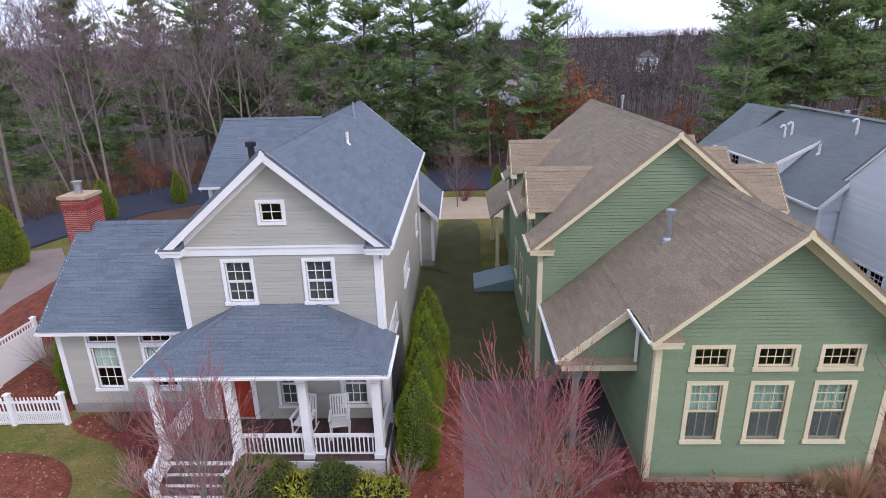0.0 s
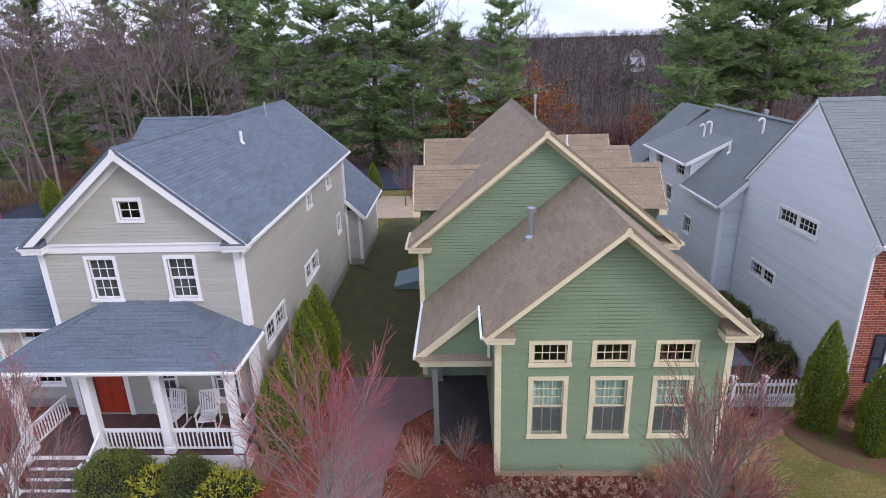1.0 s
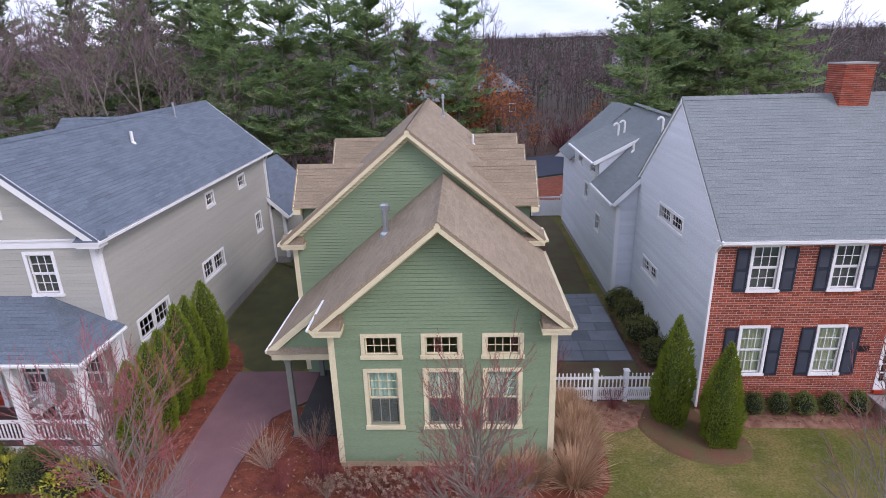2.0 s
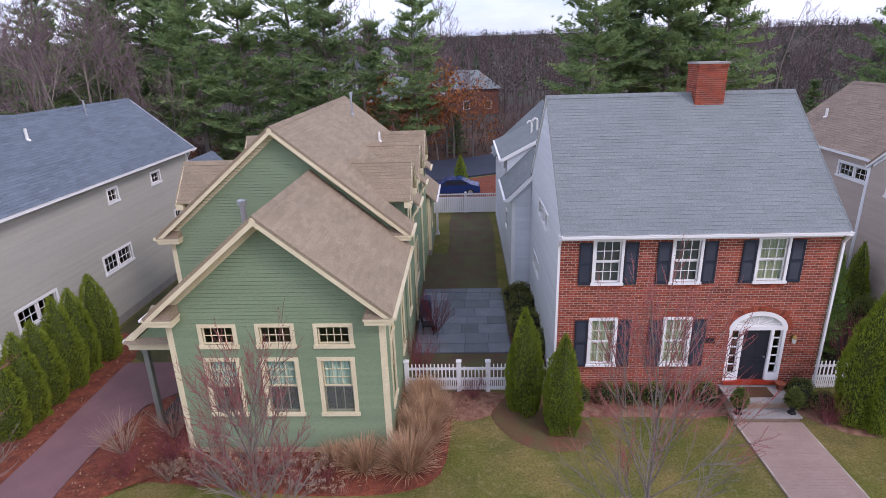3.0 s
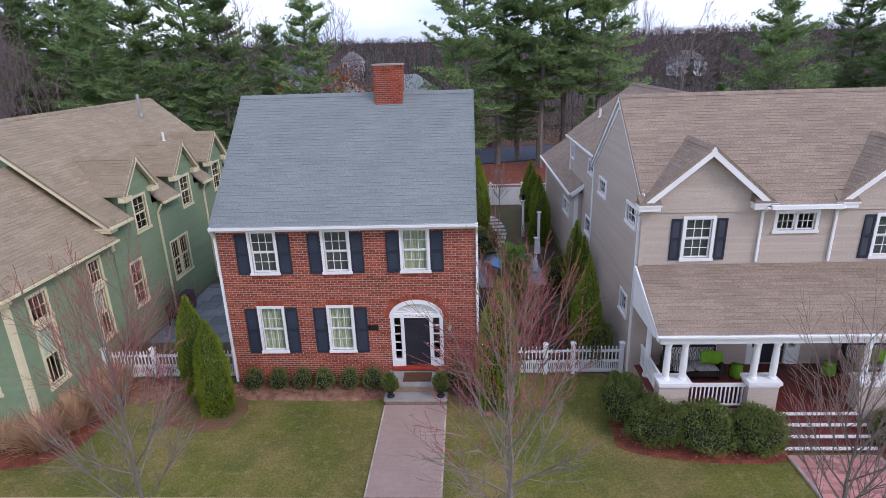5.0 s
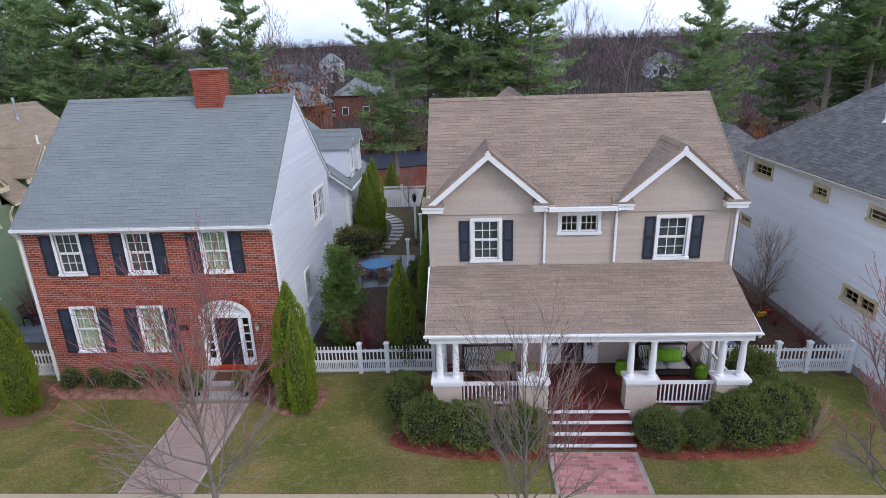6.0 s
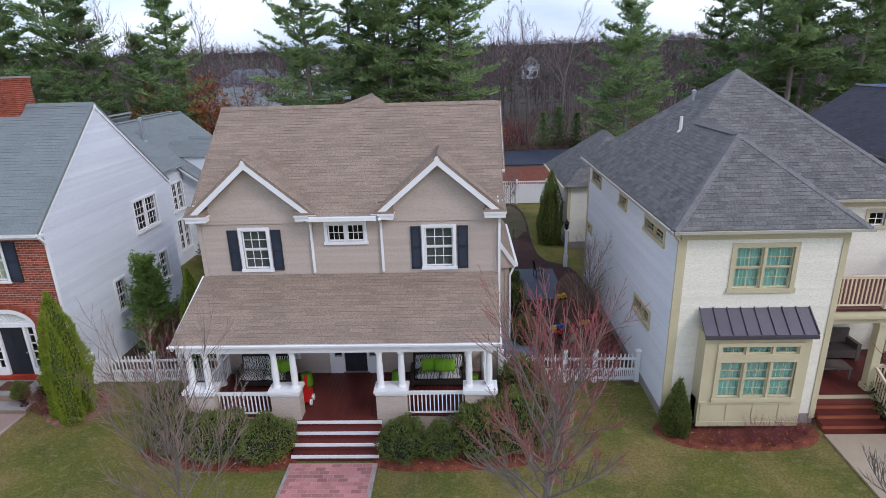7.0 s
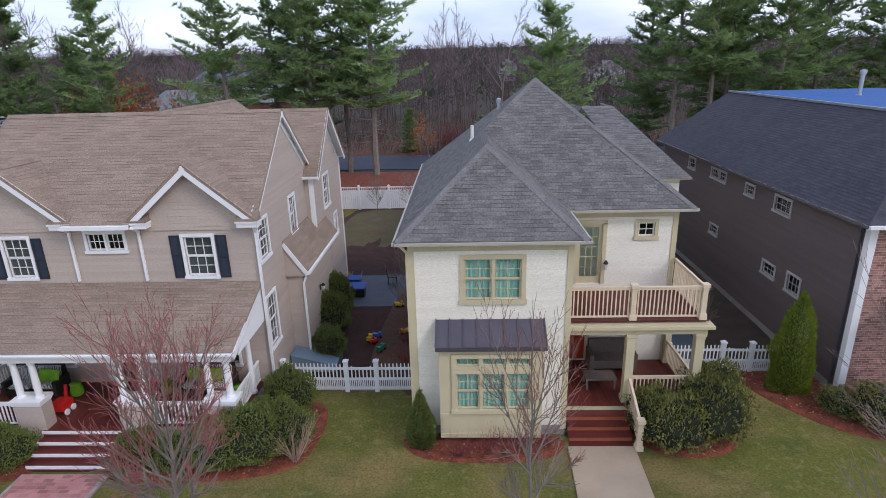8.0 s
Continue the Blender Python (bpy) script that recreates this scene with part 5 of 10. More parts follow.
    railing(h, (31.57, 12.76, 0.75), (33.33, 12.76, 0.75), 0.82, WHITE)
    railing(h, (37.52, 12.76, 0.75), (39.28, 12.76, 0.75), 0.82, WHITE)
    for i, z in enumerate((0.75, 0.57, 0.38, 0.19)):
        b = Build()
        y = 12.78 - 0.3 * i
        b.box((34.12, y - 0.33, z - 0.19 if i < 3 else 0.0), (36.7, y - 0.3, z - 0.012), 0)
        b.box((34.1, y - 0.3, z - 0.04), (36.72, y, z), 0)
        b.box((34.1, y - 0.345, z - 0.085), (36.72, y - 0.3, z + 0.004), 1)
        part("step", b, [REDDECK, WHITE], h)
    # rear block, cross gable, side bay and low wing
    block(h, 30.95, 37.7, 22.75, 30.3, 6.75, S, "LB", {"L": [(lside(23.0, 5.6, 25.3, 6.35), dict(units=2, cols=3, rows=(2,))), (lside(24.1, 2.55, 25.4, 3.5), dict(cols=2, rows=(2,))), (lside(29.0, 5.55, 29.8, 6.4), dict(cols=2, rows=(2,)))]}, None, bare=0.3)
    gable_roof(h, (34.3, 18.95), (0, 1), 11.7, 3.55, 6.78, 9.5, R, ends=(False, True), gutters=(True, False))
    block(h, 36.0, 40.75, 21.5, 27.0, 6.74, S, "FRB", {"R": [((23.2, 4.9, 24.4, 6.5), low), ((24.8, 3.2, 25.6, 4.3), low)]}, ("x", 9.18), bare=0.3)
    gable_roof(h, (41.1, 24.2), (-1, 0), 6.5, 2.85, 6.8, 9.35, R, ends=(True, False))
    block(h, 40.4, 41.0, 17.95, 23.0, 3.7, S, "FRB", {}, None, bare=0.3, trim=S)
    slope(h, [(41.25, 17.8, 3.85), (41.25, 23.3, 3.85), (40.4, 23.3, 5.1), (40.4, 17.8, 5.1)], R)
    b = Build()
    b.beam((41.3, 17.8, 3.8), (41.3, 23.3, 3.8), 0.1, 0.1)
    part("gutter", b, WHITE, h)
    b = Build()
    b.prism([(40.42, 17.82, 3.7), (41.25, 17.82, 3.7), (41.25, 17.82, 3.85), (40.42, 17.82, 5.05)], (0, 0.06, 0))
    part("bay_gable", b, S, h)
    b = Build()
    b.beam((41.27, 17.79, 3.76), (40.44, 17.79, 4.98), 0.05, 0.14)
    part("rake_board", b, WHITE, h)
    downspout(h, [(41.2, 17.9, 3.7), (41.06, 17.88, 3.4), (41.06, 17.88, 0.1)])
    block(h, 30.6, 32.5, 26.5, 37.5, 4.3, S, "FLB", {"L": [(lside(28.0, 2.5, 30.0, 3.4), dict(units=2, cols=2, rows=(2,)))]}, None, bare=0.3)
    slope(h, [(30.25, 26.2, 4.35), (30.25, 37.8, 4.35), (33.0, 37.8, 6.2), (33.0, 26.2, 6.2)], R)
    b = Build()
    b.beam((30.2, 26.2, 4.3), (30.2, 37.8, 4.3), 0.1, 0.1)
    part("gutter", b, WHITE, h)
    b = Build()
    b.beam((30.3, 26.17, 4.28), (32.6, 26.17, 5.85), 0.05, 0.2)
    part("rake_board", b, WHITE, h)
    downspout(h, [(x0 - 0.06, 15.2, 6.5), (x0 - 0.06, 15.5, 6.2), (x0 - 0.06, 15.5, 0.1)])
    downspout(h, [(x1 + 0.06, 15.1, 6.5), (x1 + 0.06, 15.25, 6.2), (x1 + 0.06, 15.25, 0.1)])
    pipe(h, 32.2, 29.0, 7.85, 0.45, 0.06, PVC)
    return h


# ---- the cream house with the balcony ----
def cream_house():
    h = thing("cream_house", (50.0, 13.3, 0), "cream clapboard house with khaki trim, dark hip roof and corner balcony", "house", "row of houses")
    S, R, T = SIDING["cream"], ROOF["charcoal"], TANTRIM
    x0, x1, y0 = 45.56, 50.2, 13.3
    A = dict(rows=(2, 2), cols=2, case=0.13, cover=AQUA, units=2)
    sq = dict(cols=2, rows=(2,), case=0.12)
    left = [(lside(23.0, 5.45, 24.8, 6.15), dict(sq, cols=3)), (lside(18.85, 5.5, 19.95, 6.1), sq), (lside(14.6, 5.45, 16.65, 6.05), dict(sq, units=2)), (lside(15.25, 2.3, 17.1, 2.98), dict(sq, units=2)), (lside(24.3, 2.9, 25.3, 3.4), sq)]
    # left and rear walls: cream siding recoloured for cool skylight
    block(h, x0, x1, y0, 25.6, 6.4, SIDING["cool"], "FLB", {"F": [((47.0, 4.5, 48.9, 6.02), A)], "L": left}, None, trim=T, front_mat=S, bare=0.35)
    facade(h, Face((x1, 0, 0), RIGHTSIDE), [(y0, 0), (16.65, 0), (16.65, 6.4), (y0, 6.4)], S, (), trim=T)
    fc = Face((0, 16.65, 0), FRONT)
    door_up, door_low = (50.95, 3.75, 51.9, 5.95), (50.55, 0.75, 51.5, 2.85)
    wall(h, fc, [(x1, 0), (54.3, 0), (54.3, 6.4), (x1, 6.4)], [(51.0, 3.75, 51.85, 5.9), (50.6, 0.75, 51.45, 2.8), (53.03, 5.45, 53.57, 5.93)],
         [door_up, door_low, (52.92, 5.35, 53.68, 6.04)], S)
    window(h, fc, (52.91, 5.34, 53.69, 6.05), T, WHITE, cols=2, rows=(2,), case=0.12)
    facade(h, Face((54.3, 0, 0), RIGHTSIDE), [(16.65, 0), (25.6, 0), (25.6, 6.4), (16.65, 6.4)], S, (), trim=T)
    corner_board(h, 54.3, 16.65, 0.2, 6.4, 1, -1, T)
    corner_board(h, x1, y0, 0.2, 6.4, 1, -1, T)
    for q in (door_up, door_low):
        b = Build()
        for r in ((q[0] - 0.08, q[1], q[0] + 0.05, q[3]), (q[2] - 0.05, q[1], q[2] + 0.08, q[3]), (q[0] - 0.08, q[3] - 0.05, q[2] + 0.08, q[3] + 0.1)):
            fc.box(b, r, -0.02, 0.05)
        part("door_casing", b, T, h)
    b = Build()
    q = (51.0, 3.75, 51.85, 5.9)
    for r in ((q[0], q[1], q[0] + 0.12, q[3]), (q[2] - 0.12, q[1], q[2], q[3]), (q[0] + 0.12, q[1], q[2] - 0.12, q[1] + 0.25), (q[0] + 0.12, q[3] - 0.12, q[2] - 0.12, q[3])):
        fc.box(b, r, -0.09, -0.05)
    for i in range(1, 5):
        fc.box(b, (q[0] + 0.12, q[1] + 0.25 + 0.356 * i - 0.012, q[2] - 0.12, q[1] + 0.25 + 0.356 * i + 0.012), -0.08, -0.055)
    for i in range(1, 3):
        fc.box(b, (q[0] + 0.12 + 0.203 * i - 0.012, q[1] + 0.25, q[0] + 0.12 + 0.203 * i + 0.012, q[3] - 0.12), -0.0805, -0.0545)
    d = part("balcony_door", b, T, h, "khaki glazed door")
    b = Build()
    b.quad(fc.at(q[0], q[1], -0.075), fc.at(q[2], q[1], -0.075), fc.at(q[2], q[3], -0.075), fc.at(q[0], q[3], -0.075))
    part("pane", b, GLASS, d)
    b = Build()
    b.quad(fc.at(q[0], q[1], -0.13), fc.at(q[2], q[1], -0.13), fc.at(q[2], q[3], -0.13), fc.at(q[0], q[3], -0.13))
    part("curtain", b, BUFF, d)
    panel_door(h, fc, 50.6, 0.78, 51.45, 2.8, REDDOOR)
    # roof: a pyramid with a hipped front wing
    CAP = surface("grey_cap_shingle", (0.172, 0.167, 0.16), (0.138, 0.134, 0.13), 0.5, 0.9, 0.4, 22, island=0.08, speck=0.3)
    e0, ex0, ex1, ey0 = 6.5, 45.2, 54.75, 16.28
    px_, py_, pz = 49.97, 20.98, 10.54
    slope(h, [(ex0, 13.0, e0), (ex0, 25.75, e0), (px_, py_, pz), (47.9, 19.0, 8.8), (47.9, 15.75, 8.8)], R, T)
    slope(h, [(ex0, 13.0, e0), (50.6, 13.0, e0), (47.9, 15.75, 8.8)], R, T)
    slope(h, [(50.6, 13.0, e0), (50.6, 16.3, e0), (47.9, 19.0, 8.8), (47.9, 15.75, 8.8)], R, T)
    slope(h, [(50.6, ey0, e0), (ex1, ey0, e0), (px_, py_, pz), (47.9, 19.0, 8.8)], R, T)
    slope(h, [(ex1, ey0, e0), (ex1, 25.75, e0), (px_, py_, pz)], R, T)
    slope(h, [(ex1, 25.75, e0), (ex0, 25.75, e0), (px_, py_, pz)], R, T)
    for p, q in (((ex0, 13, e0), (47.9, 15.75, 8.8)), ((50.6, 13, e0), (47.9, 15.75, 8.8)), ((47.9, 15.75, 8.8), (47.9, 19.0, 8.8)), ((47.9, 19.0, 8.8), (px_, py_, pz)), ((ex1, ey0, e0), (px_, py_, pz))):
        caps(h, p, q, CAP, 0.6, 0.15)
    for p, q in (((ex0, 12.95), (50.65, 12.95)), ((ex0 - 0.05, 12.95), (ex0 - 0.05, 25.8)), ((50.65, 12.95), (50.65, 16.23)), ((50.65, 16.23), (54.8, 16.23)), ((54.8, 16.23), (54.8, 25.8))):
        b = Build()
        b.beam((*p, e0 - 0.06), (*q, e0 - 0.06), 0.06, 0.08)
        part("gutter", b, surface("weathered_gutter", (0.42, 0.4, 0.34), (0.36, 0.34, 0.29), 0.6, 0.6, 0.1), h)
    fr = Face((0, y0, 0), FRONT)
    for face, a0, a1 in ((fr, x0 - 0.02, x1 + 0.02), (fc, x1, 54.32)):
        b = Build()
        face.box(b, (a0, 6.14, a1, 6.42), 0, 0.04)
        part("frieze_board", b, T, h)
    # soffit
    b = Build()
    b.box((ex0, 13.0, 6.38), (50.6, 13.3, 6.41))
    b.box((50.2, 13.3, 6.38), (50.6, 16.3, 6.41))
    b.box((50.6, 16.28, 6.38), (54.75, 16.65, 6.41))
    b.box((54.3, 16.65, 6.38), (54.75, 25.7, 6.41))
    b.box((ex0, 13.3, 6.38), (45.56, 25.7, 6.41))
    part("soffit", b, T, h)
    # rear wing with its own hip
    block(h, 50.0, 56.0, 25.6, 31.0, 6.4, S, "FRB", {}, None, trim=T)
    slope(h, [(54.2, 21.0, 6.5), (56.4, 21.0, 6.5), (54.3, 26.0, 9.0), (52.8, 26.0, 9.0)], R, T)
    slope(h, [(56.4, 21.0, 6.5), (56.4, 31.4, 6.5), (54.3, 28.5, 9.0), (54.3, 26.0, 9.0)], R, T)
    slope(h, [(50.5, 31.4, 6.5), (50.5, 25.0, 6.5), (52.8, 26.0, 9.0), (52.8, 28.5, 9.0)], R, T)
    facade(h, Face((56.0, 0, 0), RIGHTSIDE), [(21.3, 0), (25.6, 0), (25.6, 6.4), (21.3, 6.4)], S, (), trim=T)
    facade(h, Face((0, 21.3, 0), FRONT), [(54.3, 0), (56.0, 0), (56.0, 6.4), (54.3, 6.4)], S, (), trim=T)
    caps(h, (52.8, 26.0, 9.0), (54.3, 26.0, 9.0), CAP, 0.6, 0.16)
    # rear left low wing
    block(h, 45.6, 50.0, 31.1, 38.2, 3.85, S, "FL", {}, None, trim=T)
    slope(h, [(45.25, 30.7, 3.9), (45.25, 38.6, 3.9), (48.5, 35.6, 6.6), (48.5, 33.7, 6.6)], R, T)
    slope(h, [(45.25, 30.7, 3.9), (51.7, 30.7, 3.9), (48.5, 33.7, 6.6)], R, T)
    slope(h, [(45.25, 38.6, 3.9), (51.7, 38.6, 3.9), (48.5, 35.6, 6.6)], R, T)
    b = Build()
    b.beam((45.2, 30.7, 3.84), (45.2, 38.6, 3.84), 0.1, 0.1)
    part("gutter", b, T, h)
    # bay with a standing-seam roof
    bx0, bx1, by = 46.35, 49.4, 12.75
    fb = Face((0, by, 0), FRONT)
    part("bay_wall", Build().box((bx0, by + 0.17, 0.3), (bx1, y0, 1.15)), T, h)
    wall(h, fb, [(bx0, 0.3), (bx1, 0.3), (bx1, 3.38), (bx0, 3.38)], [(46.85, 1.3, 49.05, 3.02)], [], T, "plain")
    for x in (bx0, bx1):
        f = Face((x, 0, 0), LEFTSIDE if x == bx0 else RIGHTSIDE)
        p = [(-y0, 0.3), (-by, 0.3), (-by, 3.38), (-y0, 3.38)] if x == bx0 else [(by, 0.3), (y0, 0.3), (y0, 3.38), (by, 3.38)]
        wall(h, f, p, [], [], T, "plain")
    window(h, fb, (46.72, 1.17, 49.18, 2.64), T, T, units=3, cols=2, rows=(2, 2), case=0.13, cover=AQUA)
    window(h, fb, (46.72, 2.642, 49.18, 3.14), T, T, units=3, cols=2, rows=(1,), case=0.12, cover=AQUA, sill=False)
    b = Build()
    for a in (46.42, 47.2, 47.98, 48.76):
        fb.box(b, (a, 0.45, a + 0.06, 1.15), 0, 0.02)
    fb.box(b, (bx0, 0.3, bx1, 0.45), 0, 0.03)
    fb.box(b, (bx0, 1.08, bx1, 1.16), 0, 0.03)
    part("bay_panel", b, T, h)
    b = Build()
    q = [(46.26, by - 0.12, 3.38), (49.48, by - 0.12, 3.38), (49.46, y0, 3.96), (46.28, y0, 3.96)]
    b.prism(q, (0, 0, 0.05))
    for i in range(9):
        t = i / 8
        b.beam(V(q[0]).lerp(V(q[1]), t) + V((0, 0, 0.07)), V(q[3]).lerp(V(q[2]), t) + V((0, 0, 0.07)), 0.025, 0.05)
    b.beam((46.26, by - 0.14, 3.36), (49.48, by - 0.14, 3.36), 0.04, 0.1)
    part("bay_roof", b, STANDING, h, "dark standing-seam metal roof of the bay")
    # entry porch and balcony
    wood = surface("buff_painted_rail", (0.68, 0.57, 0.4), (0.6, 0.49, 0.34), 0.5, 0.6, 0.1)
    b = Build()
    b.box((x1 + 0.02, 13.95, 3.12), (54.55, 16.6, 3.4))
    b.box((x1 + 0.02, 13.8, 3.34), (54.7, 16.6, 3.44))
    b.box((x1 + 0.02, 13.86, 3.44), (54.64, 16.6, 3.5))
    part("balcony_floor", b, T, h)
    planks(h, x1 + 0.05, 54.55, 13.95, 16.62, 3.6, REDDECK)
    for x, y in ((52.25, 14.05), (54.35, 14.05)):
        post(h, x, y, 3.6, 4.75, 0.15, wood)
        post(h, x, y, 0.75, 3.15, 0.26, T)
    post(h, 54.35, 16.5, 0.75, 3.15, 0.2, T)
    railing(h, (x1 + 0.06, 14.05, 3.6), (52.17, 14.05, 3.6), 1.05, wood)
    railing(h, (52.33, 14.05, 3.6), (54.27, 14.05, 3.6), 1.05, wood)
    railing(h, (54.35, 14.13, 3.6), (54.35, 16.6, 3.6), 1.05, wood)
    planks(h, x1 + 0.05, 54.5, 13.75, 16.62, 0.75, REDDECK)
    b = Build()
    b.box((x1 + 0.05, 13.75, 0), (54.5, 13.8, 0.7))
    b.box((54.45, 13.8, 0), (54.5, 16.6, 0.7))
    part("porch_skirt", b, T, h)
    railing(h, (52.38, 14.05, 0.75), (54.22, 14.05, 0.75), 0.85, wood)
    railing(h, (54.35, 14.2, 0.75), (54.35, 16.4, 0.75), 0.85, wood)
    orange = surface("terracotta_stain", (0.33, 0.1, 0.045), (0.27, 0.08, 0.035), 0.5, 0.6, 0.1)
    steps(h, 50.3, 52.2, 13.75, 0.75, 4, 0.28, 0.18, REDDECK, orange)
    post(h, 52.3, 12.55, 0, 1.05, 0.16, wood, "newel_post")
    railing(h, (52.3, 13.9, 0.75), (52.3, 12.6, 0.08), 0.85, wood)
    downspout(h, [(x0 - 0.3, 13.2, 6.4), (x0 - 0.07, 13.3, 6.1), (x0 - 0.07, 13.3, 0.1)], T)
    pipe(h, 47.5, 19.5, 8.4, 0.55, 0.06, PVC)
    pipe(h, 48.6, 21.4, 9.1, 0.5, 0.06, METAL, cap=True)
    return h


# ---- the dark house at the end ----
def dark_house():
    h = thing("dark_house", (63.5, 15.35, 0), "grey-brown clapboard house with brick front and flat-topped dark roof", "house", "row of houses")
    S, R = SIDING["umber"], ROOF["dusk"]
    x0, x1, y0, y1 = 59.8, 76.0, 15.35, 34.2
    sq = dict(cols=3, rows=(2,), case=0.09)
    left = [(lside(18.3, 2.3, 19.3, 3.15), sq), (lside(20.1, 2.35, 21.2, 3.0), sq), (lside(19.7, 5.1, 21.0, 5.85), sq), (lside(22.6, 5.2, 23.5, 5.8), sq), (lside(25.4, 5.25, 27.2, 5.85), dict(sq, units=2)), (lside(25.6, 2.5, 26.6, 3.1), sq), (lside(29.2, 5.2, 30.2, 5.9), sq)]
    block(h, x0, x1, y0, y1, 6.1, S, "LR", {"L": left}, None, bare=0.3, corners=False, trim=surface("dull_grey_trim", (0.4, 0.39, 0.385), (0.33, 0.32, 0.315), 0.6, 0.6, 0.05))
    facade(h, Face((0, y0, 0), FRONT), [(x0, 0), (x1, 0), (x1, 6.1), (x0, 6.1)], OLDBRICK, [((64.5, 4.2, 65.5, 5.7), dict(cols=3, rows=(2, 2)))], "brick")
    corner_board(h, x0, y0, 0, 6.05, -1, -1, WHITE, 0.2)
    e, t = 6.2, 9.0
    X0, X1, Y0, Y1 = x0 - 0.4, x1 + 0.4, y0 - 0.4, y1 + 0.4
    k = 4.1
    facade(h, Face((0, y1, 0), REAR), [(-x1, 0), (-x0, 0), (-x0, 6.1), (-X0 - k, t - 0.15), (k - X1, t - 0.15), (-x1, 6.1)], S, ())
    slope(h, [(X0, Y0, e), (X0, Y1, e), (X0 + k, Y1, t), (X0 + k, Y0 + k, t)], R)
    slope(h, [(X0, Y0, e), (X1, Y0, e), (X1 - k, Y0 + k, t), (X0 + k, Y0 + k, t)], R)
    slope(h, [(X1, Y0, e), (X1, Y1, e), (X1 - k, Y1, t), (X1 - k, Y0 + k, t)], R)
    blue = surface("blue_roof_membrane", (0.05, 0.125, 0.33), (0.04, 0.1, 0.28), 1.2, 0.6, 0.1, gloss=0.1)
    part("flat_roof", Build().box((X0 + k, Y0 + k, t - 0.1), (X1 - k, Y1, t + 0.04)), blue, h, "blue flat roof membrane")
    b = Build()
    b.beam((X0 + k, Y0 + k, t + 0.05), (X0 + k, Y1, t + 0.05), 0.16, 0.1)
    b.beam((X0 + k, Y0 + k, t + 0.05), (X1 - k, Y0 + k, t + 0.05), 0.16, 0.1)
    part("roof_edge", b, METAL, h)
    b = Build()
    b.beam((X0 - 0.03, Y0, e - 0.07), (X0 - 0.03, Y1, e - 0.07), 0.06, 0.08)
    part("gutter", b, STANDING, h)
    b = Build()
    b.beam((X0, Y0 - 0.05, e - 0.06), (X1, Y0 - 0.05, e - 0.06), 0.1, 0.1)
    part("gutter", b, WHITE, h)
    downspout(h, [(X0 + 0.2, y0 + 0.1, 6.1), (x0 - 0.06, y0 + 0.35, 5.8), (x0 - 0.06, y0 + 0.35, 0.1)], STANDING)
    pipe(h, 67.6, 29.0, 9.0, 1.1, 0.1, METAL, cap=True)
    # portico at the front door
    b = Build()
    b.box((61.0, 14.2, 3.3), (63.4, 15.35, 3.6))
    b.box((60.9, 14.1, 3.6), (63.5, 15.35, 3.72))
    part("portico", b, WHITE, h)
    for x in (61.15, 63.25):
        post(h, x, 14.35, 0.5, 3.3, 0.26, WHITE)
    b = Build()
    b.box((61.0, 13.6, 0), (63.4, 15.35, 0.5))
    part("landing", b, STONE, h)
    steps(h, 61.2, 63.2, 13.6, 0.5, 2, 0.32, 0.17, STONE)
    return h


for build in (grey_house, green_house, brick_house, tan_house, cream_house, dark_house):
    build()


# ---- ground ----
def lawn_material():
    m = bpy.data.materials.new("winter_lawn")
    m.use_nodes = True
    n, l = m.node_tree.nodes, m.node_tree.links
    b = n["Principled BSDF"]
    b.inputs["Roughness"].default_value, b.inputs["Specular IOR Level"].default_value = 0.95, 0.1
    geo = n.new("ShaderNodeNewGeometry")
    last = None
    tones = (((0.12, 0.126, 0.027), (0.215, 0.162, 0.06), 0.38, 0.42, 0.62), (None, (0.07, 0.088, 0.023), 0.8, 0.46, 0.7), (None, (0.235, 0.19, 0.085), 3.6, 0.52, 0.72), (None, (0.13, 0.08, 0.04), 11.0, 0.58, 0.76))
    for first, other, scale, lo, hi in tones:
        t = n.new("ShaderNodeTexNoise")
        t.inputs["Scale"].default_value, t.inputs["Detail"].default_value = scale, 6.0
        l.new(geo.outputs["Position"], t.inputs["Vector"])
        r = n.new("ShaderNodeMapRange")
        r.inputs["From Min"].default_value, r.inputs["From Max"].default_value, r.inputs["To Max"].default_value = lo, hi, 0.8 if scale < 0.5 else 0.6
        l.new(t.outputs["Fac"], r.inputs["Value"])
        mix = n.new("ShaderNodeMix")
        mix.data_type = "RGBA"
        mix.inputs["B"].default_value = (*other, 1)
        if last is None:
            mix.inputs["A"].default_value = (*first, 1)
        else:
            l.new(last, mix.inputs["A"])
        l.new(r.outputs["Result"], mix.inputs["Factor"])
        last = mix.outputs["Result"]
    fine = n.new("ShaderNodeTexNoise")
    fine.inputs["Scale"].default_value, fine.inputs["Detail"].default_value = 14.0, 8.0
    l.new(geo.outputs["Position"], fine.inputs["Vector"])
    v = n.new("ShaderNodeMapRange")
    v.inputs["From Min"].default_value, v.inputs["From Max"].default_value, v.inputs["To Min"].default_value, v.inputs["To Max"].default_value = 0.3, 0.7, 0.7, 1.24
    l.new(fine.outputs["Fac"], v.inputs["Value"])
    hsv = n.new("ShaderNodeHueSaturation")
    l.new(last, hsv.inputs["Color"])
    l.new(v.outputs["Result"], hsv.inputs["Value"])
    l.new(hsv.outputs["Color"], b.inputs["Base Color"])
    bp = n.new("ShaderNodeBump")
    bp.inputs["Strength"].default_value, bp.inputs["Distance"].default_value = 0.8, 0.04
    l.new(fine.outputs["Fac"], bp.inputs["Height"])
    l.new(bp.outputs["Normal"], b.inputs["Normal"])
    return m


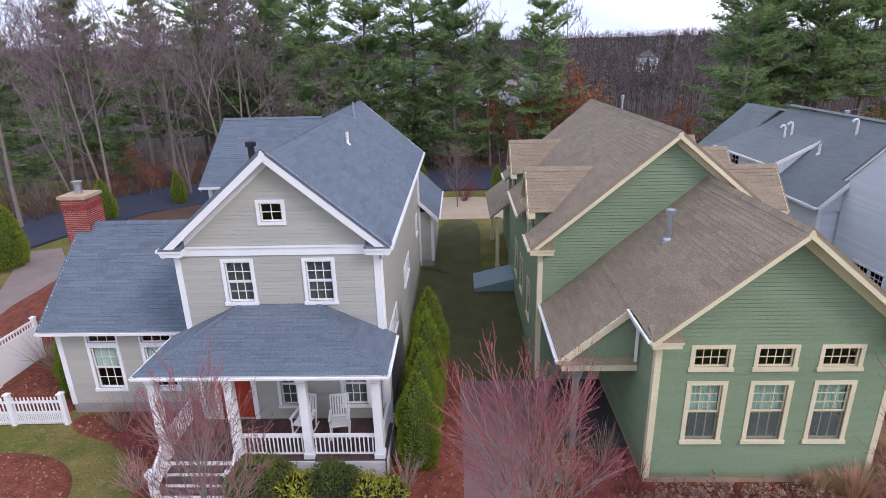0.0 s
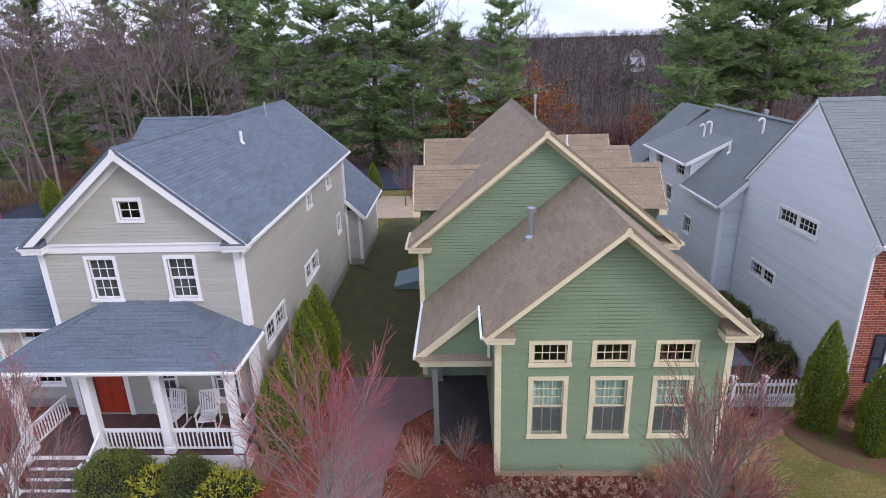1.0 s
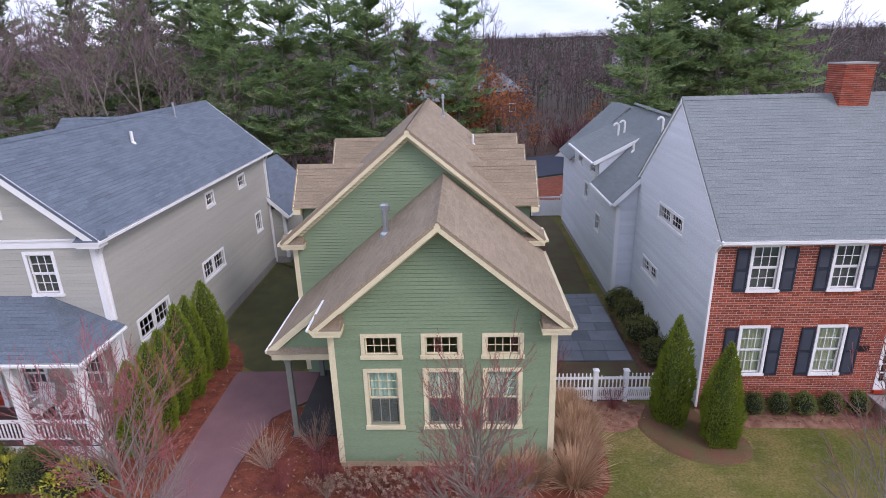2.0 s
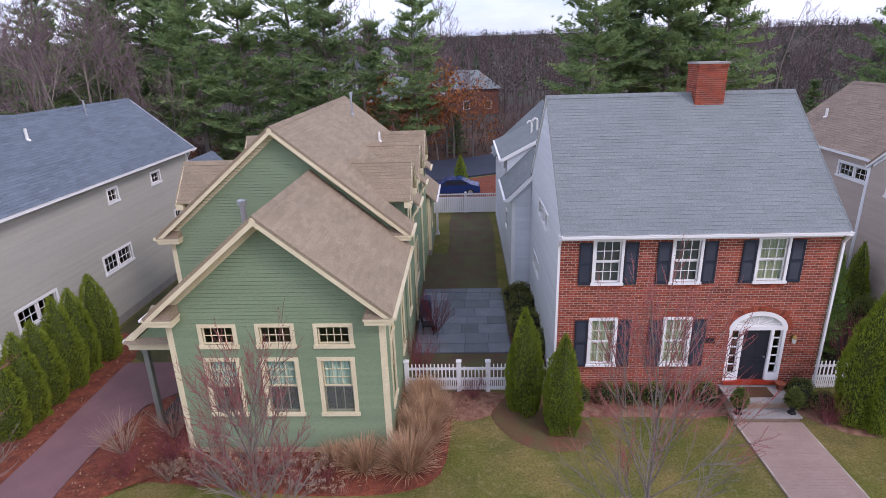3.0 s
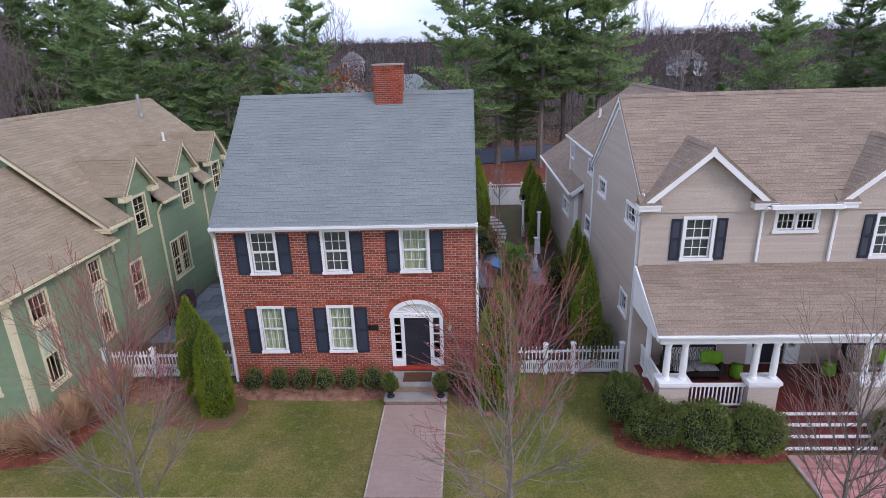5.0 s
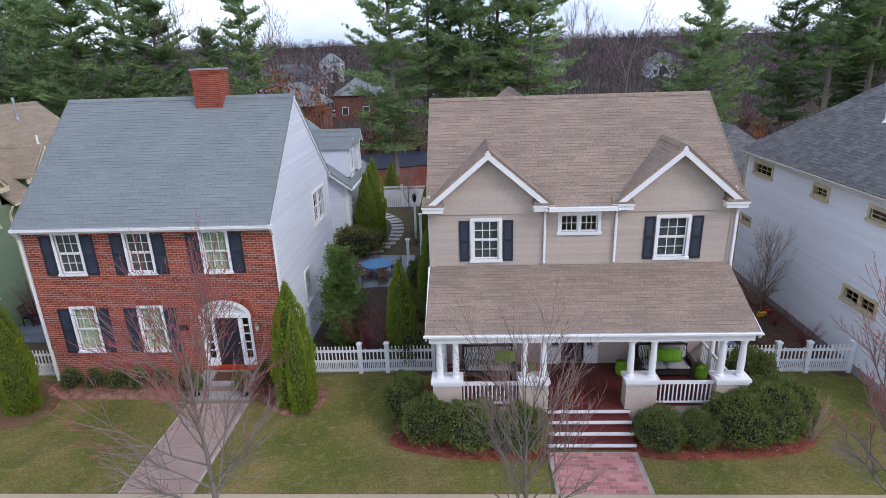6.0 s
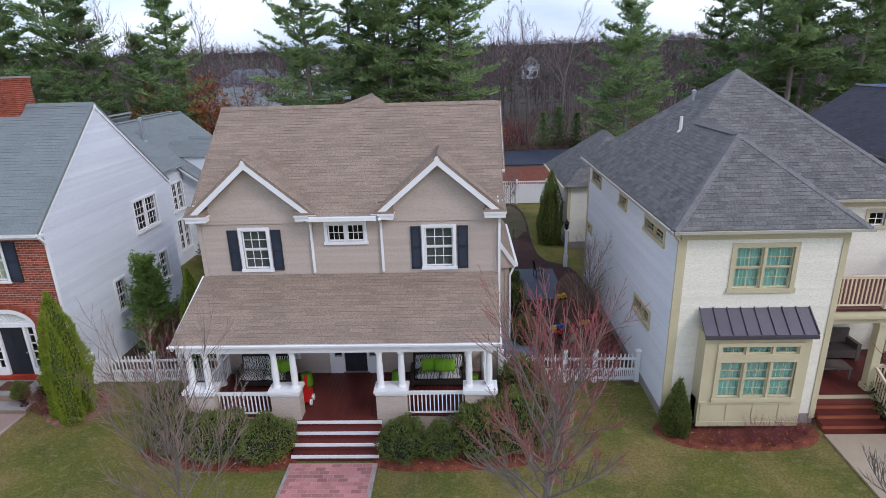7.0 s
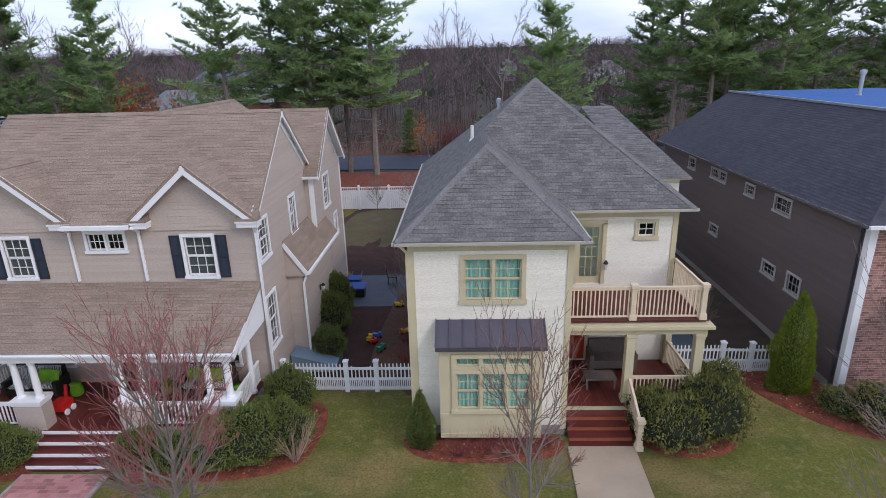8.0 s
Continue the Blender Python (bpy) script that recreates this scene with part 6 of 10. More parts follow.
LAWN = lawn_material()
MULCH = surface("red_brown_mulch", (0.225, 0.066, 0.034), (0.12, 0.036, 0.021), 0.3, 0.95, 1.0, 22, distance=0.05, amount=0.9, speck=0.45)
LEAFBED = surface("dry_leaf_mulch", (0.3, 0.17, 0.11), (0.16, 0.07, 0.045), 0.25, 0.95, 1.0, 28, distance=0.05, amount=0.9)
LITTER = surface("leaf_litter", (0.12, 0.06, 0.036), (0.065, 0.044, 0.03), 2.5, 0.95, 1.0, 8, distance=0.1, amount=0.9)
FARWOOD = surface("far_wood_floor", (0.055, 0.04, 0.033), (0.04, 0.04, 0.025), 14.0, 0.95, 0.6, 2, distance=0.5, amount=0.9)
# lawn darkened in its colour for the shade between two houses
SHADELAWN = surface("shaded_side_lawn", (0.095, 0.093, 0.034), (0.06, 0.058, 0.024), 0.9, 0.95, 0.8, 40, distance=0.04, speck=0.35)
SOIL = surface("dark_brown_soil", (0.07, 0.048, 0.036), (0.045, 0.038, 0.026), 0.7, 0.95, 0.9, 30, distance=0.04, speck=0.35, amount=0.9)
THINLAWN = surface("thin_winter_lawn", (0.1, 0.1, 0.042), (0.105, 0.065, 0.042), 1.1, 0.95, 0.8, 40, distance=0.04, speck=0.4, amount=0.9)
REDSOIL = surface("dark_reddish_mulch", (0.062, 0.029, 0.023), (0.037, 0.022, 0.018), 0.6, 0.95, 0.9, 28, distance=0.04, speck=0.4, amount=0.9)
RUSTLAWN = surface("rusty_thin_lawn", (0.15, 0.068, 0.04), (0.115, 0.095, 0.038), 0.55, 0.95, 0.9, 30, distance=0.04, speck=0.45, amount=0.95)
# blue in the asphalt's colour stands in for reflected sky
ASPHALT = surface("asphalt", (0.034, 0.041, 0.066), (0.024, 0.029, 0.046), 1.5, 0.75, 0.4, 70)
PAVER = surface("mauve_paver", (0.2, 0.112, 0.112), (0.155, 0.086, 0.087), 0.9, 0.85, 0.4, 60, each=0.1)
DRIVE = surface("worn_tan_drive", (0.24, 0.19, 0.165), (0.19, 0.15, 0.13), 1.2, 0.9, 0.3, 60)
CONCRETE = surface("tan_concrete", (0.42, 0.335, 0.235), (0.33, 0.26, 0.18), 1.2, 0.9, 0.3, 60)
EDGING = surface("pale_edging_stone", (0.34, 0.31, 0.28), (0.26, 0.235, 0.21), 0.4, 0.9, 0.4, 60, each=0.15)
CLAYBRICK = surface("pink_clay_paver", (0.44, 0.2, 0.18), (0.33, 0.135, 0.125), 0.7, 0.85, 0.4, 60, each=0.3)


def ground_height(x, y):
    if y < 70:
        return 0.0
    k = min(1.0, (y - 70) / 120)
    return k * (0.036 * (y - 70) + 9 * noise.noise(V((x * 0.004 + 3.1, y * 0.003, 0)))* min(1, (y - 70) / 300)) if y < 760 else k * 25


g = Build()
xs = [-1200, -600, -300, -180, -120] + list(range(-80, 131, 10)) + [170, 230, 340, 640, 1300]
ys = [-200, -60] + list(range(-20, 121, 10)) + [140, 170, 210, 260, 320, 400, 500, 620, 760, 1500, 3500]
g.add([(x, y, ground_height(x, y)) for y in ys for x in xs], [(j * len(xs) + i, j * len(xs) + i + 1, (j + 1) * len(xs) + i + 1, (j + 1) * len(xs) + i) for j in range(len(ys) - 1) for i in range(len(xs) - 1)])
solo("ground", g, LAWN, "patchy winter lawn running back to wooded hills", "ground", kind="structure", smooth=True)
g = Build()
yw = [58, 60, 65, 70, 80, 90, 100, 110, 120, 140, 170, 210, 260, 320, 400, 500, 620, 760, 1500, 3500]
g.add([(x, y, ground_height(x, y) + 0.05 + 0.0006 * (y - 58)) for y in yw for x in xs], [(j * len(xs) + i, j * len(xs) + i + 1, (j + 1) * len(xs) + i + 1, (j + 1) * len(xs) + i) for j in range(len(yw) - 1) for i in range(len(xs) - 1)])
solo("wood_floor", g, FARWOOD, "brown leaf-littered floor of the bare woods", "ground", kind="structure", smooth=True)


BEDS = []


def sheet(name, pts, z, mat, label, category, lift=0.0):
    """A low bed with an uneven rim: the outline pts, drawn smooth, with its middle raised by lift."""
    if mat in (MULCH, LEAFBED) and max(p[1] for p in pts) < 27:
        BEDS.append((pts, z + lift * 0.6))
    n = len(pts)
    rim = []
    for i in range(n):
        a, b, c, d = (V((*pts[(i + k) % n], 0)) for k in (-1, 0, 1, 2))
        for k in range(4):
            t = k / 4
            p = 0.5 * (2 * b + (c - a) * t + (2 * a - 5 * b + 4 * c - d) * t * t + (3 * b - a - 3 * c + d) * t ** 3)
            rim.append(p)
    mid = sum(rim, V((0, 0, 0))) / len(rim)
    b = Build()
    rings = [(1.0, 0.0), (0.97, z), (0.8, z + lift * 0.7), (0.45, z + lift), (0.0, z + lift)]
    m = len(rim)
    verts = []
    for s, hgt in rings[:-1]:
        for p in rim:
            q = mid.lerp(p, s)
            verts.append((q.x, q.y, hgt + (0.02 * noise.noise(V((q.x * 2, q.y * 2, 0))) if hgt > 0 else 0)))
    verts.append((mid.x, mid.y, z + lift))
    faces = [(j * m + i, j * m + (i + 1) % m, (j + 1) * m + (i + 1) % m, (j + 1) * m + i) for j in range(3) for i in range(m)] + [(3 * m + i, 3 * m + (i + 1) % m, 4 * m) for i in range(m)]
    b.add(verts, faces)
    return solo(name, b, mat, label, category, kind="structure", smooth=True)


def flat(name, pts, z, mat, label, category, deep=0.12):
    b = Build()
    b.prism([(x, y, z - deep) for x, y in pts], (0, 0, deep))
    return solo(name, b, mat, label, category, kind="structure")


sheet("mulch_bed", [(-14.0, 15.9), (-13.5, 15.0), (-11.5, 14.2), (-10.4, 12.6), (-9.4, 11.6), (-9.3, 13.2), (-9.4, 15.9), (-12, 16.2)], 0.05, MULCH, "red-brown mulch bed under the wing of the grey house", "flower bed", 0.05)
sheet("mulch_bed", [(-15.6, 13.9), (-13.4, 13.7), (-12.0, 12.4), (-11.8, 10.2), (-14, 9.6), (-16.5, 10.6), (-16.6, 12.6)], 0.05, MULCH, "round red-brown mulch bed in the lawn", "flower bed", 0.12)
sheet("mulch_bed", [(-6.9, 12.7), (-6.9, 11.2), (-4, 10.8), (-1.3, 10.6), (-0.35, 11.2), (-0.3, 15), (-0.42, 18.6), (-1.6, 20.6), (-2.6, 20), (-2.62, 15), (-2.6, 12.7)], 0.05, MULCH, "red-brown mulch bed wrapping the porch corner", "flower bed", 0.05)
sheet("mulch_bed", [(1.6, 10.6), (1.55, 12.6), (1.85, 14.9), (2.8, 15.7), (4.7, 13.9), (4.8, 12.45), (11.1, 12.45), (11.2, 15.6), (12.6, 15.6), (12.8, 13.4), (12.2, 11.2), (9, 10.75), (4, 11.3), (3.0, 10.7)], 0.05, MULCH, "red-brown mulch bed in front of the green house", "flower bed", 0.06)
sheet("mulch_bed", [(16.4, 15.45), (16.4, 14.5), (19, 14.35), (21.9, 14.4), (22.0, 15.45)], 0.05, LEAFBED, "bed of dry leaves under the brick house's windows", "flower bed", 0.05)
sheet("mulch_bed", [(24.2, 15.4), (24.35, 14.5), (25.2, 13.55), (26.2, 13.3), (26.75, 13.9), (26.6, 15.0), (25.6, 15.5)], 0.04, LEAFBED, "red-brown mulch bed round an evergreen", "flower bed", 0.05)
sheet("mulch_bed", [(14.4, 15.6), (14.2, 14.3), (14.9, 13.1), (16.0, 12.6), (17.1, 12.9), (17.3, 13.9), (16.4, 15.4)], 0.045, RUSTLAWN, "rusty thin grass and mulch round two evergreens by the fence", "flower bed", 0.03)
sheet("mulch_bed", [(29.4, 12.6), (29.5, 11.7), (31.5, 11.15), (34.0, 11.2), (34.05, 12.5), (31, 13.2), (30.6, 15), (29.6, 15)], 0.05, MULCH, "red-brown mulch bed along the porch of the tan house", "flower bed", 0.06)
sheet("mulch_bed", [(36.8, 12.5), (36.75, 11.25), (39, 11.1), (41.3, 11.4), (42.35, 12.3), (42.35, 14.8), (40.4, 15.2), (40.3, 12.8)], 0.05, MULCH, "red-brown mulch bed along the porch of the tan house", "flower bed", 0.06)
sheet("mulch_bed", [(45.3, 13.2), (45.45, 12.4), (46.4, 12.0), (48.6, 11.95), (49.8, 12.3), (50.0, 13.1), (47.5, 13.2)], 0.05, MULCH, "dark mulch bed under the bay window", "flower bed", 0.06)
sheet("mulch_bed", [(52.5, 13.6), (52.7, 12.5), (54.0, 12.15), (55.3, 12.7), (55.8, 14.4), (55, 15.6), (54.6, 14)], 0.05, MULCH, "mulch bed with rhododendrons beside the steps", "flower bed", 0.06)
sheet("mulch_bed", [(57.2, 17.0), (57.3, 15.4), (58.8, 13.4), (60.6, 12.8), (61.0, 13.6), (59.7, 15.2), (59.6, 17.0)], 0.05, MULCH, "mulch bed at the corner of the dark house", "flower bed", 0.05)
sheet("mulch_bed", [(-18.2, 20.6), (-18.1, 16.4), (-16, 15.9), (-14.4, 16.4), (-14.4, 20.8), (-16, 21.4)], 0.05, MULCH, "mulch bed behind the white fence", "flower bed", 0.05)
# three side-yard beds take the darker litter colour in place of shade
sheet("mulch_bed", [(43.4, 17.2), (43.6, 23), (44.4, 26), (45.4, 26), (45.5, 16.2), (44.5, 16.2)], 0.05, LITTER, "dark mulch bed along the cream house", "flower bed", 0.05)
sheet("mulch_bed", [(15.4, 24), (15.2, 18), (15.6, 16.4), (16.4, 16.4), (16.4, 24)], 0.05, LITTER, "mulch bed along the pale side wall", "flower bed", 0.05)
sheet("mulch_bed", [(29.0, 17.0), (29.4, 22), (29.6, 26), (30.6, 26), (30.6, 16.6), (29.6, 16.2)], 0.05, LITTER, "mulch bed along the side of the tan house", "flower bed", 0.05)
sheet("mulch_bed", [(12.5, 15.75), (14.7, 15.75), (14.6, 14.9), (13.6, 14.2), (12.7, 14.4)], 0.04, LEAFBED, "dry leaves and bare soil before the picket gate", "flower bed", 0.03)
# walks and drives
flat("path", [(-0.35, 9.7), (1.6, 9.7), (1.55, 12.5), (1.9, 15.0), (2.9, 16.0), (2.9, 18.0), (-0.45, 18.0), (-0.35, 13.0)], 0.06, PAVER, "mauve paved path beside the green house", "path")
flat("path", [(50.05, 9.7), (52.1, 9.7), (52.2, 12.62), (50.2, 12.62)], 0.06, CONCRETE, "tan concrete path to the cream house", "path")
flat("pavement", [(-90, 8.5), (130, 8.5), (130, 9.68), (-90, 9.68)], 0.05, CONCRETE, "pale concrete pavement along the street", "pavement")
LANE = [(-36, 30), (-33.5, 39), (-29.5, 47), (-21, 53), (-6, 54.5), (9, 55), (20, 60.5), (32, 64.5), (46, 64), (70, 67), (120, 76)]


def lane_y(x):
    for (x0, y0), (x1, y1) in zip(LANE, LANE[1:]):
        if x0 <= x <= x1:
            return y0 + (y1 - y0) * (x - x0) / (x1 - x0)
    return 30 if x < -36 else 76


b = Build()
for i, (x, y) in enumerate(LANE):
    (xa, ya), (xb, yb) = LANE[max(0, i - 1)], LANE[min(len(LANE) - 1, i + 1)]
    s = V((-(yb - ya), xb - xa, 0)).normalized() * 4.8
    b.v += [(x - s.x, y - s.y, 0.16), (x + s.x, y + s.y, 0.16), (x - s.x, y - s.y, -0.1), (x + s.x, y + s.y, -0.1)]
    if i:
        k = 4 * i
        b.f += [(k - 4, k, k + 1, k - 3), (k - 2, k + 2, k, k - 4), (k - 3, k + 1, k + 3, k - 1)]
        b.m += [0, 0, 0]
solo("road", b, ASPHALT, "dark asphalt lane curving behind the houses", "road", kind="structure")
flat("driveway", [(-5.5, 40.5), (3.2, 40.5), (3.2, 47.4), (-5.5, 47.4)], 0.05, CONCRETE, "tan concrete drive behind the houses", "driveway")
flat("driveway", [(-19.6, 18.5), (-24.0, 30.5), (-27.5, 35.0), (-29.5, 34.2), (-25.2, 26.0), (-22.6, 18.5)], 0.05, DRIVE, "tan drive beside the grey house", "driveway")
sheet("leaf_bank", [(-60, 62), (-30, 59.6), (0, 59.6), (10, 60), (22, 66), (40, 69.5), (70, 72.5), (110, 80), (110, 92), (60, 88), (0, 80), (-60, 80)], 0.12, LITTER, "bank of fallen orange-brown leaves at the woods' edge", "leaf litter", 0.3)
sheet("leaf_bank", [(-27, 44.5), (-26, 40), (-20, 39), (-10, 42), (-6.5, 43), (-6, 49), (-16, 49), (-23, 47)], 0.06, LITTER, "fallen leaves along the lane", "leaf litter", 0.06)
sheet("leaf_bank", [(3.5, 49.5), (4, 44), (10, 42), (20, 43), (36, 44), (60, 48), (60, 60), (44, 58.5), (30, 59), (20, 55), (10, 49.8)], 0.06, MULCH, "mulched bank along the lane", "flower bed", 0.06)
side_patio = flat("patio", [(11.2, 18.6), (15.2, 18.6), (15.2, 25.2), (11.2, 25.2)], 0.045, BLUESTONE, "bluestone patio between two houses", "patio")
flat("patio", [(40.9, 23.2), (44.2, 23.2), (44.2, 27.4), (40.9, 27.4)], 0.045, BLUESTONE, "bluestone patio behind the white fence", "patio")
flat("path", [(55.2, 17.2), (56.6, 17.2), (56.6, 30), (55.2, 30)], 0.05, BLUESTONE, "grey stone path between two houses", "path")
flat("patio", [(25.6, 24.2), (29.1, 24.5), (28.7, 29.2), (24.7, 29.3)], 0.05, surface("pale_bluestone", (0.27, 0.28, 0.3), (0.2, 0.21, 0.23), 0.8, 0.8, 0.3), "pale bluestone patio behind the brick house", "patio")
sheet("leaf_bank", [(-24, 30), (-23.5, 24), (-20, 20.5), (-18.8, 22), (-19, 30), (-21, 37), (-25, 38)], 0.05, MULCH, "red-brown mulch bank beside the drive", "flower bed", 0.08)
sheet("leaf_bank", [(-34, 30), (-28, 24), (-24.5, 18), (-30, 16), (-38, 22), (-38, 29)], 0.05, LITTER, "fallen leaves across the drive", "leaf litter", 0.08)
sheet("side_lawn", [(-2.5, 20.5), (-0.6, 18.6), (2.2, 18.3), (2.3, 30), (0.9, 30.5), (0.8, 39.5), (-1.7, 39.8), (-1.9, 30.4), (-2.6, 30)], 0.02, SHADELAWN, "damp dark green lawn between two houses", "lawn", 0.01)
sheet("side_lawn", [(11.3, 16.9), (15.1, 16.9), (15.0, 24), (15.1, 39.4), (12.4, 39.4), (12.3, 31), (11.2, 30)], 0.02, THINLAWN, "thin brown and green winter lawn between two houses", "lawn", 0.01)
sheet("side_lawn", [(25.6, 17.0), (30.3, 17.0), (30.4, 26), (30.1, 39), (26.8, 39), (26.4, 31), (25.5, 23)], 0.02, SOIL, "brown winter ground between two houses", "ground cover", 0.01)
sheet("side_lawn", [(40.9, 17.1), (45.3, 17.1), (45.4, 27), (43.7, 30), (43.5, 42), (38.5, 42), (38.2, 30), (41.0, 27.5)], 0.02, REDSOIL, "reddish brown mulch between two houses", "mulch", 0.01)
sheet("side_lawn", [(38.9, 32.6), (43.2, 32.8), (43.3, 41.4), (38.8, 41.3)], 0.03, THINLAWN, "thin brown and green lawn behind the tan house", "lawn", 0.01)
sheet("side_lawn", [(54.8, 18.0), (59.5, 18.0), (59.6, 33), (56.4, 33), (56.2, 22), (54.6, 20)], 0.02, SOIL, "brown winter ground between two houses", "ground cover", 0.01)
sheet("side_lawn", [(25.3, 29.6), (29.6, 29.6), (29.8, 40.4), (24.9, 40.4)], 0.03, THINLAWN, "thin brown and green lawn behind the brick house", "lawn", 0.01)


# ---- plants ----
BARK = surface("grey_bark", (0.21, 0.178, 0.15), (0.13, 0.11, 0.092), 0.3, 0.9, 0.6, 40, each=0.15)
PALEBARK = surface("pale_grey_bark", (0.26, 0.215, 0.185), (0.18, 0.148, 0.128), 0.3, 0.9, 0.5, 40, each=0.15)
TWIG = surface("grey_brown_twig", (0.25, 0.195, 0.185), (0.18, 0.135, 0.135), 0.4, 0.9, 0.2, 30, each=0.2)
PINKTWIG = surface("pink_brown_twig", (0.31, 0.155, 0.155), (0.23, 0.11, 0.115), 0.4, 0.9, 0.2, 30, each=0.15)
REDTWIG = surface("red_twig", (0.2, 0.055, 0.06), (0.13, 0.04, 0.045), 0.4, 0.9, 0.2, 30, each=0.15)
BUD = surface("red_bud", (0.3, 0.085, 0.085), (0.21, 0.055, 0.06), 0.3, 0.7, 0.1, 30, island=0.3)
STRAW = surface("straw_blade", (0.55, 0.37, 0.22), (0.37, 0.22, 0.13), 0.3, 0.9, 0.1, 20, island=0.35, thin=0.25)
DRYHEAD = surface("dry_flower_head", (0.38, 0.26, 0.18), (0.25, 0.15, 0.1), 0.2, 0.9, 0.3, 40, island=0.3)
REDBROWN = surface("red_brown_stem", (0.26, 0.14, 0.11), (0.19, 0.09, 0.075), 0.3, 0.9, 0.2, 30, each=0.2)
OAKLEAF = surface("rust_leaf", (0.38, 0.15, 0.05), (0.24, 0.09, 0.035), 0.8, 0.8, 0.1, 20, island=0.45, thin=0.4)
PINE = surface("pine_needle", (0.265, 0.35, 0.13), (0.145, 0.24, 0.13), 1.1, 0.9, 0.1, 12, island=0.3, each=0.18, speck=0.3, gloss=0.05, thin=0.5)
THUJA = surface("arborvitae_leaf", (0.24, 0.3, 0.026), (0.155, 0.22, 0.024), 0.5, 0.8, 0.1, 20, island=0.3, each=0.12, thin=0.3)
BOXLEAF = surface("boxwood_leaf", (0.15, 0.18, 0.042), (0.1, 0.13, 0.032), 0.4, 0.7, 0.1, 20, island=0.3, each=0.15, thin=0.2)
RHODO = surface("rhododendron_leaf", (0.185, 0.185, 0.05), (0.11, 0.125, 0.036), 0.4, 0.5, 0.1, 20, island=0.45, each=0.15, thin=0.2)
YELLOWLEAF = surface("yellow_green_leaf", (0.38, 0.36, 0.035), (0.2, 0.235, 0.03), 0.4, 0.55, 0.1, 20, island=0.4)
# near-black core colour that paints the shade inside the rounded shrubs
COREDARK = surface("shrub_inner_shade", (0.022, 0.028, 0.014), (0.016, 0.018, 0.011), 0.3, 0.95, 0.1)


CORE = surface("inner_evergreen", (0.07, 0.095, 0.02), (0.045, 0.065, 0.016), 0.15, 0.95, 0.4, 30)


def stick(b, p0, p1, r0, r1, n=3, mi=0):
    """A tapered stem without end caps."""
    d = p1 - p0
    s = d.cross(V((0.3, 0.2, 0.9)))
    if s.length < 1e-5:
        s = V((1, 0, 0))
    s.normalize()
    t = d.cross(s).normalized()
    k = [p + (s * math.cos(2 * math.pi * i / n) + t * math.sin(2 * math.pi * i / n)) * r for p, r in ((p0, r0), (p1, r1)) for i in range(n)]
    b.add(k, [(i, (i + 1) % n, n + (i + 1) % n, n + i) for i in range(n)], mi)


def aside(d, angle, rng):
    """The direction d bent by an angle to a random side."""
    s = d.cross(V((rng.uniform(-1, 1), rng.uniform(-1, 1), rng.uniform(-1, 1))))
    s = s.normalized() if s.length > 1e-4 else V((1, 0, 0))
    return (d * math.cos(angle) + s * math.sin(angle)).normalized()


def grow(wood, twigs, p, d, length, r, level, rng, spread, lift, kids, ends=None, droop=0.0, bend=0.12, least=0.006):
    """A limb with its own limbs: three bent lengths, side shoots along the outer part."""
    parts = 3 if level > 0 else 2
    nodes = [p]
    for i in range(parts):
        d = (aside(d, rng.uniform(0, bend * 2), rng) + UP * (lift if level > 0 else lift * 0.5) / parts - UP * droop / parts).normalized()
        q = p + d * length / parts
        r1 = r * (1 - 0.55 * (i + 1) / parts) if level > 0 else r * (1 - 0.8 * (i + 1) / parts)
        if level == 0 and least > 0.01:
            side = d.cross(ball(rng)).normalized() * least * (1.5 - 0.8 * i)
            twigs.add((p - side, p + side, q + side * 0.5, q - side * 0.5), ((0, 1, 2, 3),))
        else:
            stick(twigs if level < 2 else wood, p, q, max(least, r * (1 - 0.55 * i / parts) if level > 0 else r * (1 - 0.8 * i / parts)), max(least * (1 if level else 0.5), r1), 5 if level > 3 else 4 if level > 2 else 3)
        p = q
        nodes.append((p, d.copy(), r1))
    if level == 0:
        if ends is not None:
            ends.append((p, d))
        return
    n = kids[level - 1] if level - 1 < len(kids) else 3
    for k in range(n):
        t = 0.3 + 0.7 * (k + rng.random()) / n
        i = min(parts - 1, int(t * parts))
        base, bd, br = nodes[i + 1] if not isinstance(nodes[i + 1], V) else (nodes[i + 1], d, r)
        start = base - bd * (length / parts) * rng.random() * 0.9
        grow(wood, twigs, start, aside(bd, rng.uniform(*spread), rng), length * rng.uniform(0.42, 0.68) * (1.1 - 0.3 * t), br * rng.uniform(0.5, 0.7), level - 1, rng, spread, lift, kids, ends, droop, bend, least)
    grow(wood, twigs, p, d, length * 0.55, r1 * 0.95, level - 1, rng, spread, lift, kids, ends, droop, bend, least)


def leaf(b, p, d, size, wide, rng, mi=0):
    s = d.cross(V((rng.uniform(-1, 1), rng.uniform(-1, 1), rng.uniform(-0.3, 1))))
    s = (s.normalized() if s.length > 1e-4 else V((1, 0, 0))) * wide / 2
    b.add((p, p + d * size * 0.5 + s, p + d * size, p + d * size * 0.5 - s), ((0, 1, 2, 3),), mi)


def blade(b, p, d, size, wide, rng, mi=0):
    s = d.cross(V((rng.uniform(-1, 1), rng.uniform(-1, 1), rng.uniform(-0.3, 1))))
    s = (s.normalized() if s.length > 1e-4 else V((1, 0, 0))) * wide / 2
    b.add((p - s, p + s, p + d * size), ((0, 1, 2),), mi)


def ball(rng):
    while True:
        v = V((rng.uniform(-1, 1), rng.uniform(-1, 1), rng.uniform(-1, 1)))
        if 0.05 < v.length < 1:
            return v.normalized()


PLANTS = {}


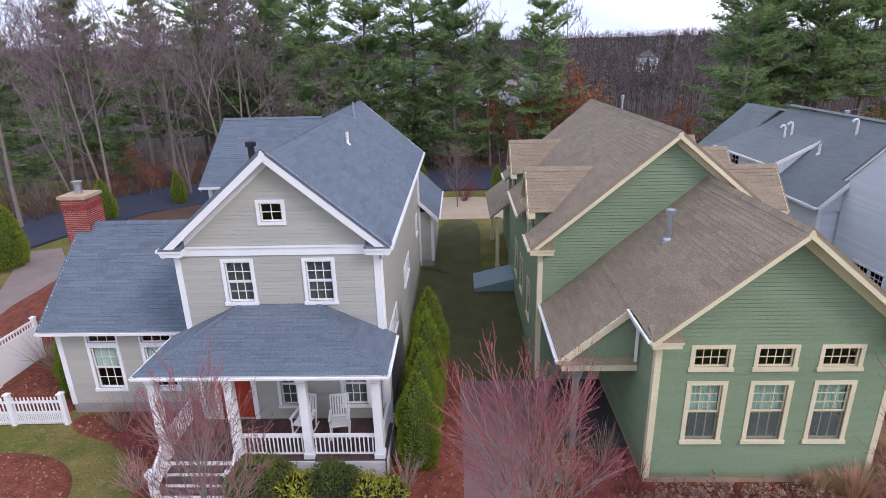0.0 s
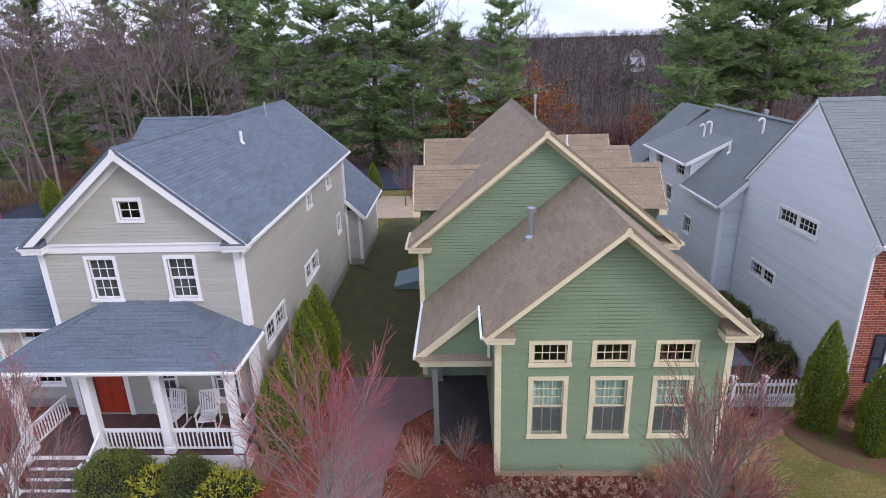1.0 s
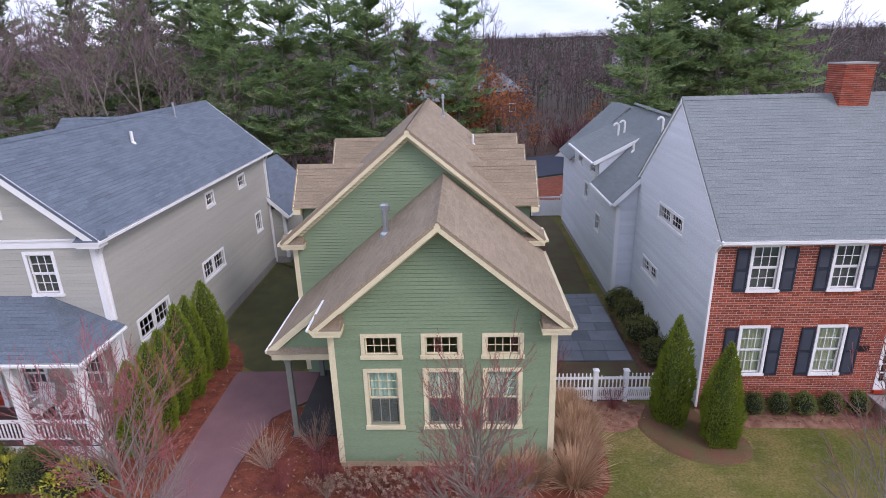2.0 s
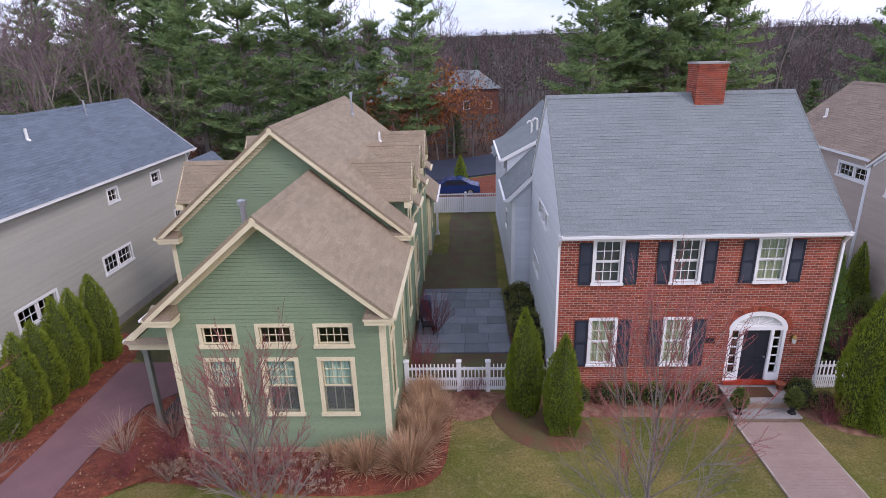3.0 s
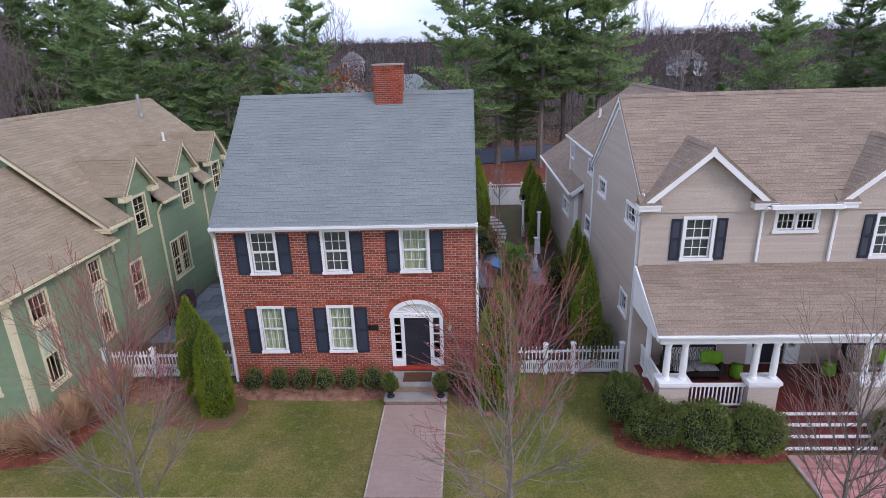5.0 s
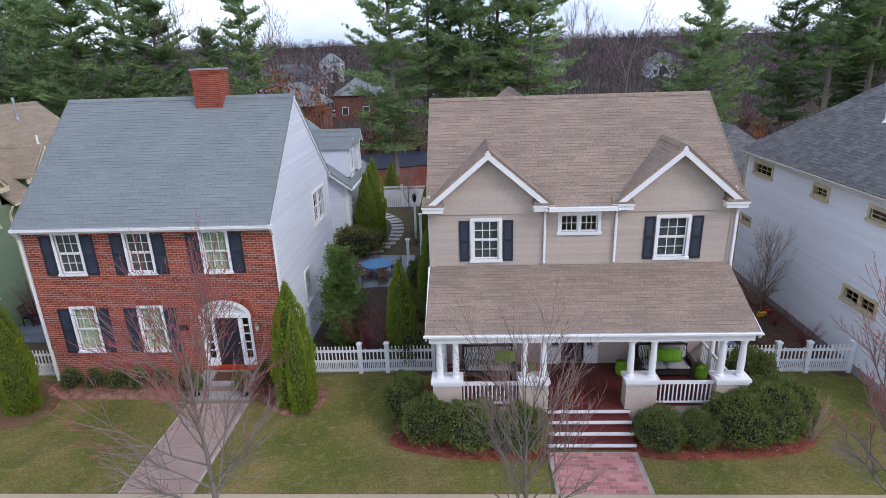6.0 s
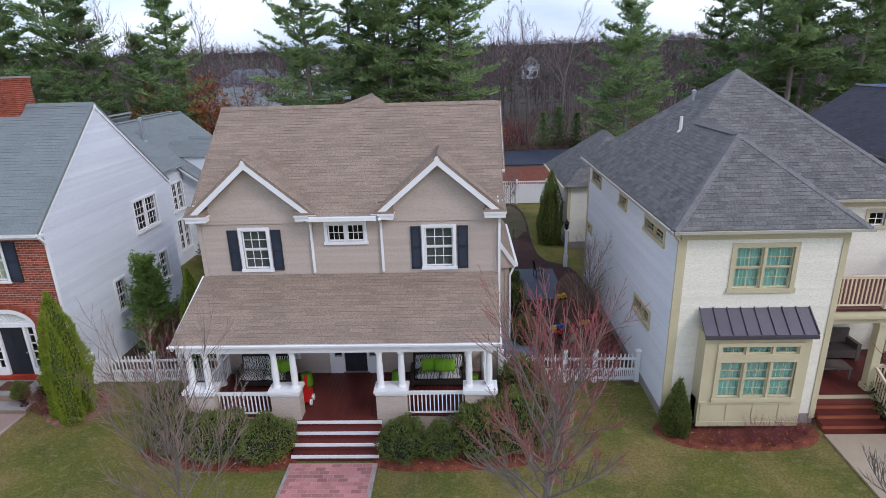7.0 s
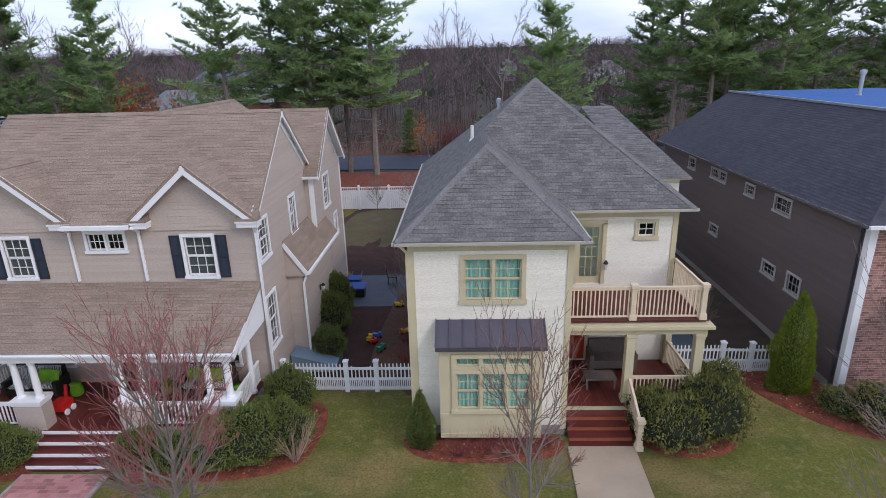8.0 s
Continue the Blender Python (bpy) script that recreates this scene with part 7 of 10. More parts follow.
def plant(name, at, label, category, make, key, turn=0.0, size=1.0, tall=None, group=""):
    """A plant at a place. The first of each key is built, the others copy it. make fills {part name: (mesh data, material)}."""
    m = Matrix.Translation(at) @ pose(0, 0, 0, 0, 0, turn)
    if key not in PLANTS:
        ob = thing(name, (0, 0, 0), label, category, group)
        for pn, (b, mat) in make(random.Random(key)).items():
            part(pn, b, mat, ob, kind="stuff" if pn in ("leaves", "needles", "twig_spray", "budding") else "")
        PLANTS[key] = ob
        ob.matrix_basis = m @ Matrix.Diagonal((size, size, tall or size, 1))
        return ob
    src = PLANTS[key]
    ob = copy_thing(src, m)
    ob.scale = (size, size, tall or size)
    ob.name = name
    tagged(ob, label, category, group)
    return ob


def fan_tree(height, width, first, limbs, twig, buds=0, r=0.07, tilt=0.0, bark=BARK):
    """A young street tree: a short trunk with a leader, straight limbs that fan out and up, fine shoots at their ends."""
    def make(rng):
        wood, twigs, lv = Build(), Build(), Build()
        nodes = [V((0, 0, -0.1))]
        for k in range(1, 7):
            nodes.append(V((tilt * k / 6 + rng.uniform(-0.05, 0.05), rng.uniform(-0.06, 0.06), height * 0.82 * k / 6)))
        for k in range(6):
            stick(wood, nodes[k], nodes[k + 1], r * (1.15 - k / 6), r * (1.15 - (k + 1) / 6) + 0.004, 6)

        def shoot(p, d, ln, rr, level):
            steps = 3 if level > 1 else 2
            path = [p]
            for i in range(steps):
                d = (aside(d, rng.uniform(0, 0.16), rng) + UP * 0.11).normalized()
                q = p + d * ln / steps
                stick(wood if level > 0 or p.z < height * 0.56 else twigs, p, q, max(0.0055, rr * (1 - 0.7 * i / steps)), max(0.004, rr * (1 - 0.7 * (i + 1) / steps)), 4 if level > 1 else 3)
                p = q
                path.append(p)
            if level == 0:
                for k in range(buds if p.z > height * 0.55 else 0):
                    leaf(lv, p.lerp(path[0], rng.random() * 0.7) + ball(rng) * 0.02, ball(rng), rng.uniform(0.022, 0.042), 0.022, rng)
                return
            n = 8 if level == 2 else 6
            for k in range(n):
                t = 0.22 + 0.76 * (k + rng.random()) / n
                i = min(steps - 1, int(t * steps))
                b = path[i].lerp(path[i + 1], t * steps - i)
                shoot(b, aside(d, rng.uniform(0.3, 0.75), rng), ln * rng.uniform(0.4, 0.62) * (1.2 - 0.55 * t), rr * 0.5, level - 1)
            shoot(p, d, ln * 0.4, rr * 0.35, level - 1)
        a = rng.uniform(0, 6.3)
        for k in range(limbs):
            t = (k + rng.random() * 0.6) / limbs
            z = first + (height * 0.72 - first) * t
            i = min(5, int(z / (height * 0.82) * 6))
            base = nodes[i].lerp(nodes[i + 1], z / (height * 0.82) * 6 - i)
            a += 2.4 + rng.uniform(-0.4, 0.4)
            lean = (1.0 - 0.62 * t) * rng.uniform(0.85, 1.15)
            d = V((math.cos(a) * math.sin(lean), math.sin(a) * math.sin(lean), math.cos(lean)))
            shoot(base, d, min(width * 0.5 / math.sin(lean) * 0.72, (height - z) * 0.8 / math.cos(lean)) * rng.uniform(0.8, 1.08), r * 0.42 * (1.1 - 0.5 * t), 2)
        shoot(nodes[6], UP.copy(), height * 0.18, r * 0.25, 1)
        out = {"trunk": (wood, bark), "twig_spray": (twigs, twig)}
        if buds:
            out["budding"] = (lv, BUD)
        return out
    return make


def bare_tree(height, levels, kids, spread=(0.45, 0.9), lift=0.25, fork=0.35, r=None, buds=0, bud=BUD, twig=TWIG, leaves=0, stems=1, bend=0.12, least=0.006, splay=0.32, bark=BARK):
    def make(rng):
        wood, twigs, ends = Build(), Build(), []
        rr = r or height * 0.014
        for s in range(stems):
            a = 2 * math.pi * s / stems + rng.random()
            d = (UP + V((math.cos(a), math.sin(a), 0)) * (splay if stems > 1 else 0.04)).normalized()
            p = V((math.cos(a), math.sin(a), 0)) * (0.08 if stems > 1 else 0)
            q = p + d * height * fork
            stick(wood, p - UP * 0.1, p + d * 0.3, rr * 1.5, rr * 1.05, 7)
            stick(wood, p + d * 0.3, q, rr * 1.05, rr * 0.85, 7)
            grow(wood, twigs, q, d, height * (1 - fork) * 0.62, rr * 0.85, levels, rng, spread, lift, kids, ends, bend=bend, least=least)
        out = {"trunk": (wood, bark), "twig_spray": (twigs, twig)}
        if buds or leaves:
            lv = Build()
            for p, d in ends:
                for k in range(buds or leaves):
                    q = p + ball(rng) * (0.08 if buds else 0.5)
                    if buds:
                        leaf(lv, q, ball(rng), rng.uniform(0.03, 0.06), 0.03, rng)
                    else:
                        leaf(lv, q, (ball(rng) - UP * 0.5).normalized(), rng.uniform(0.22, 0.4), 0.2, rng)
            out["budding" if buds else "leaves"] = (lv, bud)
        return out
    return make


def plume(b, c, d, side, along, across, rng, k=1.0):
    """A plume of pine needles: a ragged mat on the bough, and tufts along it, each a spray of needles that point out and up. k: its scale."""
    tip, lean, turn, n = rng.uniform(-0.35, 0.25), rng.uniform(-0.5, 0.5), rng.uniform(0, 0.9), 5
    rim = []
    for i in range(2 * n):
        a = turn + math.pi * i / n
        r = rng.uniform(0.6, 0.85) if i % 2 else rng.uniform(0.3, 0.5)
        x, y = math.cos(a) * r * along, math.sin(a) * r * across
        rim.append(c + d * x + side * y + UP * (tip * x + lean * y - 0.12 * k))
    b.add([c] + rim, [(0, 1 + i, 1 + (i + 1) % (2 * n)) for i in range(2 * n)])
    for t in range(8):
        o = c + d * rng.uniform(-1.05, 1.1) * along + side * rng.uniform(-1.05, 1.05) * across + UP * rng.uniform(-0.1, 0.22) * k
        aim = (d * 0.7 + side * rng.uniform(-0.5, 0.5) + UP * rng.uniform(0.1, 0.8)).normalized()
        size = rng.uniform(0.26, 0.48) * k
        for e in range(8):
            v = (aim * 0.75 + ball(rng)).normalized()
            sd = v.cross(ball(rng)).normalized() * rng.uniform(0.03, 0.052) * k
            b.add((o - sd, o + sd, o + v * size * rng.uniform(0.7, 1.2)), ((0, 1, 2),))


def pine_tree(height, start=0.12, reach=0.24, full=1.0, dead=0, bare_top=0.0, k_plume=1.0, leaf_mat=PINE):
    """A white pine: a straight trunk, tiers of level limbs that turn up at the ends, flat plumes of needles with gaps between the tiers."""
    def make(rng):
        wood, nd = Build(), Build()
        pts = [V((rng.uniform(-0.15, 0.15), rng.uniform(-0.15, 0.15), height * k / 8)) for k in range(9)]
        for k in range(8):
            stick(wood, pts[k], pts[k + 1], height * 0.0145 * (1 - k / 9), height * 0.0145 * (1 - (k + 1) / 9), 6)
        for k in range(dead):
            z = height * rng.uniform(0.12, start)
            a = rng.uniform(0, 6.3)
            d = V((math.cos(a), math.sin(a), rng.uniform(-0.25, 0.15))).normalized()
            stick(wood, V((0, 0, z)), V((0, 0, z)) + d * rng.uniform(1, 3.2), 0.05, 0.015, 3)
        z = height * start
        while z < height * 0.985:
            t = (z / height - start) / (1 - start)
            size = height * reach * (min(1.0, 0.7 + t * 1.6) if t < 0.25 else (1.02 - t) ** 0.62 * 1.12)
            n = rng.randint(4, 6)
            a0 = rng.uniform(0, 6.3)
            for k in range(n):
                if rng.random() > full - (bare_top if t > 0.55 else 0.0):
                    continue
                a = a0 + 2 * math.pi * k / n + rng.uniform(-0.4, 0.4)
                ln = size * rng.choice((0.5, 0.7, 0.9, 1.05, 1.3)) * rng.uniform(0.9, 1.1)
                d = V((math.cos(a), math.sin(a), rng.uniform(-0.16, 0.12) + 0.45 * t)).normalized()
                p = V((0, 0, z + rng.uniform(-0.02, 0.02) * height))
                segs = 4
                for s in range(segs):
                    d = (d + UP * 0.06 + ball(rng) * 0.08).normalized()
                    q = p + d * ln / segs
                    stick(wood, p, q, 0.065 * (1 - s / segs) * (1 - 0.6 * t) + 0.012, 0.065 * (1 - (s + 1) / segs) * (1 - 0.6 * t) + 0.01, 3)
                    if s >= 1:
                        side = d.cross(UP).normalized()
                        for w in (-1, 1) if s < 3 else (-0.6, 0.6):
                            c = q - d * ln * 0.1 + side * w * (0.3 * k_plume + ln * 0.09 * (1.4 - s / segs)) * rng.uniform(0.6, 1.2) + UP * rng.uniform(-0.05, 0.3)
                            plume(nd, c, d, side, rng.uniform(0.75, 1.25) * k_plume, rng.uniform(0.45, 0.8) * k_plume, rng, k_plume)
                    p = q
            z += height * rng.uniform(0.036, 0.056)
        return {"trunk": (wood, BARK), "needles": (nd, leaf_mat)}
    return make


def thuja(height, radius, mat=THUJA, sprays=2600, blunt=1.9):
    """A dense columnar evergreen of upright sprays."""
    def make(rng):
        core, lv = Build(), Build()
        lean = [rng.uniform(-1, 1) for _ in range(6)]

        def rad(t, a):
            base = radius * (0.84 + 0.6 * t if t < 0.27 else (1.0 - ((t - 0.27) / 0.73) ** blunt)) * (1 + 0.07 * math.sin(3 * a + lean[0] * 3 + t * 5) + 0.06 * math.sin(5 * a + lean[1] * 4 - t * 9))
            return max(base, 0.02)
        n = 10
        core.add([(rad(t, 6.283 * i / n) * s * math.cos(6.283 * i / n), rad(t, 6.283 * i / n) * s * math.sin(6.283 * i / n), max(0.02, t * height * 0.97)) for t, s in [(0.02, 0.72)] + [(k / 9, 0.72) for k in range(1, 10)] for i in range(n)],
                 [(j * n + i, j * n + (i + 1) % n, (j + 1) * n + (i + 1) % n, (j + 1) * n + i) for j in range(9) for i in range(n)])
        for k in range(int(sprays * 2.7)):
            t = 1 - math.sqrt(rng.random()) if rng.random() < 0.75 else rng.random()
            a = rng.uniform(0, 6.2832)
            clump = 1 + 0.24 * noise.noise(V((math.cos(a) * 1.6, math.sin(a) * 1.6, t * 6.0 + lean[2] * 7))) + 0.1 * noise.noise(V((a * 6.0, t * 22.0, lean[3] * 7)))
            rr = rad(t, a) * clump * rng.uniform(0.88, 1.01)
            p = V((rr * math.cos(a), rr * math.sin(a), t * height + rng.uniform(-0.03, 0.03)))
            d = (V((math.cos(a), math.sin(a), 0)) * 0.7 + UP * 0.85 + ball(rng) * 0.45).normalized()
            blade(lv, p, d, rng.uniform(0.07, 0.15), rng.uniform(0.028, 0.05), rng)
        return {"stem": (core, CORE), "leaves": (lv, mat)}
    return make


def mound(rx, ry, rz, mat, count=2600, size=0.06, rough=0.12, wide=0.6, up=0.4):
    """A rounded shrub: a core coloured near black for its inner shade, and a coat of small leaves with an uneven
    outline.
    """
    def make(rng):
        core, lv = Build(), Build()
        o = V((rng.uniform(0, 50), rng.uniform(0, 50), 0))

        def out(v):
            k = 1 + rough * 2.2 * noise.noise(v * 2.1 + o) + rough * noise.noise(v * 5.0 + o)
            return V((v.x * rx * k, v.y * ry * k, (v.z * rz * k) if v.z > 0 else v.z * rz * 0.75))
        n, m = 12, 7
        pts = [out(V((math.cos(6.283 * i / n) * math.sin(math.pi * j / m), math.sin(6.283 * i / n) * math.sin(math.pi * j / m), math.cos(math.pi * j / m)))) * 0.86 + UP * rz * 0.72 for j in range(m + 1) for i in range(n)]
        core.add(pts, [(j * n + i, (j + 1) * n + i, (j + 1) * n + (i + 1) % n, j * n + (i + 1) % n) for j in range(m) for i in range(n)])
        for k in range(count):
            v = ball(rng)
            if v.z < -0.6:
                v.z = -v.z
            p = out(v) * rng.uniform(0.84, 1.05) + UP * rz * 0.72
            d = (v * 0.7 + UP * up + ball(rng) * 0.9).normalized()
            (leaf if size > 0.1 else blade)(lv, p, d, size * rng.uniform(0.7, 1.4), size * wide, rng)
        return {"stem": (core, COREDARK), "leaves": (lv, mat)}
    return make


def twiggy(height, stems, mat, spread=0.6, buds=0, levels=1):
    """A leafless shrub of many upright stems."""
    def make(rng):
        wood, tw, ends = Build(), Build(), []
        for k in range(stems):
            a = rng.uniform(0, 6.283)
            d = (UP + V((math.cos(a), math.sin(a), 0)) * spread * math.sqrt(rng.random())).normalized()
            p = V((math.cos(a), math.sin(a), 0)) * rng.uniform(0, 0.15)
            grow(tw, tw, p, d, height * rng.uniform(0.55, 0.8), 0.014, levels, rng, (0.25, 0.6), 0.15, (4, 4, 4), ends, bend=0.1, least=0.005)
        out = {"stem": (Build().lathe((0, 0, -0.02), [(0.12, 0), (0.08, 0.1)], 7), BARK), "twig_spray": (tw, mat)}
        if buds:
            lv = Build()
            for p, d in ends:
                for k in range(buds):
                    leaf(lv, p + ball(rng) * 0.04, ball(rng), 0.05, 0.04, rng)
            out["budding"] = (lv, BUD)
        return out
    return make


def grass(height, blades, mat=STRAW):
    def make(rng):
        lv = Build()
        for k in range(blades):
            a = rng.uniform(0, 6.283)
            lean = rng.random() ** 0.7 * 1.05
            h = height * rng.uniform(0.6, 1.05)
            out = V((math.cos(a), math.sin(a), 0))
            s = V((-out.y, out.x, 0)) * 0.0075
            p0 = out * rng.uniform(0, 0.22)
            d = (aside(out, rng.uniform(0, 0.2), rng) * math.sin(lean) + UP * math.cos(lean)).normalized()
            p1 = p0 + d * h * 0.62
            p2 = p1 + (d + out * 0.12 - UP * 0.25 * lean).normalized() * h * 0.4
            lv.add((p0 - s, p0 + s, p1 + s, p1 - s, p2), ((0, 1, 2, 3), (3, 2, 4)))
        return {"stem": (Build().lathe((0, 0, -0.02), [(0.2, 0), (0.12, 0.12)], 8), STRAW), "leaves": (lv, mat)}
    return make


def dried_flowers(height, stems):
    def make(rng):
        wood, heads = Build(), Build()
        for k in range(stems):
            a = rng.uniform(0, 6.283)
            p = V((math.cos(a), math.sin(a), 0)) * rng.uniform(0, 0.3)
            q = p + V((math.cos(a) * rng.uniform(0, 0.4), math.sin(a) * rng.uniform(0, 0.4), height * rng.uniform(0.6, 1.05)))
            stick(wood, p, q, 0.007, 0.005, 3)
            for e in range(3):
                stick(wood, p.lerp(q, rng.uniform(0.3, 0.8)), p.lerp(q, 0.7) + ball(rng) * 0.18, 0.004, 0.003, 3)
            if rng.random() < 0.6:
                for e in range(22):
                    leaf(heads, q + ball(rng) * rng.uniform(0, 0.08), ball(rng), 0.05, 0.045, rng)
        return {"stem": (wood, REDBROWN), "leaves": (heads, DRYHEAD)}
    return make


R = random.Random(11)
# street trees on the verge
BROWNTWIG = surface("russet_twig", (0.27, 0.185, 0.16), (0.2, 0.13, 0.115), 0.4, 0.9, 0.2, 30, each=0.15)
STREET = {
    "a": fan_tree(7.2, 4.7, 1.7, 25, PINKTWIG, 8, 0.065, 0.15, PALEBARK),
    "g": fan_tree(7.2, 4.7, 1.7, 25, surface("wine_red_twig", (0.32, 0.105, 0.11), (0.23, 0.075, 0.08), 0.4, 0.9, 0.2, 30, each=0.15), 5, 0.065, 0.15, PALEBARK),
    "b": fan_tree(7.0, 5.3, 1.2, 19, surface("rusty_red_twig", (0.3, 0.105, 0.095), (0.21, 0.074, 0.068), 0.4, 0.9, 0.2, 30, each=0.15), 4, 0.07),
    "f": fan_tree(7.0, 5.3, 1.2, 19, BROWNTWIG, 0, 0.07),
    "d": fan_tree(7.0, 2.6, 1.9, 13, REDBROWN, 1, 0.075, 0.1),
    "c": fan_tree(7.3, 4.1, 2.0, 24, surface("rosy_grey_twig", (0.27, 0.092, 0.085), (0.19, 0.066, 0.06), 0.4, 0.9, 0.2, 30, each=0.15), 4, 0.1, 0.5),
}
for x, y, k, s, tall, turn, lab in ((-5.8, 8.3, "a", 0.72, 0.84, 40, "young leafless street tree with red buds"), (1.17, 8.3, "g", 0.93, 0.85, 150, "spreading leafless street tree with pinkish twigs"), (8.85, 7.7, "c", 0.76, 0.82, 110, "slender leafless street tree with brown twigs"),
                                    (17.2, 7.9, "b", 0.78, 1.02, 200, "spreading leafless street tree with red-budded crown"), (25.8, 7.8, "b", 0.95, 1.02, 95, "spreading leafless street tree with red-budded crown"), (33.0, 7.6, "f", 0.78, 0.84, 300, "small leafless street tree with grey bark"),
                                    (40.8, 7.5, "c", 0.88, 0.9, 0, "leafless street tree with reddish twig tips"), (48.4, 7.4, "d", 0.9, 0.98, 250, "slender leafless street tree with budding twigs"), (56.5, 7.3, "f", 0.95, 0.95, 10, "leafless street tree with grey bark")):
    plant("street_tree", (x, y, 0), lab, "tree", STREET[k], "street" + k, turn, s, tall, "street trees")
# the tall pines behind the lane
PINES = {"w": pine_tree(21.0, 0.06, 0.31, 0.94, 0, 0.1), "s": pine_tree(24.0, 0.3, 0.185, 0.9, 16, 0.08), "p": pine_tree(21.0, 0.08, 0.24, 0.94, 0, 0.1), "q": pine_tree(24.0, 0.15, 0.2, 0.9, 6, 0.16), "r": pine_tree(25.0, 0.4, 0.185, 0.7, 30, 0.08)}
for x, y, k, s in ((-9.9, 60.5, "p", 1.02), (-15.5, 61.5, "q", 1.0), (-0.9, 60.2, "p", 0.95), (-5.2, 62, "q", 1.0), (8.2, 61, "q", 0.82), (25.0, 52.5, "q", 0.92), (32.4, 55.0, "s", 1.0), (28.3, 57.5, "r", 0.95), (38.2, 56.5, "s", 1.0), (35.2, 58.5, "r", 0.92), (30.5, 60.0, "q", 0.8),
                   (56.2, 58.5, "w", 0.84), (69.0, 59.5, "r", 0.95), (72.0, 58.0, "r", 1.0), (74.5, 60, "r", 0.92), (68.5, 66.5, "q", 0.85), (76.5, 68.5, "q", 0.9), (87, 68, "q", 0.9), (80.5, 73, "p", 0.9), (79, 58.5, "q", 0.98), (84, 61, "r", 1.0), (90, 60, "p", 1.0), 
                   (-21.5, 66, "q", 1.0), (-27, 67, "q", 1.05), (-32, 72, "q", 1.05), (-36.5, 68, "q", 1.0), (-44, 66, "p", 1.0), (-24, 76, "q", 1.1), (3.2, 64, "p", 0.7), (-42, 52, "p", 0.7)):
    plant("pine_tree", (x, y, -0.05), "tall dark green white pine at the edge of the woods" if k in "pqw" else "tall white pine with a bare lower trunk", "tree", PINES[k], "pine" + k, R.uniform(0, 360), s, s * R.uniform(0.92, 1.04), "pines")
for x, y, s in ((-4.5, 61.5, 0.32), (12.5, 63.5, 0.25), (40.5, 71, 0.3), (49.6, 71.5, 0.24), (51.6, 72, 0.27), (53.8, 71.5, 0.23), (-36, 58, 0.35), (-13, 60.5, 0.3), (58, 75, 0.35)):
    plant("pine_tree", (x, y, -0.05), "young green pine at the edge of the woods", "tree", PINES["p"], "pinep", R.uniform(0, 360), s, s * 0.9, "pines")
# leafless woods
MAUVE = surface("mauve_brown_twig", (0.19, 0.135, 0.14), (0.14, 0.1, 0.105), 0.6, 0.9, 0.2, 30, each=0.15)
WOODBARK = surface("dark_wood_bark", (0.135, 0.112, 0.098), (0.085, 0.072, 0.064), 0.3, 0.9, 0.6, 40, each=0.2)
WOODS = {"e": bare_tree(17.5, 4, (5, 5, 5, 6), (0.45, 1.05), 0.16, 0.2, 0.135, least=0.014, twig=MAUVE, stems=2, splay=0.2), "f": bare_tree(16.0, 4, (4, 4, 4, 5), (0.4, 0.95), 0.2, 0.22, 0.17, least=0.014, twig=MAUVE), "g": bare_tree(14.0, 4, (3, 4, 5, 4), (0.4, 0.9), 0.25, 0.3, 0.13, least=0.014, twig=MAUVE, bark=WOODBARK), "h": bare_tree(13.0, 3, (4, 5, 6), (0.4, 0.9), 0.28, 0.25, 0.11, least=0.016, twig=MAUVE, bark=WOODBARK)}
for x, y, k, s in ((-28.5, 43, "e", 0.95), (-19.6, 46.5, "e", 0.95), (-36.5, 50, "e", 0.9), (-25.5, 50.5, "e", 0.85), (-14.5, 47.5, "g", 0.7), (-34, 40, "f", 1.0), (-39, 46, "g", 1.1), (-45, 41, "f", 1.0), (2.9, 60.8, "g", 1.2), (11.4, 61.5, "g", 1.15), (47.6, 71, "g", 1.1), (52, 73, "f", 1.0), (44, 72, "g", 1.1), (-33, 47.5, "g", 1.0), (-26, 60, "f", 1.0), (-41, 57, "f", 1.1), (-21.5, 58, "f", 1.05), (-30.5, 58, "f", 1.1), (-36, 64, "f", 1.15), (-28, 66, "f", 1.15), (-33, 72, "f", 1.2), (-43, 68, "f", 1.2), (-19, 56.5, "h", 1.0), (-12, 47.5, "h", 0.8), (10.2, 66, "g", 0.8), (12.2, 69, "h", 0.85), (11.0, 73, "g", 0.8), (13.6, 74, "h", 0.8), (9.0, 70, "h", 0.85), (14.4, 68, "h", 0.7)):
    plant("bare_tree", (x, y, -0.05), "large leafless tree with grey limbs beside the lane", "tree", WOODS[k], "wood" + k, R.uniform(0, 360), s, s, "leafless trees")
for i in range(54):
    x, y = R.uniform(-75, 115), 60 + 60 * R.random() ** 1.3
    k = "hhg"[i % 3]
    if abs(y - lane_y(x)) < 6.5 or y < lane_y(x):
        y = lane_y(x) + R.uniform(7, 45)
    s = R.uniform(0.55, 0.95)
    plant("bare_tree", (x, y, ground_height(x, y) - 0.1), "leafless tree in the brown woods", "tree", WOODS[k], "wood" + k, R.uniform(0, 360), s, s * R.uniform(0.85, 1.15), "leafless trees")
for x, y in ((-1.5, 77.0), (1.8, 75.5), (4.6, 77.5), (8.2, 76.0), (11.5, 78.0)):
    plant("bare_tree", (x, y, 0.0), "leafless tree in the brown woods", "tree", WOODS["h"], "woodh", R.uniform(0, 360), 0.55, 0.5, "leafless trees")
OAK = bare_tree(7.5, 3, (4, 4, 4), (0.5, 1.0), 0.15, 0.2, 0.1, bud=OAKLEAF, leaves=4)
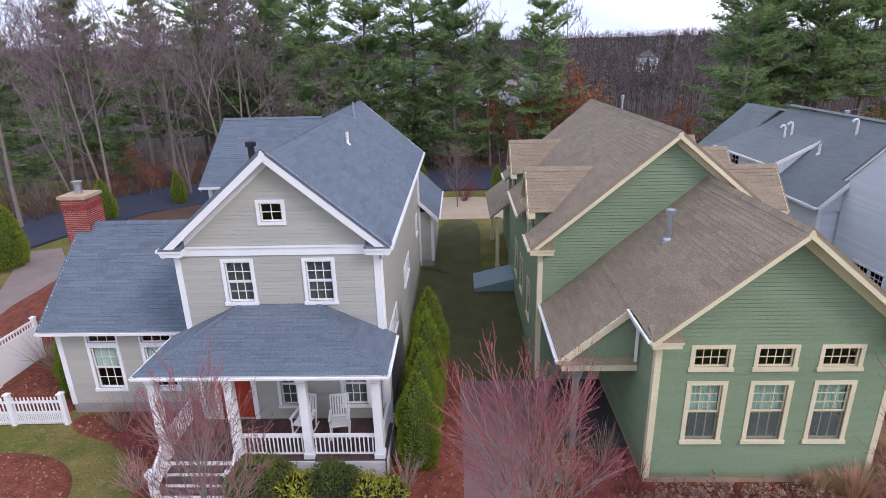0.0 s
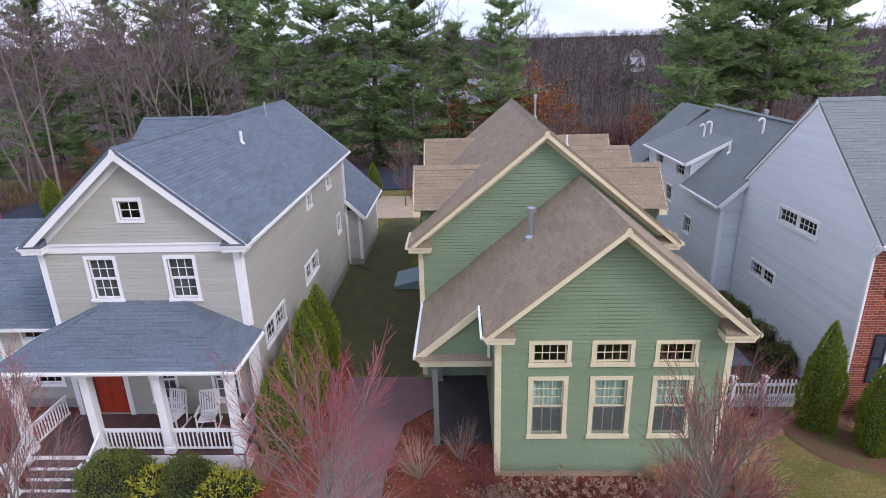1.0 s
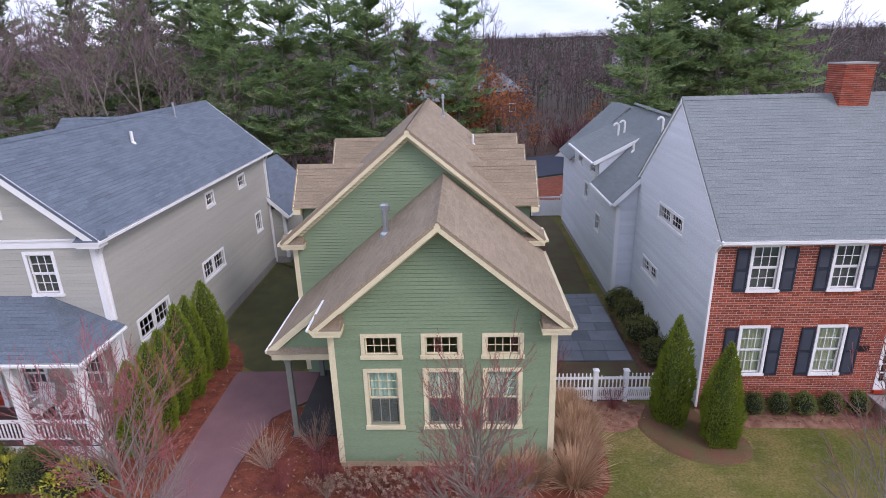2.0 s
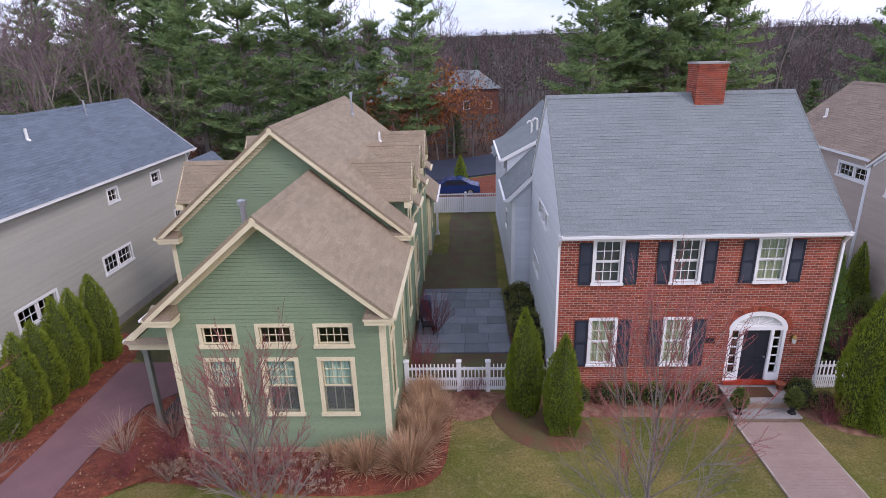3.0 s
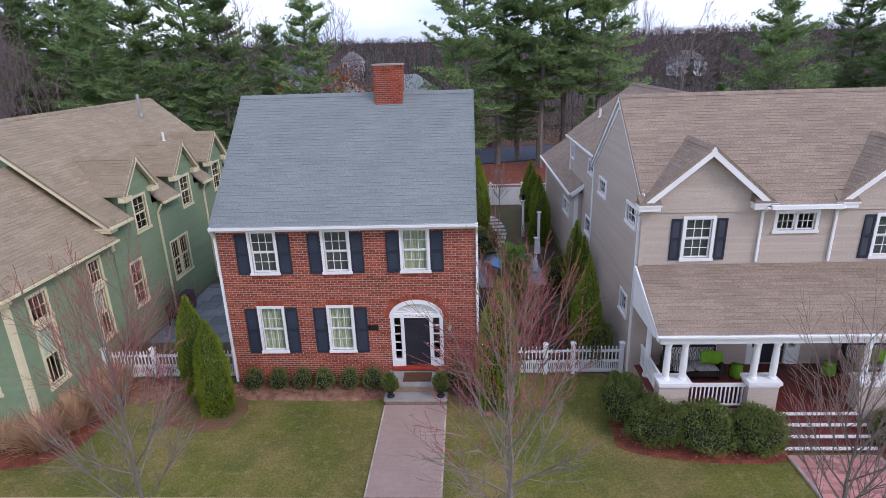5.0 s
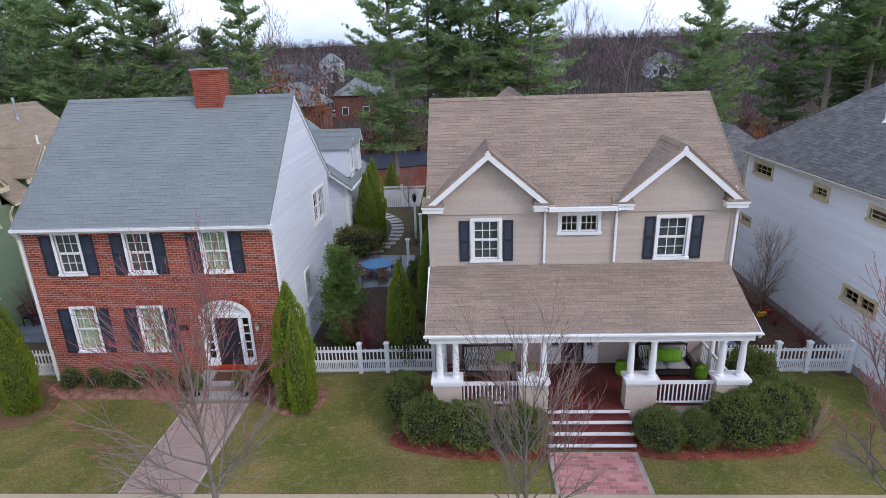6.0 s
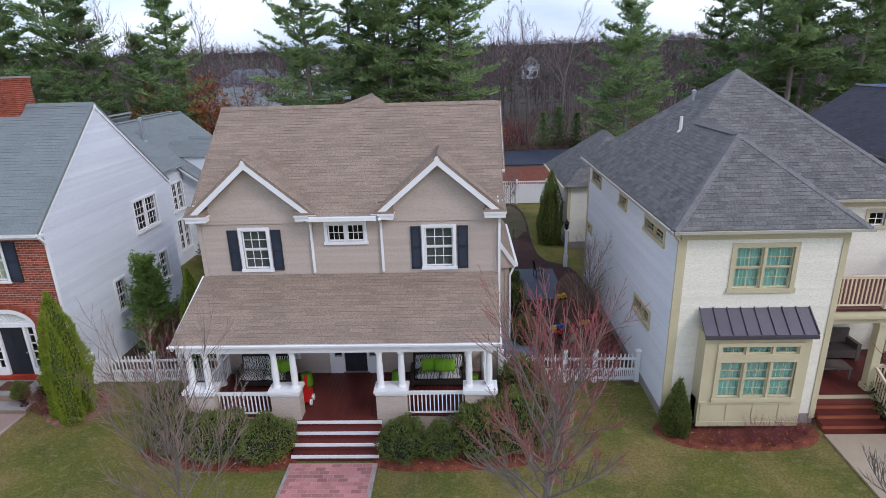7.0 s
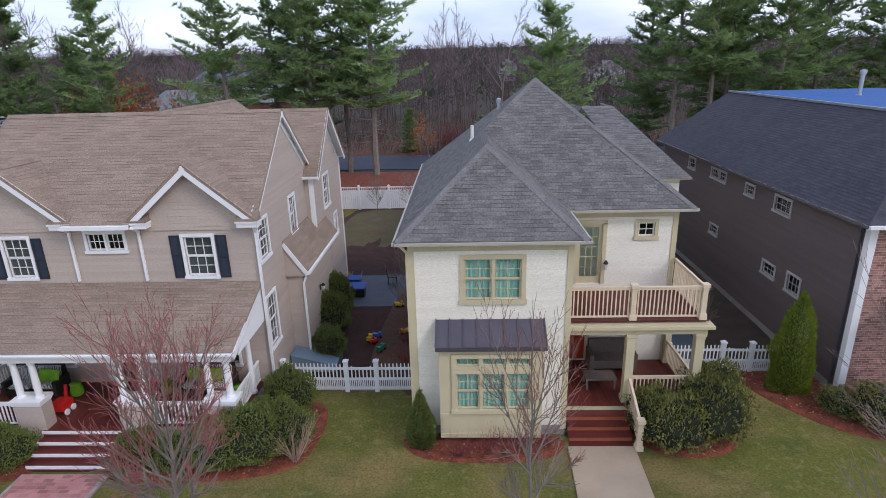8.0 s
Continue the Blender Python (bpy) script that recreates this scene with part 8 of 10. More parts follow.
for x, y, s in ((6.2, 60.5, 1.1), (10.4, 60.8, 1.1), (12.2, 61.6, 1.2), (14.3, 62.4, 1.0), (11.3, 64, 1.2), (22.5, 60.0, 0.8), (43.5, 61.0, 0.7), (8.2, 49.0, 0.5), (-3.5, 60.5, 0.5), (13.0, 63, 0.9), (4.0, 61, 0.75), (-17, 60, 0.45), (57.5, 57.5, 0.5), (62, 57, 0.5), (-35, 57, 0.5), (-29, 50, 0.35)):
    plant("oak_tree", (x, y, -0.05), "young oak holding rust-brown dead leaves", "tree", OAK, "oak", R.uniform(0, 360), s, s, "oaks")
# undergrowth along the lane
BRUSH = {"u": twiggy(2.2, 30, REDTWIG, 0.8), "w": twiggy(2.6, 26, TWIG, 0.7)}
for i in range(36):
    x = R.uniform(-50, 100)
    plant("bare_shrub", (x, lane_y(x) + R.uniform(5.5, 14), 0.1), "leafless brown undergrowth at the woods' edge", "shrub", BRUSH["uw"[i % 2]], "brush" + "uw"[i % 2], R.uniform(0, 360), R.uniform(0.8, 1.5), group="undergrowth")
for x, y in ((20.5, 67.5), (22.3, 66.8), (24.2, 67.8), (26.0, 67.2), (23.4, 69.5), (27.8, 68.6), (45.4, 71.5), (47.2, 72.5)):
    plant("bare_shrub", (x, y, 0.1), "dark red leafless thicket beyond the lane", "shrub", BRUSH["u"], "brushu", R.uniform(0, 360), 1.7, group="undergrowth")
# thin saplings and brush under the trees, past counting
us = Build()
for i in range(11000):
    x = R.uniform(-80, 120)
    y = lane_y(x) + 5.5 + 45 * R.random() ** 1.5
    z = ground_height(x, y)
    h = R.uniform(0.5, 3.6) * (0.45 + 0.55 * R.random())
    for k in range(3):
        q = V((x + R.uniform(-0.35, 0.35) * h, y + R.uniform(-0.35, 0.35) * h, z + h * R.uniform(0.6, 1.0)))
        w = V((0.022, 0, 0))
        us.add((V((x, y, z)) - w, V((x, y, z)) + w, q), ((0, 1, 2),), 0 if k else (1 if i % 7 == 0 else 0))
for i in range(2600):
    x = R.uniform(-48, -14)
    y = lane_y(x) + 5.2 + 14 * R.random() ** 1.4
    h = R.uniform(0.3, 1.7)
    for k in range(4):
        q = V((x + R.uniform(-0.5, 0.5) * h, y + R.uniform(-0.5, 0.5) * h, h * R.uniform(0.5, 1.0)))
        w = V((0.022, 0, 0))
        us.add((V((x, y, 0)) - w, V((x, y, 0)) + w, q), ((0, 1, 2),), 1 if i % 9 == 0 else 0)
solo("undergrowth", us, [surface("brown_undergrowth", (0.12, 0.075, 0.06), (0.075, 0.052, 0.042), 6.0, 0.95, 0.0, 0.5, island=0.4), OAKLEAF], "thin brown saplings and brush under the trees", "undergrowth", kind="stuff")
# far woods on the hills, past counting
fw = Build()
for i in range(5600):
    y = 102 + 520 * R.random() ** 1.7
    x = 25 + (y * 0.95 + 40) * R.uniform(-1, 1)
    z = ground_height(x, y) - 0.3
    h = R.uniform(6.5, 12)
    w = 0.00022 * y + 0.012
    fw.add((V((x - w * 1.6, y, z)), V((x + w * 1.6, y, z)), V((x + R.uniform(-0.4, 0.4), y, z + h * 0.9))), ((0, 1, 2),), 0)
    for k in range(30):
        v = ball(R) * R.random() ** 0.45
        c = V((x + v.x * h * 0.32, y + v.y * h * 0.32, z + h * (0.6 + 0.38 * v.z)))
        d = (v * 0.8 + ball(R) * 0.9 + UP * 0.35).normalized() * h * R.uniform(0.07, 0.17)
        s = V((d.z, 0, -d.x)).normalized() * w * R.uniform(0.8, 1.7)
        fw.add((c - s, c + s, c + d), ((0, 1, 2),), 0)
solo("far_woods", fw, surface("far_grey_woods", (0.08, 0.058, 0.053), (0.05, 0.04, 0.037), 25.0, 0.95, 0.0, 0.3, island=0.1), "grey-brown leafless woods covering the far hills", "woods", kind="stuff")
fp = Build()
for i in range(420):
    y = 120 + 560 * R.random() ** 1.2
    x = 25 + (y * 0.95 + 40) * R.uniform(-1, 1)
    z = ground_height(x, y)
    h = R.uniform(6, 11)
    for k in range(26):
        t = R.random()
        a = R.uniform(0, 6.28)
        r = h * 0.2 * (1.05 - t)
        p = V((x, y, z + h * (0.15 + 0.85 * t)))
        q = p + V((math.cos(a) * r, math.sin(a) * r, R.uniform(-0.4, 0.3)))
        fp.add((p + UP * h * 0.09, q + UP * 0.2, q - UP * h * 0.03, p - UP * h * 0.05), ((0, 1, 2, 3),), 0)
solo("far_pines", fp, surface("far_pine", (0.075, 0.1, 0.06), (0.05, 0.07, 0.045), 8.0, 0.9, 0.0, 0.5, island=0.3), "dark pines scattered over the far hills", "woods", kind="stuff")
# evergreens round the houses
ARB = {"s": thuja(3.4, 0.62), "t": thuja(3.4, 0.72, sprays=3600), "v": thuja(2.0, 0.42, BOXLEAF, 1500, 1.2), "c": thuja(3.4, 0.57, sprays=2600, blunt=2.5), "d": thuja(3.4, 0.62, BOXLEAF, 2400)}
for x, y, k, s, tall, lab in ((-1.72, 13.4, "c", 1.05, 0.93, "hedge"), (-1.58, 14.3, "c", 0.96, 0.97, "hedge"), (-1.72, 15.3, "c", 1.08, 0.95, "hedge"), (-1.6, 16.35, "c", 1.05, 1.08, "hedge"), (-1.72, 17.4, "c", 1.0, 1.04, "hedge"), (-1.6, 18.5, "c", 1.12, 1.08, "hedge"),
                              (15.3, 14.85, "t", 0.84, 1.1, "fence"), (16.4, 13.7, "t", 0.8, 1.0, "house"), (25.9, 14.1, "t", 0.98, 1.3, "house"), (26.2, 13.5, "s", 0.6, 1.1, "house"), (58.35, 15.7, "t", 0.9, 1.08, "house"),
                              (30.0, 22.8, "s", 0.8, 1.12, "house"), (30.05, 21.2, "s", 0.78, 1.05, "house"), (29.4, 31.0, "s", 1.0, 1.1, "house"), (29.6, 33.5, "s", 1.0, 1.1, "house"), (29.5, 36, "s", 1.0, 1.1, "house"), (29.6, 38.5, "s", 1.0, 1.1, "house"),
                              (-24.9, 47.0, "s", 1.0, 0.85, "lane"), (-28.6, 42.2, "s", 1.3, 0.95, "lane"), (-28.4, 31.5, "t", 1.5, 1.3, "lane"), (-31, 29.0, "t", 1.4, 1.2, "lane"), (-15.0, 17.4, "s", 0.8, 0.85, "house"), (-3.6, 47.0, "s", 1.0, 0.9, "lane"), (2.8, 47.0, "s", 0.9, 0.85, "lane"), (13.0, 46.8, "s", 0.9, 0.9, "lane"), (29.3, 16.6, "t", 0.78, 1.24, "house"), (44.7, 32.0, "d", 1.2, 1.35, "house"), (25.55, 31.6, "s", 1.1, 1.3, "house"), (25.65, 32.8, "s", 1.15, 1.4, "house"), (25.7, 34.1, "s", 1.1, 1.45, "house"), (25.8, 42.6, "s", 1.0, 0.95, "lane"), (36.5, 41.5, "s", 1.2, 1.0, "lane")):
    lab = {"hedge": "green arborvitae in a hedge beside the path", "fence": "dense green arborvitae beside a white fence", "house": "dense green arborvitae beside a house wall", "lane": "small green arborvitae by the lane"}[lab]
    plant("arborvitae", (x, y, 0.05), lab, "shrub", ARB[k], "arb" + k, R.uniform(0, 360), s, tall, "arborvitae")
plant("dwarf_spruce", (45.75, 12.75, 0.08), "small dark green conifer at the cream house's corner", "shrub", ARB["v"], "arbv", 0, 1.0, 0.92)
MOUND = {"box": mound(0.9, 0.85, 0.62, BOXLEAF, 6500, 0.06), "rh": mound(1.1, 1.0, 0.62, RHODO, 2600, 0.105, 0.18, 0.4, 0.3), "yel": mound(0.75, 0.6, 0.45, YELLOWLEAF, 900, 0.14, 0.2, 0.4, 0.4), "sm": mound(0.36, 0.33, 0.3, BOXLEAF, 900, 0.05, 0.1)}
BOXLAB = "rounded green boxwood along the porch of the tan house"
for x, y, s, tall in ((33.35, 11.75, 0.95, 1.15), (31.9, 11.95, 1.05, 1.2), (30.5, 12.15, 1.0, 1.2), (29.75, 13.1, 0.85, 1.5), (37.45, 11.75, 0.85, 1.05), (38.6, 11.8, 0.75, 0.9), (39.8, 12.0, 1.1, 1.35), (40.7, 12.35, 1.25, 1.5), (41.45, 12.7, 1.1, 1.35), (41.2, 14.4, 1.0, 1.5), (41.7, 18.3, 0.8, 1.2), (41.3, 20.6, 0.95, 1.7), (41.3, 22.2, 0.8, 1.9)):
    plant("boxwood", (x, y, 0.06), BOXLAB, "shrub", MOUND["box"], "mbox", R.uniform(0, 360), s, tall, "boxwoods")
for x, y, tall in ((29.5, 16.6, 1.8), (29.45, 18.0, 1.9), (29.4, 19.4, 1.7), (29.45, 23.9, 1.5)):
    plant("yew", (x, y, 0.06), "tall rounded green yew along the side of the tan house", "shrub", MOUND["box"], "mbox", R.uniform(0, 360), 0.85, tall, "yews")
for x, y, s, tall in ((53.4, 12.75, 0.95, 1.45), (54.6, 13.2, 1.0, 1.75), (55.1, 14.3, 0.9, 1.6), (52.9, 13.5, 0.7, 1.3)):
    plant("rhododendron", (x, y, 0.06), "broad-leaved green rhododendron beside the cream house's steps", "shrub", MOUND["rh"], "mrh", R.uniform(0, 360), s, tall, "rhododendrons")
for x, y, s in ((16.2, 18.5, 0.7), (16.0, 20.2, 0.8), (16.1, 22.0, 0.75), (15.9, 23.4, 0.7), (60.3, 13.7, 0.95), (59.3, 14.4, 0.6), (-15.9, 18.6, 0.5), (25.1, 29.3, 1.3), (25.9, 30.4, 0.95)):
    plant("evergreen_shrub", (x, y, 0.06), "dark green broad-leaved shrub at a house wall", "shrub", MOUND["rh"], "mrh", R.uniform(0, 360), s, s * 1.2, "evergreen shrubs")
for x, y, s in ((-4.92, 11.75, 0.95), (-3.05, 11.6, 0.95), (-2.5, 11.8, 0.75)):
    plant("yellow_green_shrub", (x, y, 0.06), "yellow-green broad-leaved shrub in front of the white porch", "shrub", MOUND["yel"], "myel", R.uniform(0, 360), s, group="yellow-green shrubs")
for x, y, s in ((-6.25, 11.75, 0.95), (-5.85, 12.1, 0.8), (-3.95, 11.8, 0.85)):
    plant("evergreen_shrub", (x, y, 0.06), "fine-leaved dark green shrub in front of the white porch", "shrub", MOUND["box"], "mbox", R.uniform(0, 360), s, s * 1.3, "porch shrubs")
for x in (17.2, 18.1, 18.95, 19.75, 20.65, 21.5):
    plant("clipped_shrub", (x, 15.05, 0.06), "small clipped evergreen under the brick house's windows", "shrub", MOUND["sm"], "msm", R.uniform(0, 360), 1.0, 1.5, "clipped shrubs")
for x, y, s in ((24.55, 14.95, 1.3), (25.1, 14.6, 1.0)):
    plant("clipped_shrub", (x, y, 0.06), "small rounded evergreen beside the brick house's door", "shrub", MOUND["sm"], "msm", R.uniform(0, 360), s, s * 1.4, "clipped shrubs")
TANTWIG = surface("tan_twig", (0.36, 0.26, 0.19), (0.27, 0.19, 0.14), 0.4, 0.9, 0.2, 30, each=0.2)
SHRUB = {"k": twiggy(1.5, 34, TANTWIG, 0.75), "red": twiggy(1.9, 34, REDTWIG, 0.8, 1)}
for x, y, k, s in ((2.6, 12.5, "k", 0.9), (3.8, 13.3, "k", 0.85), (-10.6, 13.6, "red", 0.8), (-11.9, 15.0, "k", 0.9), (-9.9, 12.2, "k", 0.8), (-16.9, 18.9, "k", 1.1), (-15.5, 19.6, "k", 1.0), (27.6, 17.6, "red", 1.1), (28.9, 17.2, "red", 1.0), (5.6, 11.1, "red", 0.3), (6.7, 11.0, "red", 0.3), (7.6, 11.15, "red", 0.28), (8.6, 10.95, "red", 0.3), (9.3, 11.2, "red", 0.3), (4.6, 11.3, "k", 0.45), (7.2, 11.7, "red", 0.28), (11.6, 17.0, "red", 0.9), (12.0, 20.5, "red", 1.0),
                   (45.0, 21.6, "k", 1.25), (44.6, 19.4, "red", 0.5), (44.9, 17.6, "red", 0.55), (28.7, 31.5, "red", 0.6), (42.0, 12.0, "k", 0.9), (57.0, 20.5, "k", 1.0), (57.8, 23.0, "k", 1.0), (4.4, 12.0, "red", 0.7), (3.2, 11.4, "red", 0.6), (47.8, 12.2, "red", 0.45), (49.0, 12.3, "red", 0.4), (46.9, 12.1, "red", 0.4), (13.6, 15.4, "red", 0.5), (48.4, 12.1, "red", 0.4), (49.6, 12.6, "red", 0.36), (24.9, 13.9, "red", 0.6), (-2.0, 12.3, "k", 0.8), (0.0, 46, "red", 1.2), (5, 45, "k", 1.3)):
    plant("bare_shrub", (x, y, 0.05), "leafless brown shrub in a mulch bed" if k == "k" else "leafless red-twigged shrub in a mulch bed", "shrub", SHRUB[k], "shrub" + k, R.uniform(0, 360), s, group="leafless shrubs")
plant("pine_tree", (26.75, 18.3, 0), "bushy young pine beside the pale side wall", "tree", pine_tree(3.9, 0.03, 0.215, 1.0, 0, 0.0, 0.34, surface("young_pine_needle", (0.2, 0.3, 0.07), (0.12, 0.2, 0.06), 0.4, 0.9, 0.1, 12, island=0.3, thin=0.5)), "pineyoung", 33, 1.0, 1.0, "pines")
plant("young_tree", (27.4, 39.6, 0), "young leafless tree in front of a white fence", "tree", STREET["f"], "streetf", 200, 0.45)
plant("young_tree", (-0.6, 44.0, 0), "young leafless tree by the drive", "tree", STREET["f"], "streetf", 77, 0.75)
plant("young_tree", (44.7, 20.7, 0), "young leafless tree beside the cream house", "tree", STREET["f"], "streetf", 230, 0.42, 0.55)
plant("young_tree", (40.4, 41.3, 0), "young leafless tree by the white fence", "tree", STREET["f"], "streetf", 10, 0.4)
plant("young_tree", (43.0, 41.2, 0), "young leafless tree by the white fence", "tree", STREET["f"], "streetf", 120, 0.42)
for x, y, s in ((10.3, 11.8, 0.95), (11.6, 11.75, 1.15), (12.0, 12.9, 1.05), (11.95, 13.8, 1.0), (11.75, 14.7, 0.95), (11.9, 15.3, 0.9), (11.55, 13.3, 0.95), (12.3, 14.3, 0.85), (9.4, 12.0, 0.7)):
    plant("ornamental_grass", (x, y, 0.05), "dry straw-coloured ornamental grass beside the green house", "grass", grass(1.22, 720), "grass", R.uniform(0, 360), s, group="ornamental grasses")
for i in range(13):
    x = 4.9 + 0.34 * i + R.uniform(-0.1, 0.1)
    plant("hydrangea", (x, R.uniform(11.3, 12.1), 0.05), "dried brown hydrangea below the green house's windows", "shrub", dried_flowers(0.55, 16), "hydr", R.uniform(0, 360), R.uniform(0.8, 1.1), group="hydrangeas")
for i in range(12):
    plant("hydrangea", (4.2 + 0.52 * i + R.uniform(-0.15, 0.15), 11.45 - 0.055 * i + R.uniform(-0.12, 0.2), 0.05), "low dried brown hydrangea at the edge of the bed", "shrub", dried_flowers(0.55, 16), "hydr", R.uniform(0, 360), R.uniform(0.5, 0.75), group="hydrangeas")


# ---- fences ----
def picket_fence(pts, label, gates=(), height=1.15, panel=False):
    """A white fence along pts: a post at each, rails, tall pickets with short ones between. gates: stretches that dip."""
    a, e = V((*pts[0], 0)), V((*pts[-1], 0))
    f = thing("picket_fence", a.lerp(e, 0.5), label, "fence", "white fences")
    for p in pts:
        b = Build()
        x, y = p
        b.box((x - 0.075, y - 0.075, 0), (x + 0.075, y + 0.075, height + 0.06))
        b.box((x - 0.1, y - 0.1, height + 0.06), (x + 0.1, y + 0.1, height + 0.1))
        b.add([(x - 0.08, y - 0.08, height + 0.1), (x + 0.08, y - 0.08, height + 0.1), (x + 0.08, y + 0.08, height + 0.1), (x - 0.08, y + 0.08, height + 0.1), (x, y, height + 0.17)], ((0, 1, 4), (1, 2, 4), (2, 3, 4), (3, 0, 4)))
        part("post", b, WHITE, f)
    for s, (p, q) in enumerate(zip(pts, pts[1:])):
        p, q = V((*p, 0)), V((*q, 0))
        for z in ((0.14, 0.5, 0.92) if not panel else (0.12, height - 0.32, height - 0.05)):
            b = Build()
            b.beam(p + UP * z, q + UP * z, 0.04, 0.09)
            part("rail", b, WHITE, f)
        d = (q - p).normalized()
        turn = math.degrees(math.atan2(d.y, d.x))
        if panel:
            me = shared(("panel", height), lambda k: k.add([(x, y, z) for z in (0.05, height - 0.33) for x, y in ((-0.072, -0.012), (0.072, -0.012), (0.072, 0.012), (-0.072, 0.012))] + [(x, y, z) for z in (height - 0.33, height - 0.06) for x, y in ((-0.02, -0.01), (0.02, -0.01), (0.02, 0.01), (-0.02, 0.01))], [tuple(i + o for i in f) for o in (0, 8) for f in ((0, 1, 5, 4), (1, 2, 6, 5), (2, 3, 7, 6), (3, 0, 4, 7), (4, 5, 6, 7))]), WHITE)
            n = int((q - p).length / 0.15)
            for i in range(n):
                part("panel_board", me, None, f, at=Matrix.Translation(p.lerp(q, (i + 0.5) / n)) @ pose(0, 0, 0, 0, 0, turn))
            continue
        n = max(2, round((q - p).length / 0.135))
        for i in range(n):
            t = (i + 0.5) / n
            dip = 0.16 * math.sin(math.pi * t) if s in gates else 0.0
            tall = round(height - dip, 2)
            me = shared(("picket", tall), lambda k: k.add([(-0.022, -0.02, 0.06), (0.022, -0.02, 0.06), (0.022, 0.0, 0.06), (-0.022, 0.0, 0.06), (-0.022, -0.02, tall - 0.03), (0.022, -0.02, tall - 0.03), (0.022, 0.0, tall - 0.03), (-0.022, 0.0, tall - 0.03), (0, -0.01, tall)],
                                                          ((0, 1, 5, 4), (1, 2, 6, 5), (2, 3, 7, 6), (3, 0, 4, 7), (4, 5, 8), (5, 6, 8), (6, 7, 8), (7, 4, 8))), WHITE)
            m = Matrix.Translation(p.lerp(q, t)) @ pose(0, 0, 0, 0, 0, turn) @ Matrix.Translation((0, -0.03, 0))
            part("picket", me, None, f, at=m)
            if i:
                me = shared(("short_picket",), lambda k: k.box((-0.018, -0.018, 0.06), (0.018, 0.0, 0.56)), WHITE)
                part("short_picket", me, None, f, at=Matrix.Translation(p.lerp(q, i / n)) @ pose(0, 0, 0, 0, 0, turn) @ Matrix.Translation((0, -0.03, 0)))
    return f


picket_fence([(-17.9, 15.4), (-16.0, 15.45), (-14.15, 15.5)], "white picket fence beside the grey house")
picket_fence([(11.2, 15.95), (13.08, 15.95), (14.12, 15.95), (16.3, 15.95)], "white picket fence with a gate between two houses", (1,))
picket_fence([(25.4, 16.0), (27.74, 16.02), (28.75, 16.05), (30.5, 16.05)], "white picket fence with a gate between two houses", (1,))
picket_fence([(40.6, 15.9), (42.87, 15.82), (43.95, 15.82), (45.45, 15.82)], "white picket fence with a gate between two houses", (1,))
picket_fence([(54.6, 17.0), (56.6, 17.0), (57.62, 16.95), (59.7, 16.95)], "white picket fence with a gate between two houses", (1,))
picket_fence([(-18.5, 15.4), (-18.4, 17.8), (-18.35, 20.2)], "tall white board fence beside the grey house", (), 1.8, True)
picket_fence([(8.6, 39.7), (11.0, 39.7), (13.4, 39.7), (15.8, 39.7)], "white board fence at the back of a yard", (), 1.5, True)
picket_fence([(24.4, 40.7), (26.8, 40.7), (29.2, 40.7), (31.6, 40.7)], "white board fence at the back of a yard", (), 1.7, True)
picket_fence([(36.4, 42.5), (38.8, 42.5), (41.2, 42.5), (43.6, 42.5), (46, 42.5)], "white board fence at the back of a yard", (), 1.85, True)

# ---- things on the porches and in the yards ----
LEAFGREEN = surface("lime_cushion", (0.2, 0.42, 0.02), (0.16, 0.34, 0.015), 0.3, 0.85, 0.2)
WICKER = surface("dark_wicker", (0.035, 0.028, 0.024), (0.025, 0.02, 0.018), 0.1, 0.7, 0.8, 90)
GREYWICKER = surface("grey_wicker", (0.15, 0.12, 0.105), (0.1, 0.085, 0.075), 0.1, 0.75, 0.8, 90)
REDPLASTIC = surface("red_plastic", (0.5, 0.02, 0.015), (0.42, 0.018, 0.013), 0.4, 0.4, 0.02)
YELLOWPLASTIC = surface("yellow_plastic", (0.65, 0.4, 0.02), (0.55, 0.34, 0.02), 0.4, 0.4, 0.02)
BLUEPLASTIC = surface("blue_plastic", (0.03, 0.09, 0.36), (0.025, 0.075, 0.3), 0.4, 0.4, 0.02)
GREENPLASTIC = surface("green_plastic", (0.03, 0.2, 0.1), (0.025, 0.17, 0.085), 0.4, 0.4, 0.02)
TERRACOTTA = surface("terracotta", (0.33, 0.1, 0.05), (0.26, 0.075, 0.04), 0.2, 0.85, 0.2)
IRON = surface("black_iron", (0.02, 0.02, 0.022), (0.03, 0.03, 0.032), 0.2, 0.5, 0.2, metal=0.4)
BRASS = surface("aged_brass", (0.4, 0.26, 0.08), (0.3, 0.19, 0.06), 0.1, 0.35, 0.1, metal=0.8)
COIR = surface("brown_coir", (0.1, 0.05, 0.025), (0.07, 0.035, 0.018), 0.1, 0.95, 0.6)


def zebra_material():
    m = bpy.data.materials.new("zebra_fabric")
    m.use_nodes = True
    n, l = m.node_tree.nodes, m.node_tree.links
    b = n["Principled BSDF"]
    b.inputs["Roughness"].default_value = 0.9
    geo = n.new("ShaderNodeNewGeometry")
    w = n.new("ShaderNodeTexWave")
    w.inputs["Scale"].default_value, w.inputs["Distortion"].default_value, w.inputs["Detail"].default_value = 6.5, 9.0, 1.5
    r = n.new("ShaderNodeValToRGB")
    r.color_ramp.elements[0].position, r.color_ramp.elements[0].color = 0.47, (0.012, 0.012, 0.012, 1)
    r.color_ramp.elements[1].position, r.color_ramp.elements[1].color = 0.53, (0.68, 0.67, 0.63, 1)
    l.new(geo.outputs["Position"], w.inputs["Vector"])
    l.new(w.outputs["Fac"], r.inputs["Fac"])
    l.new(r.outputs["Color"], b.inputs["Base Color"])
    return m


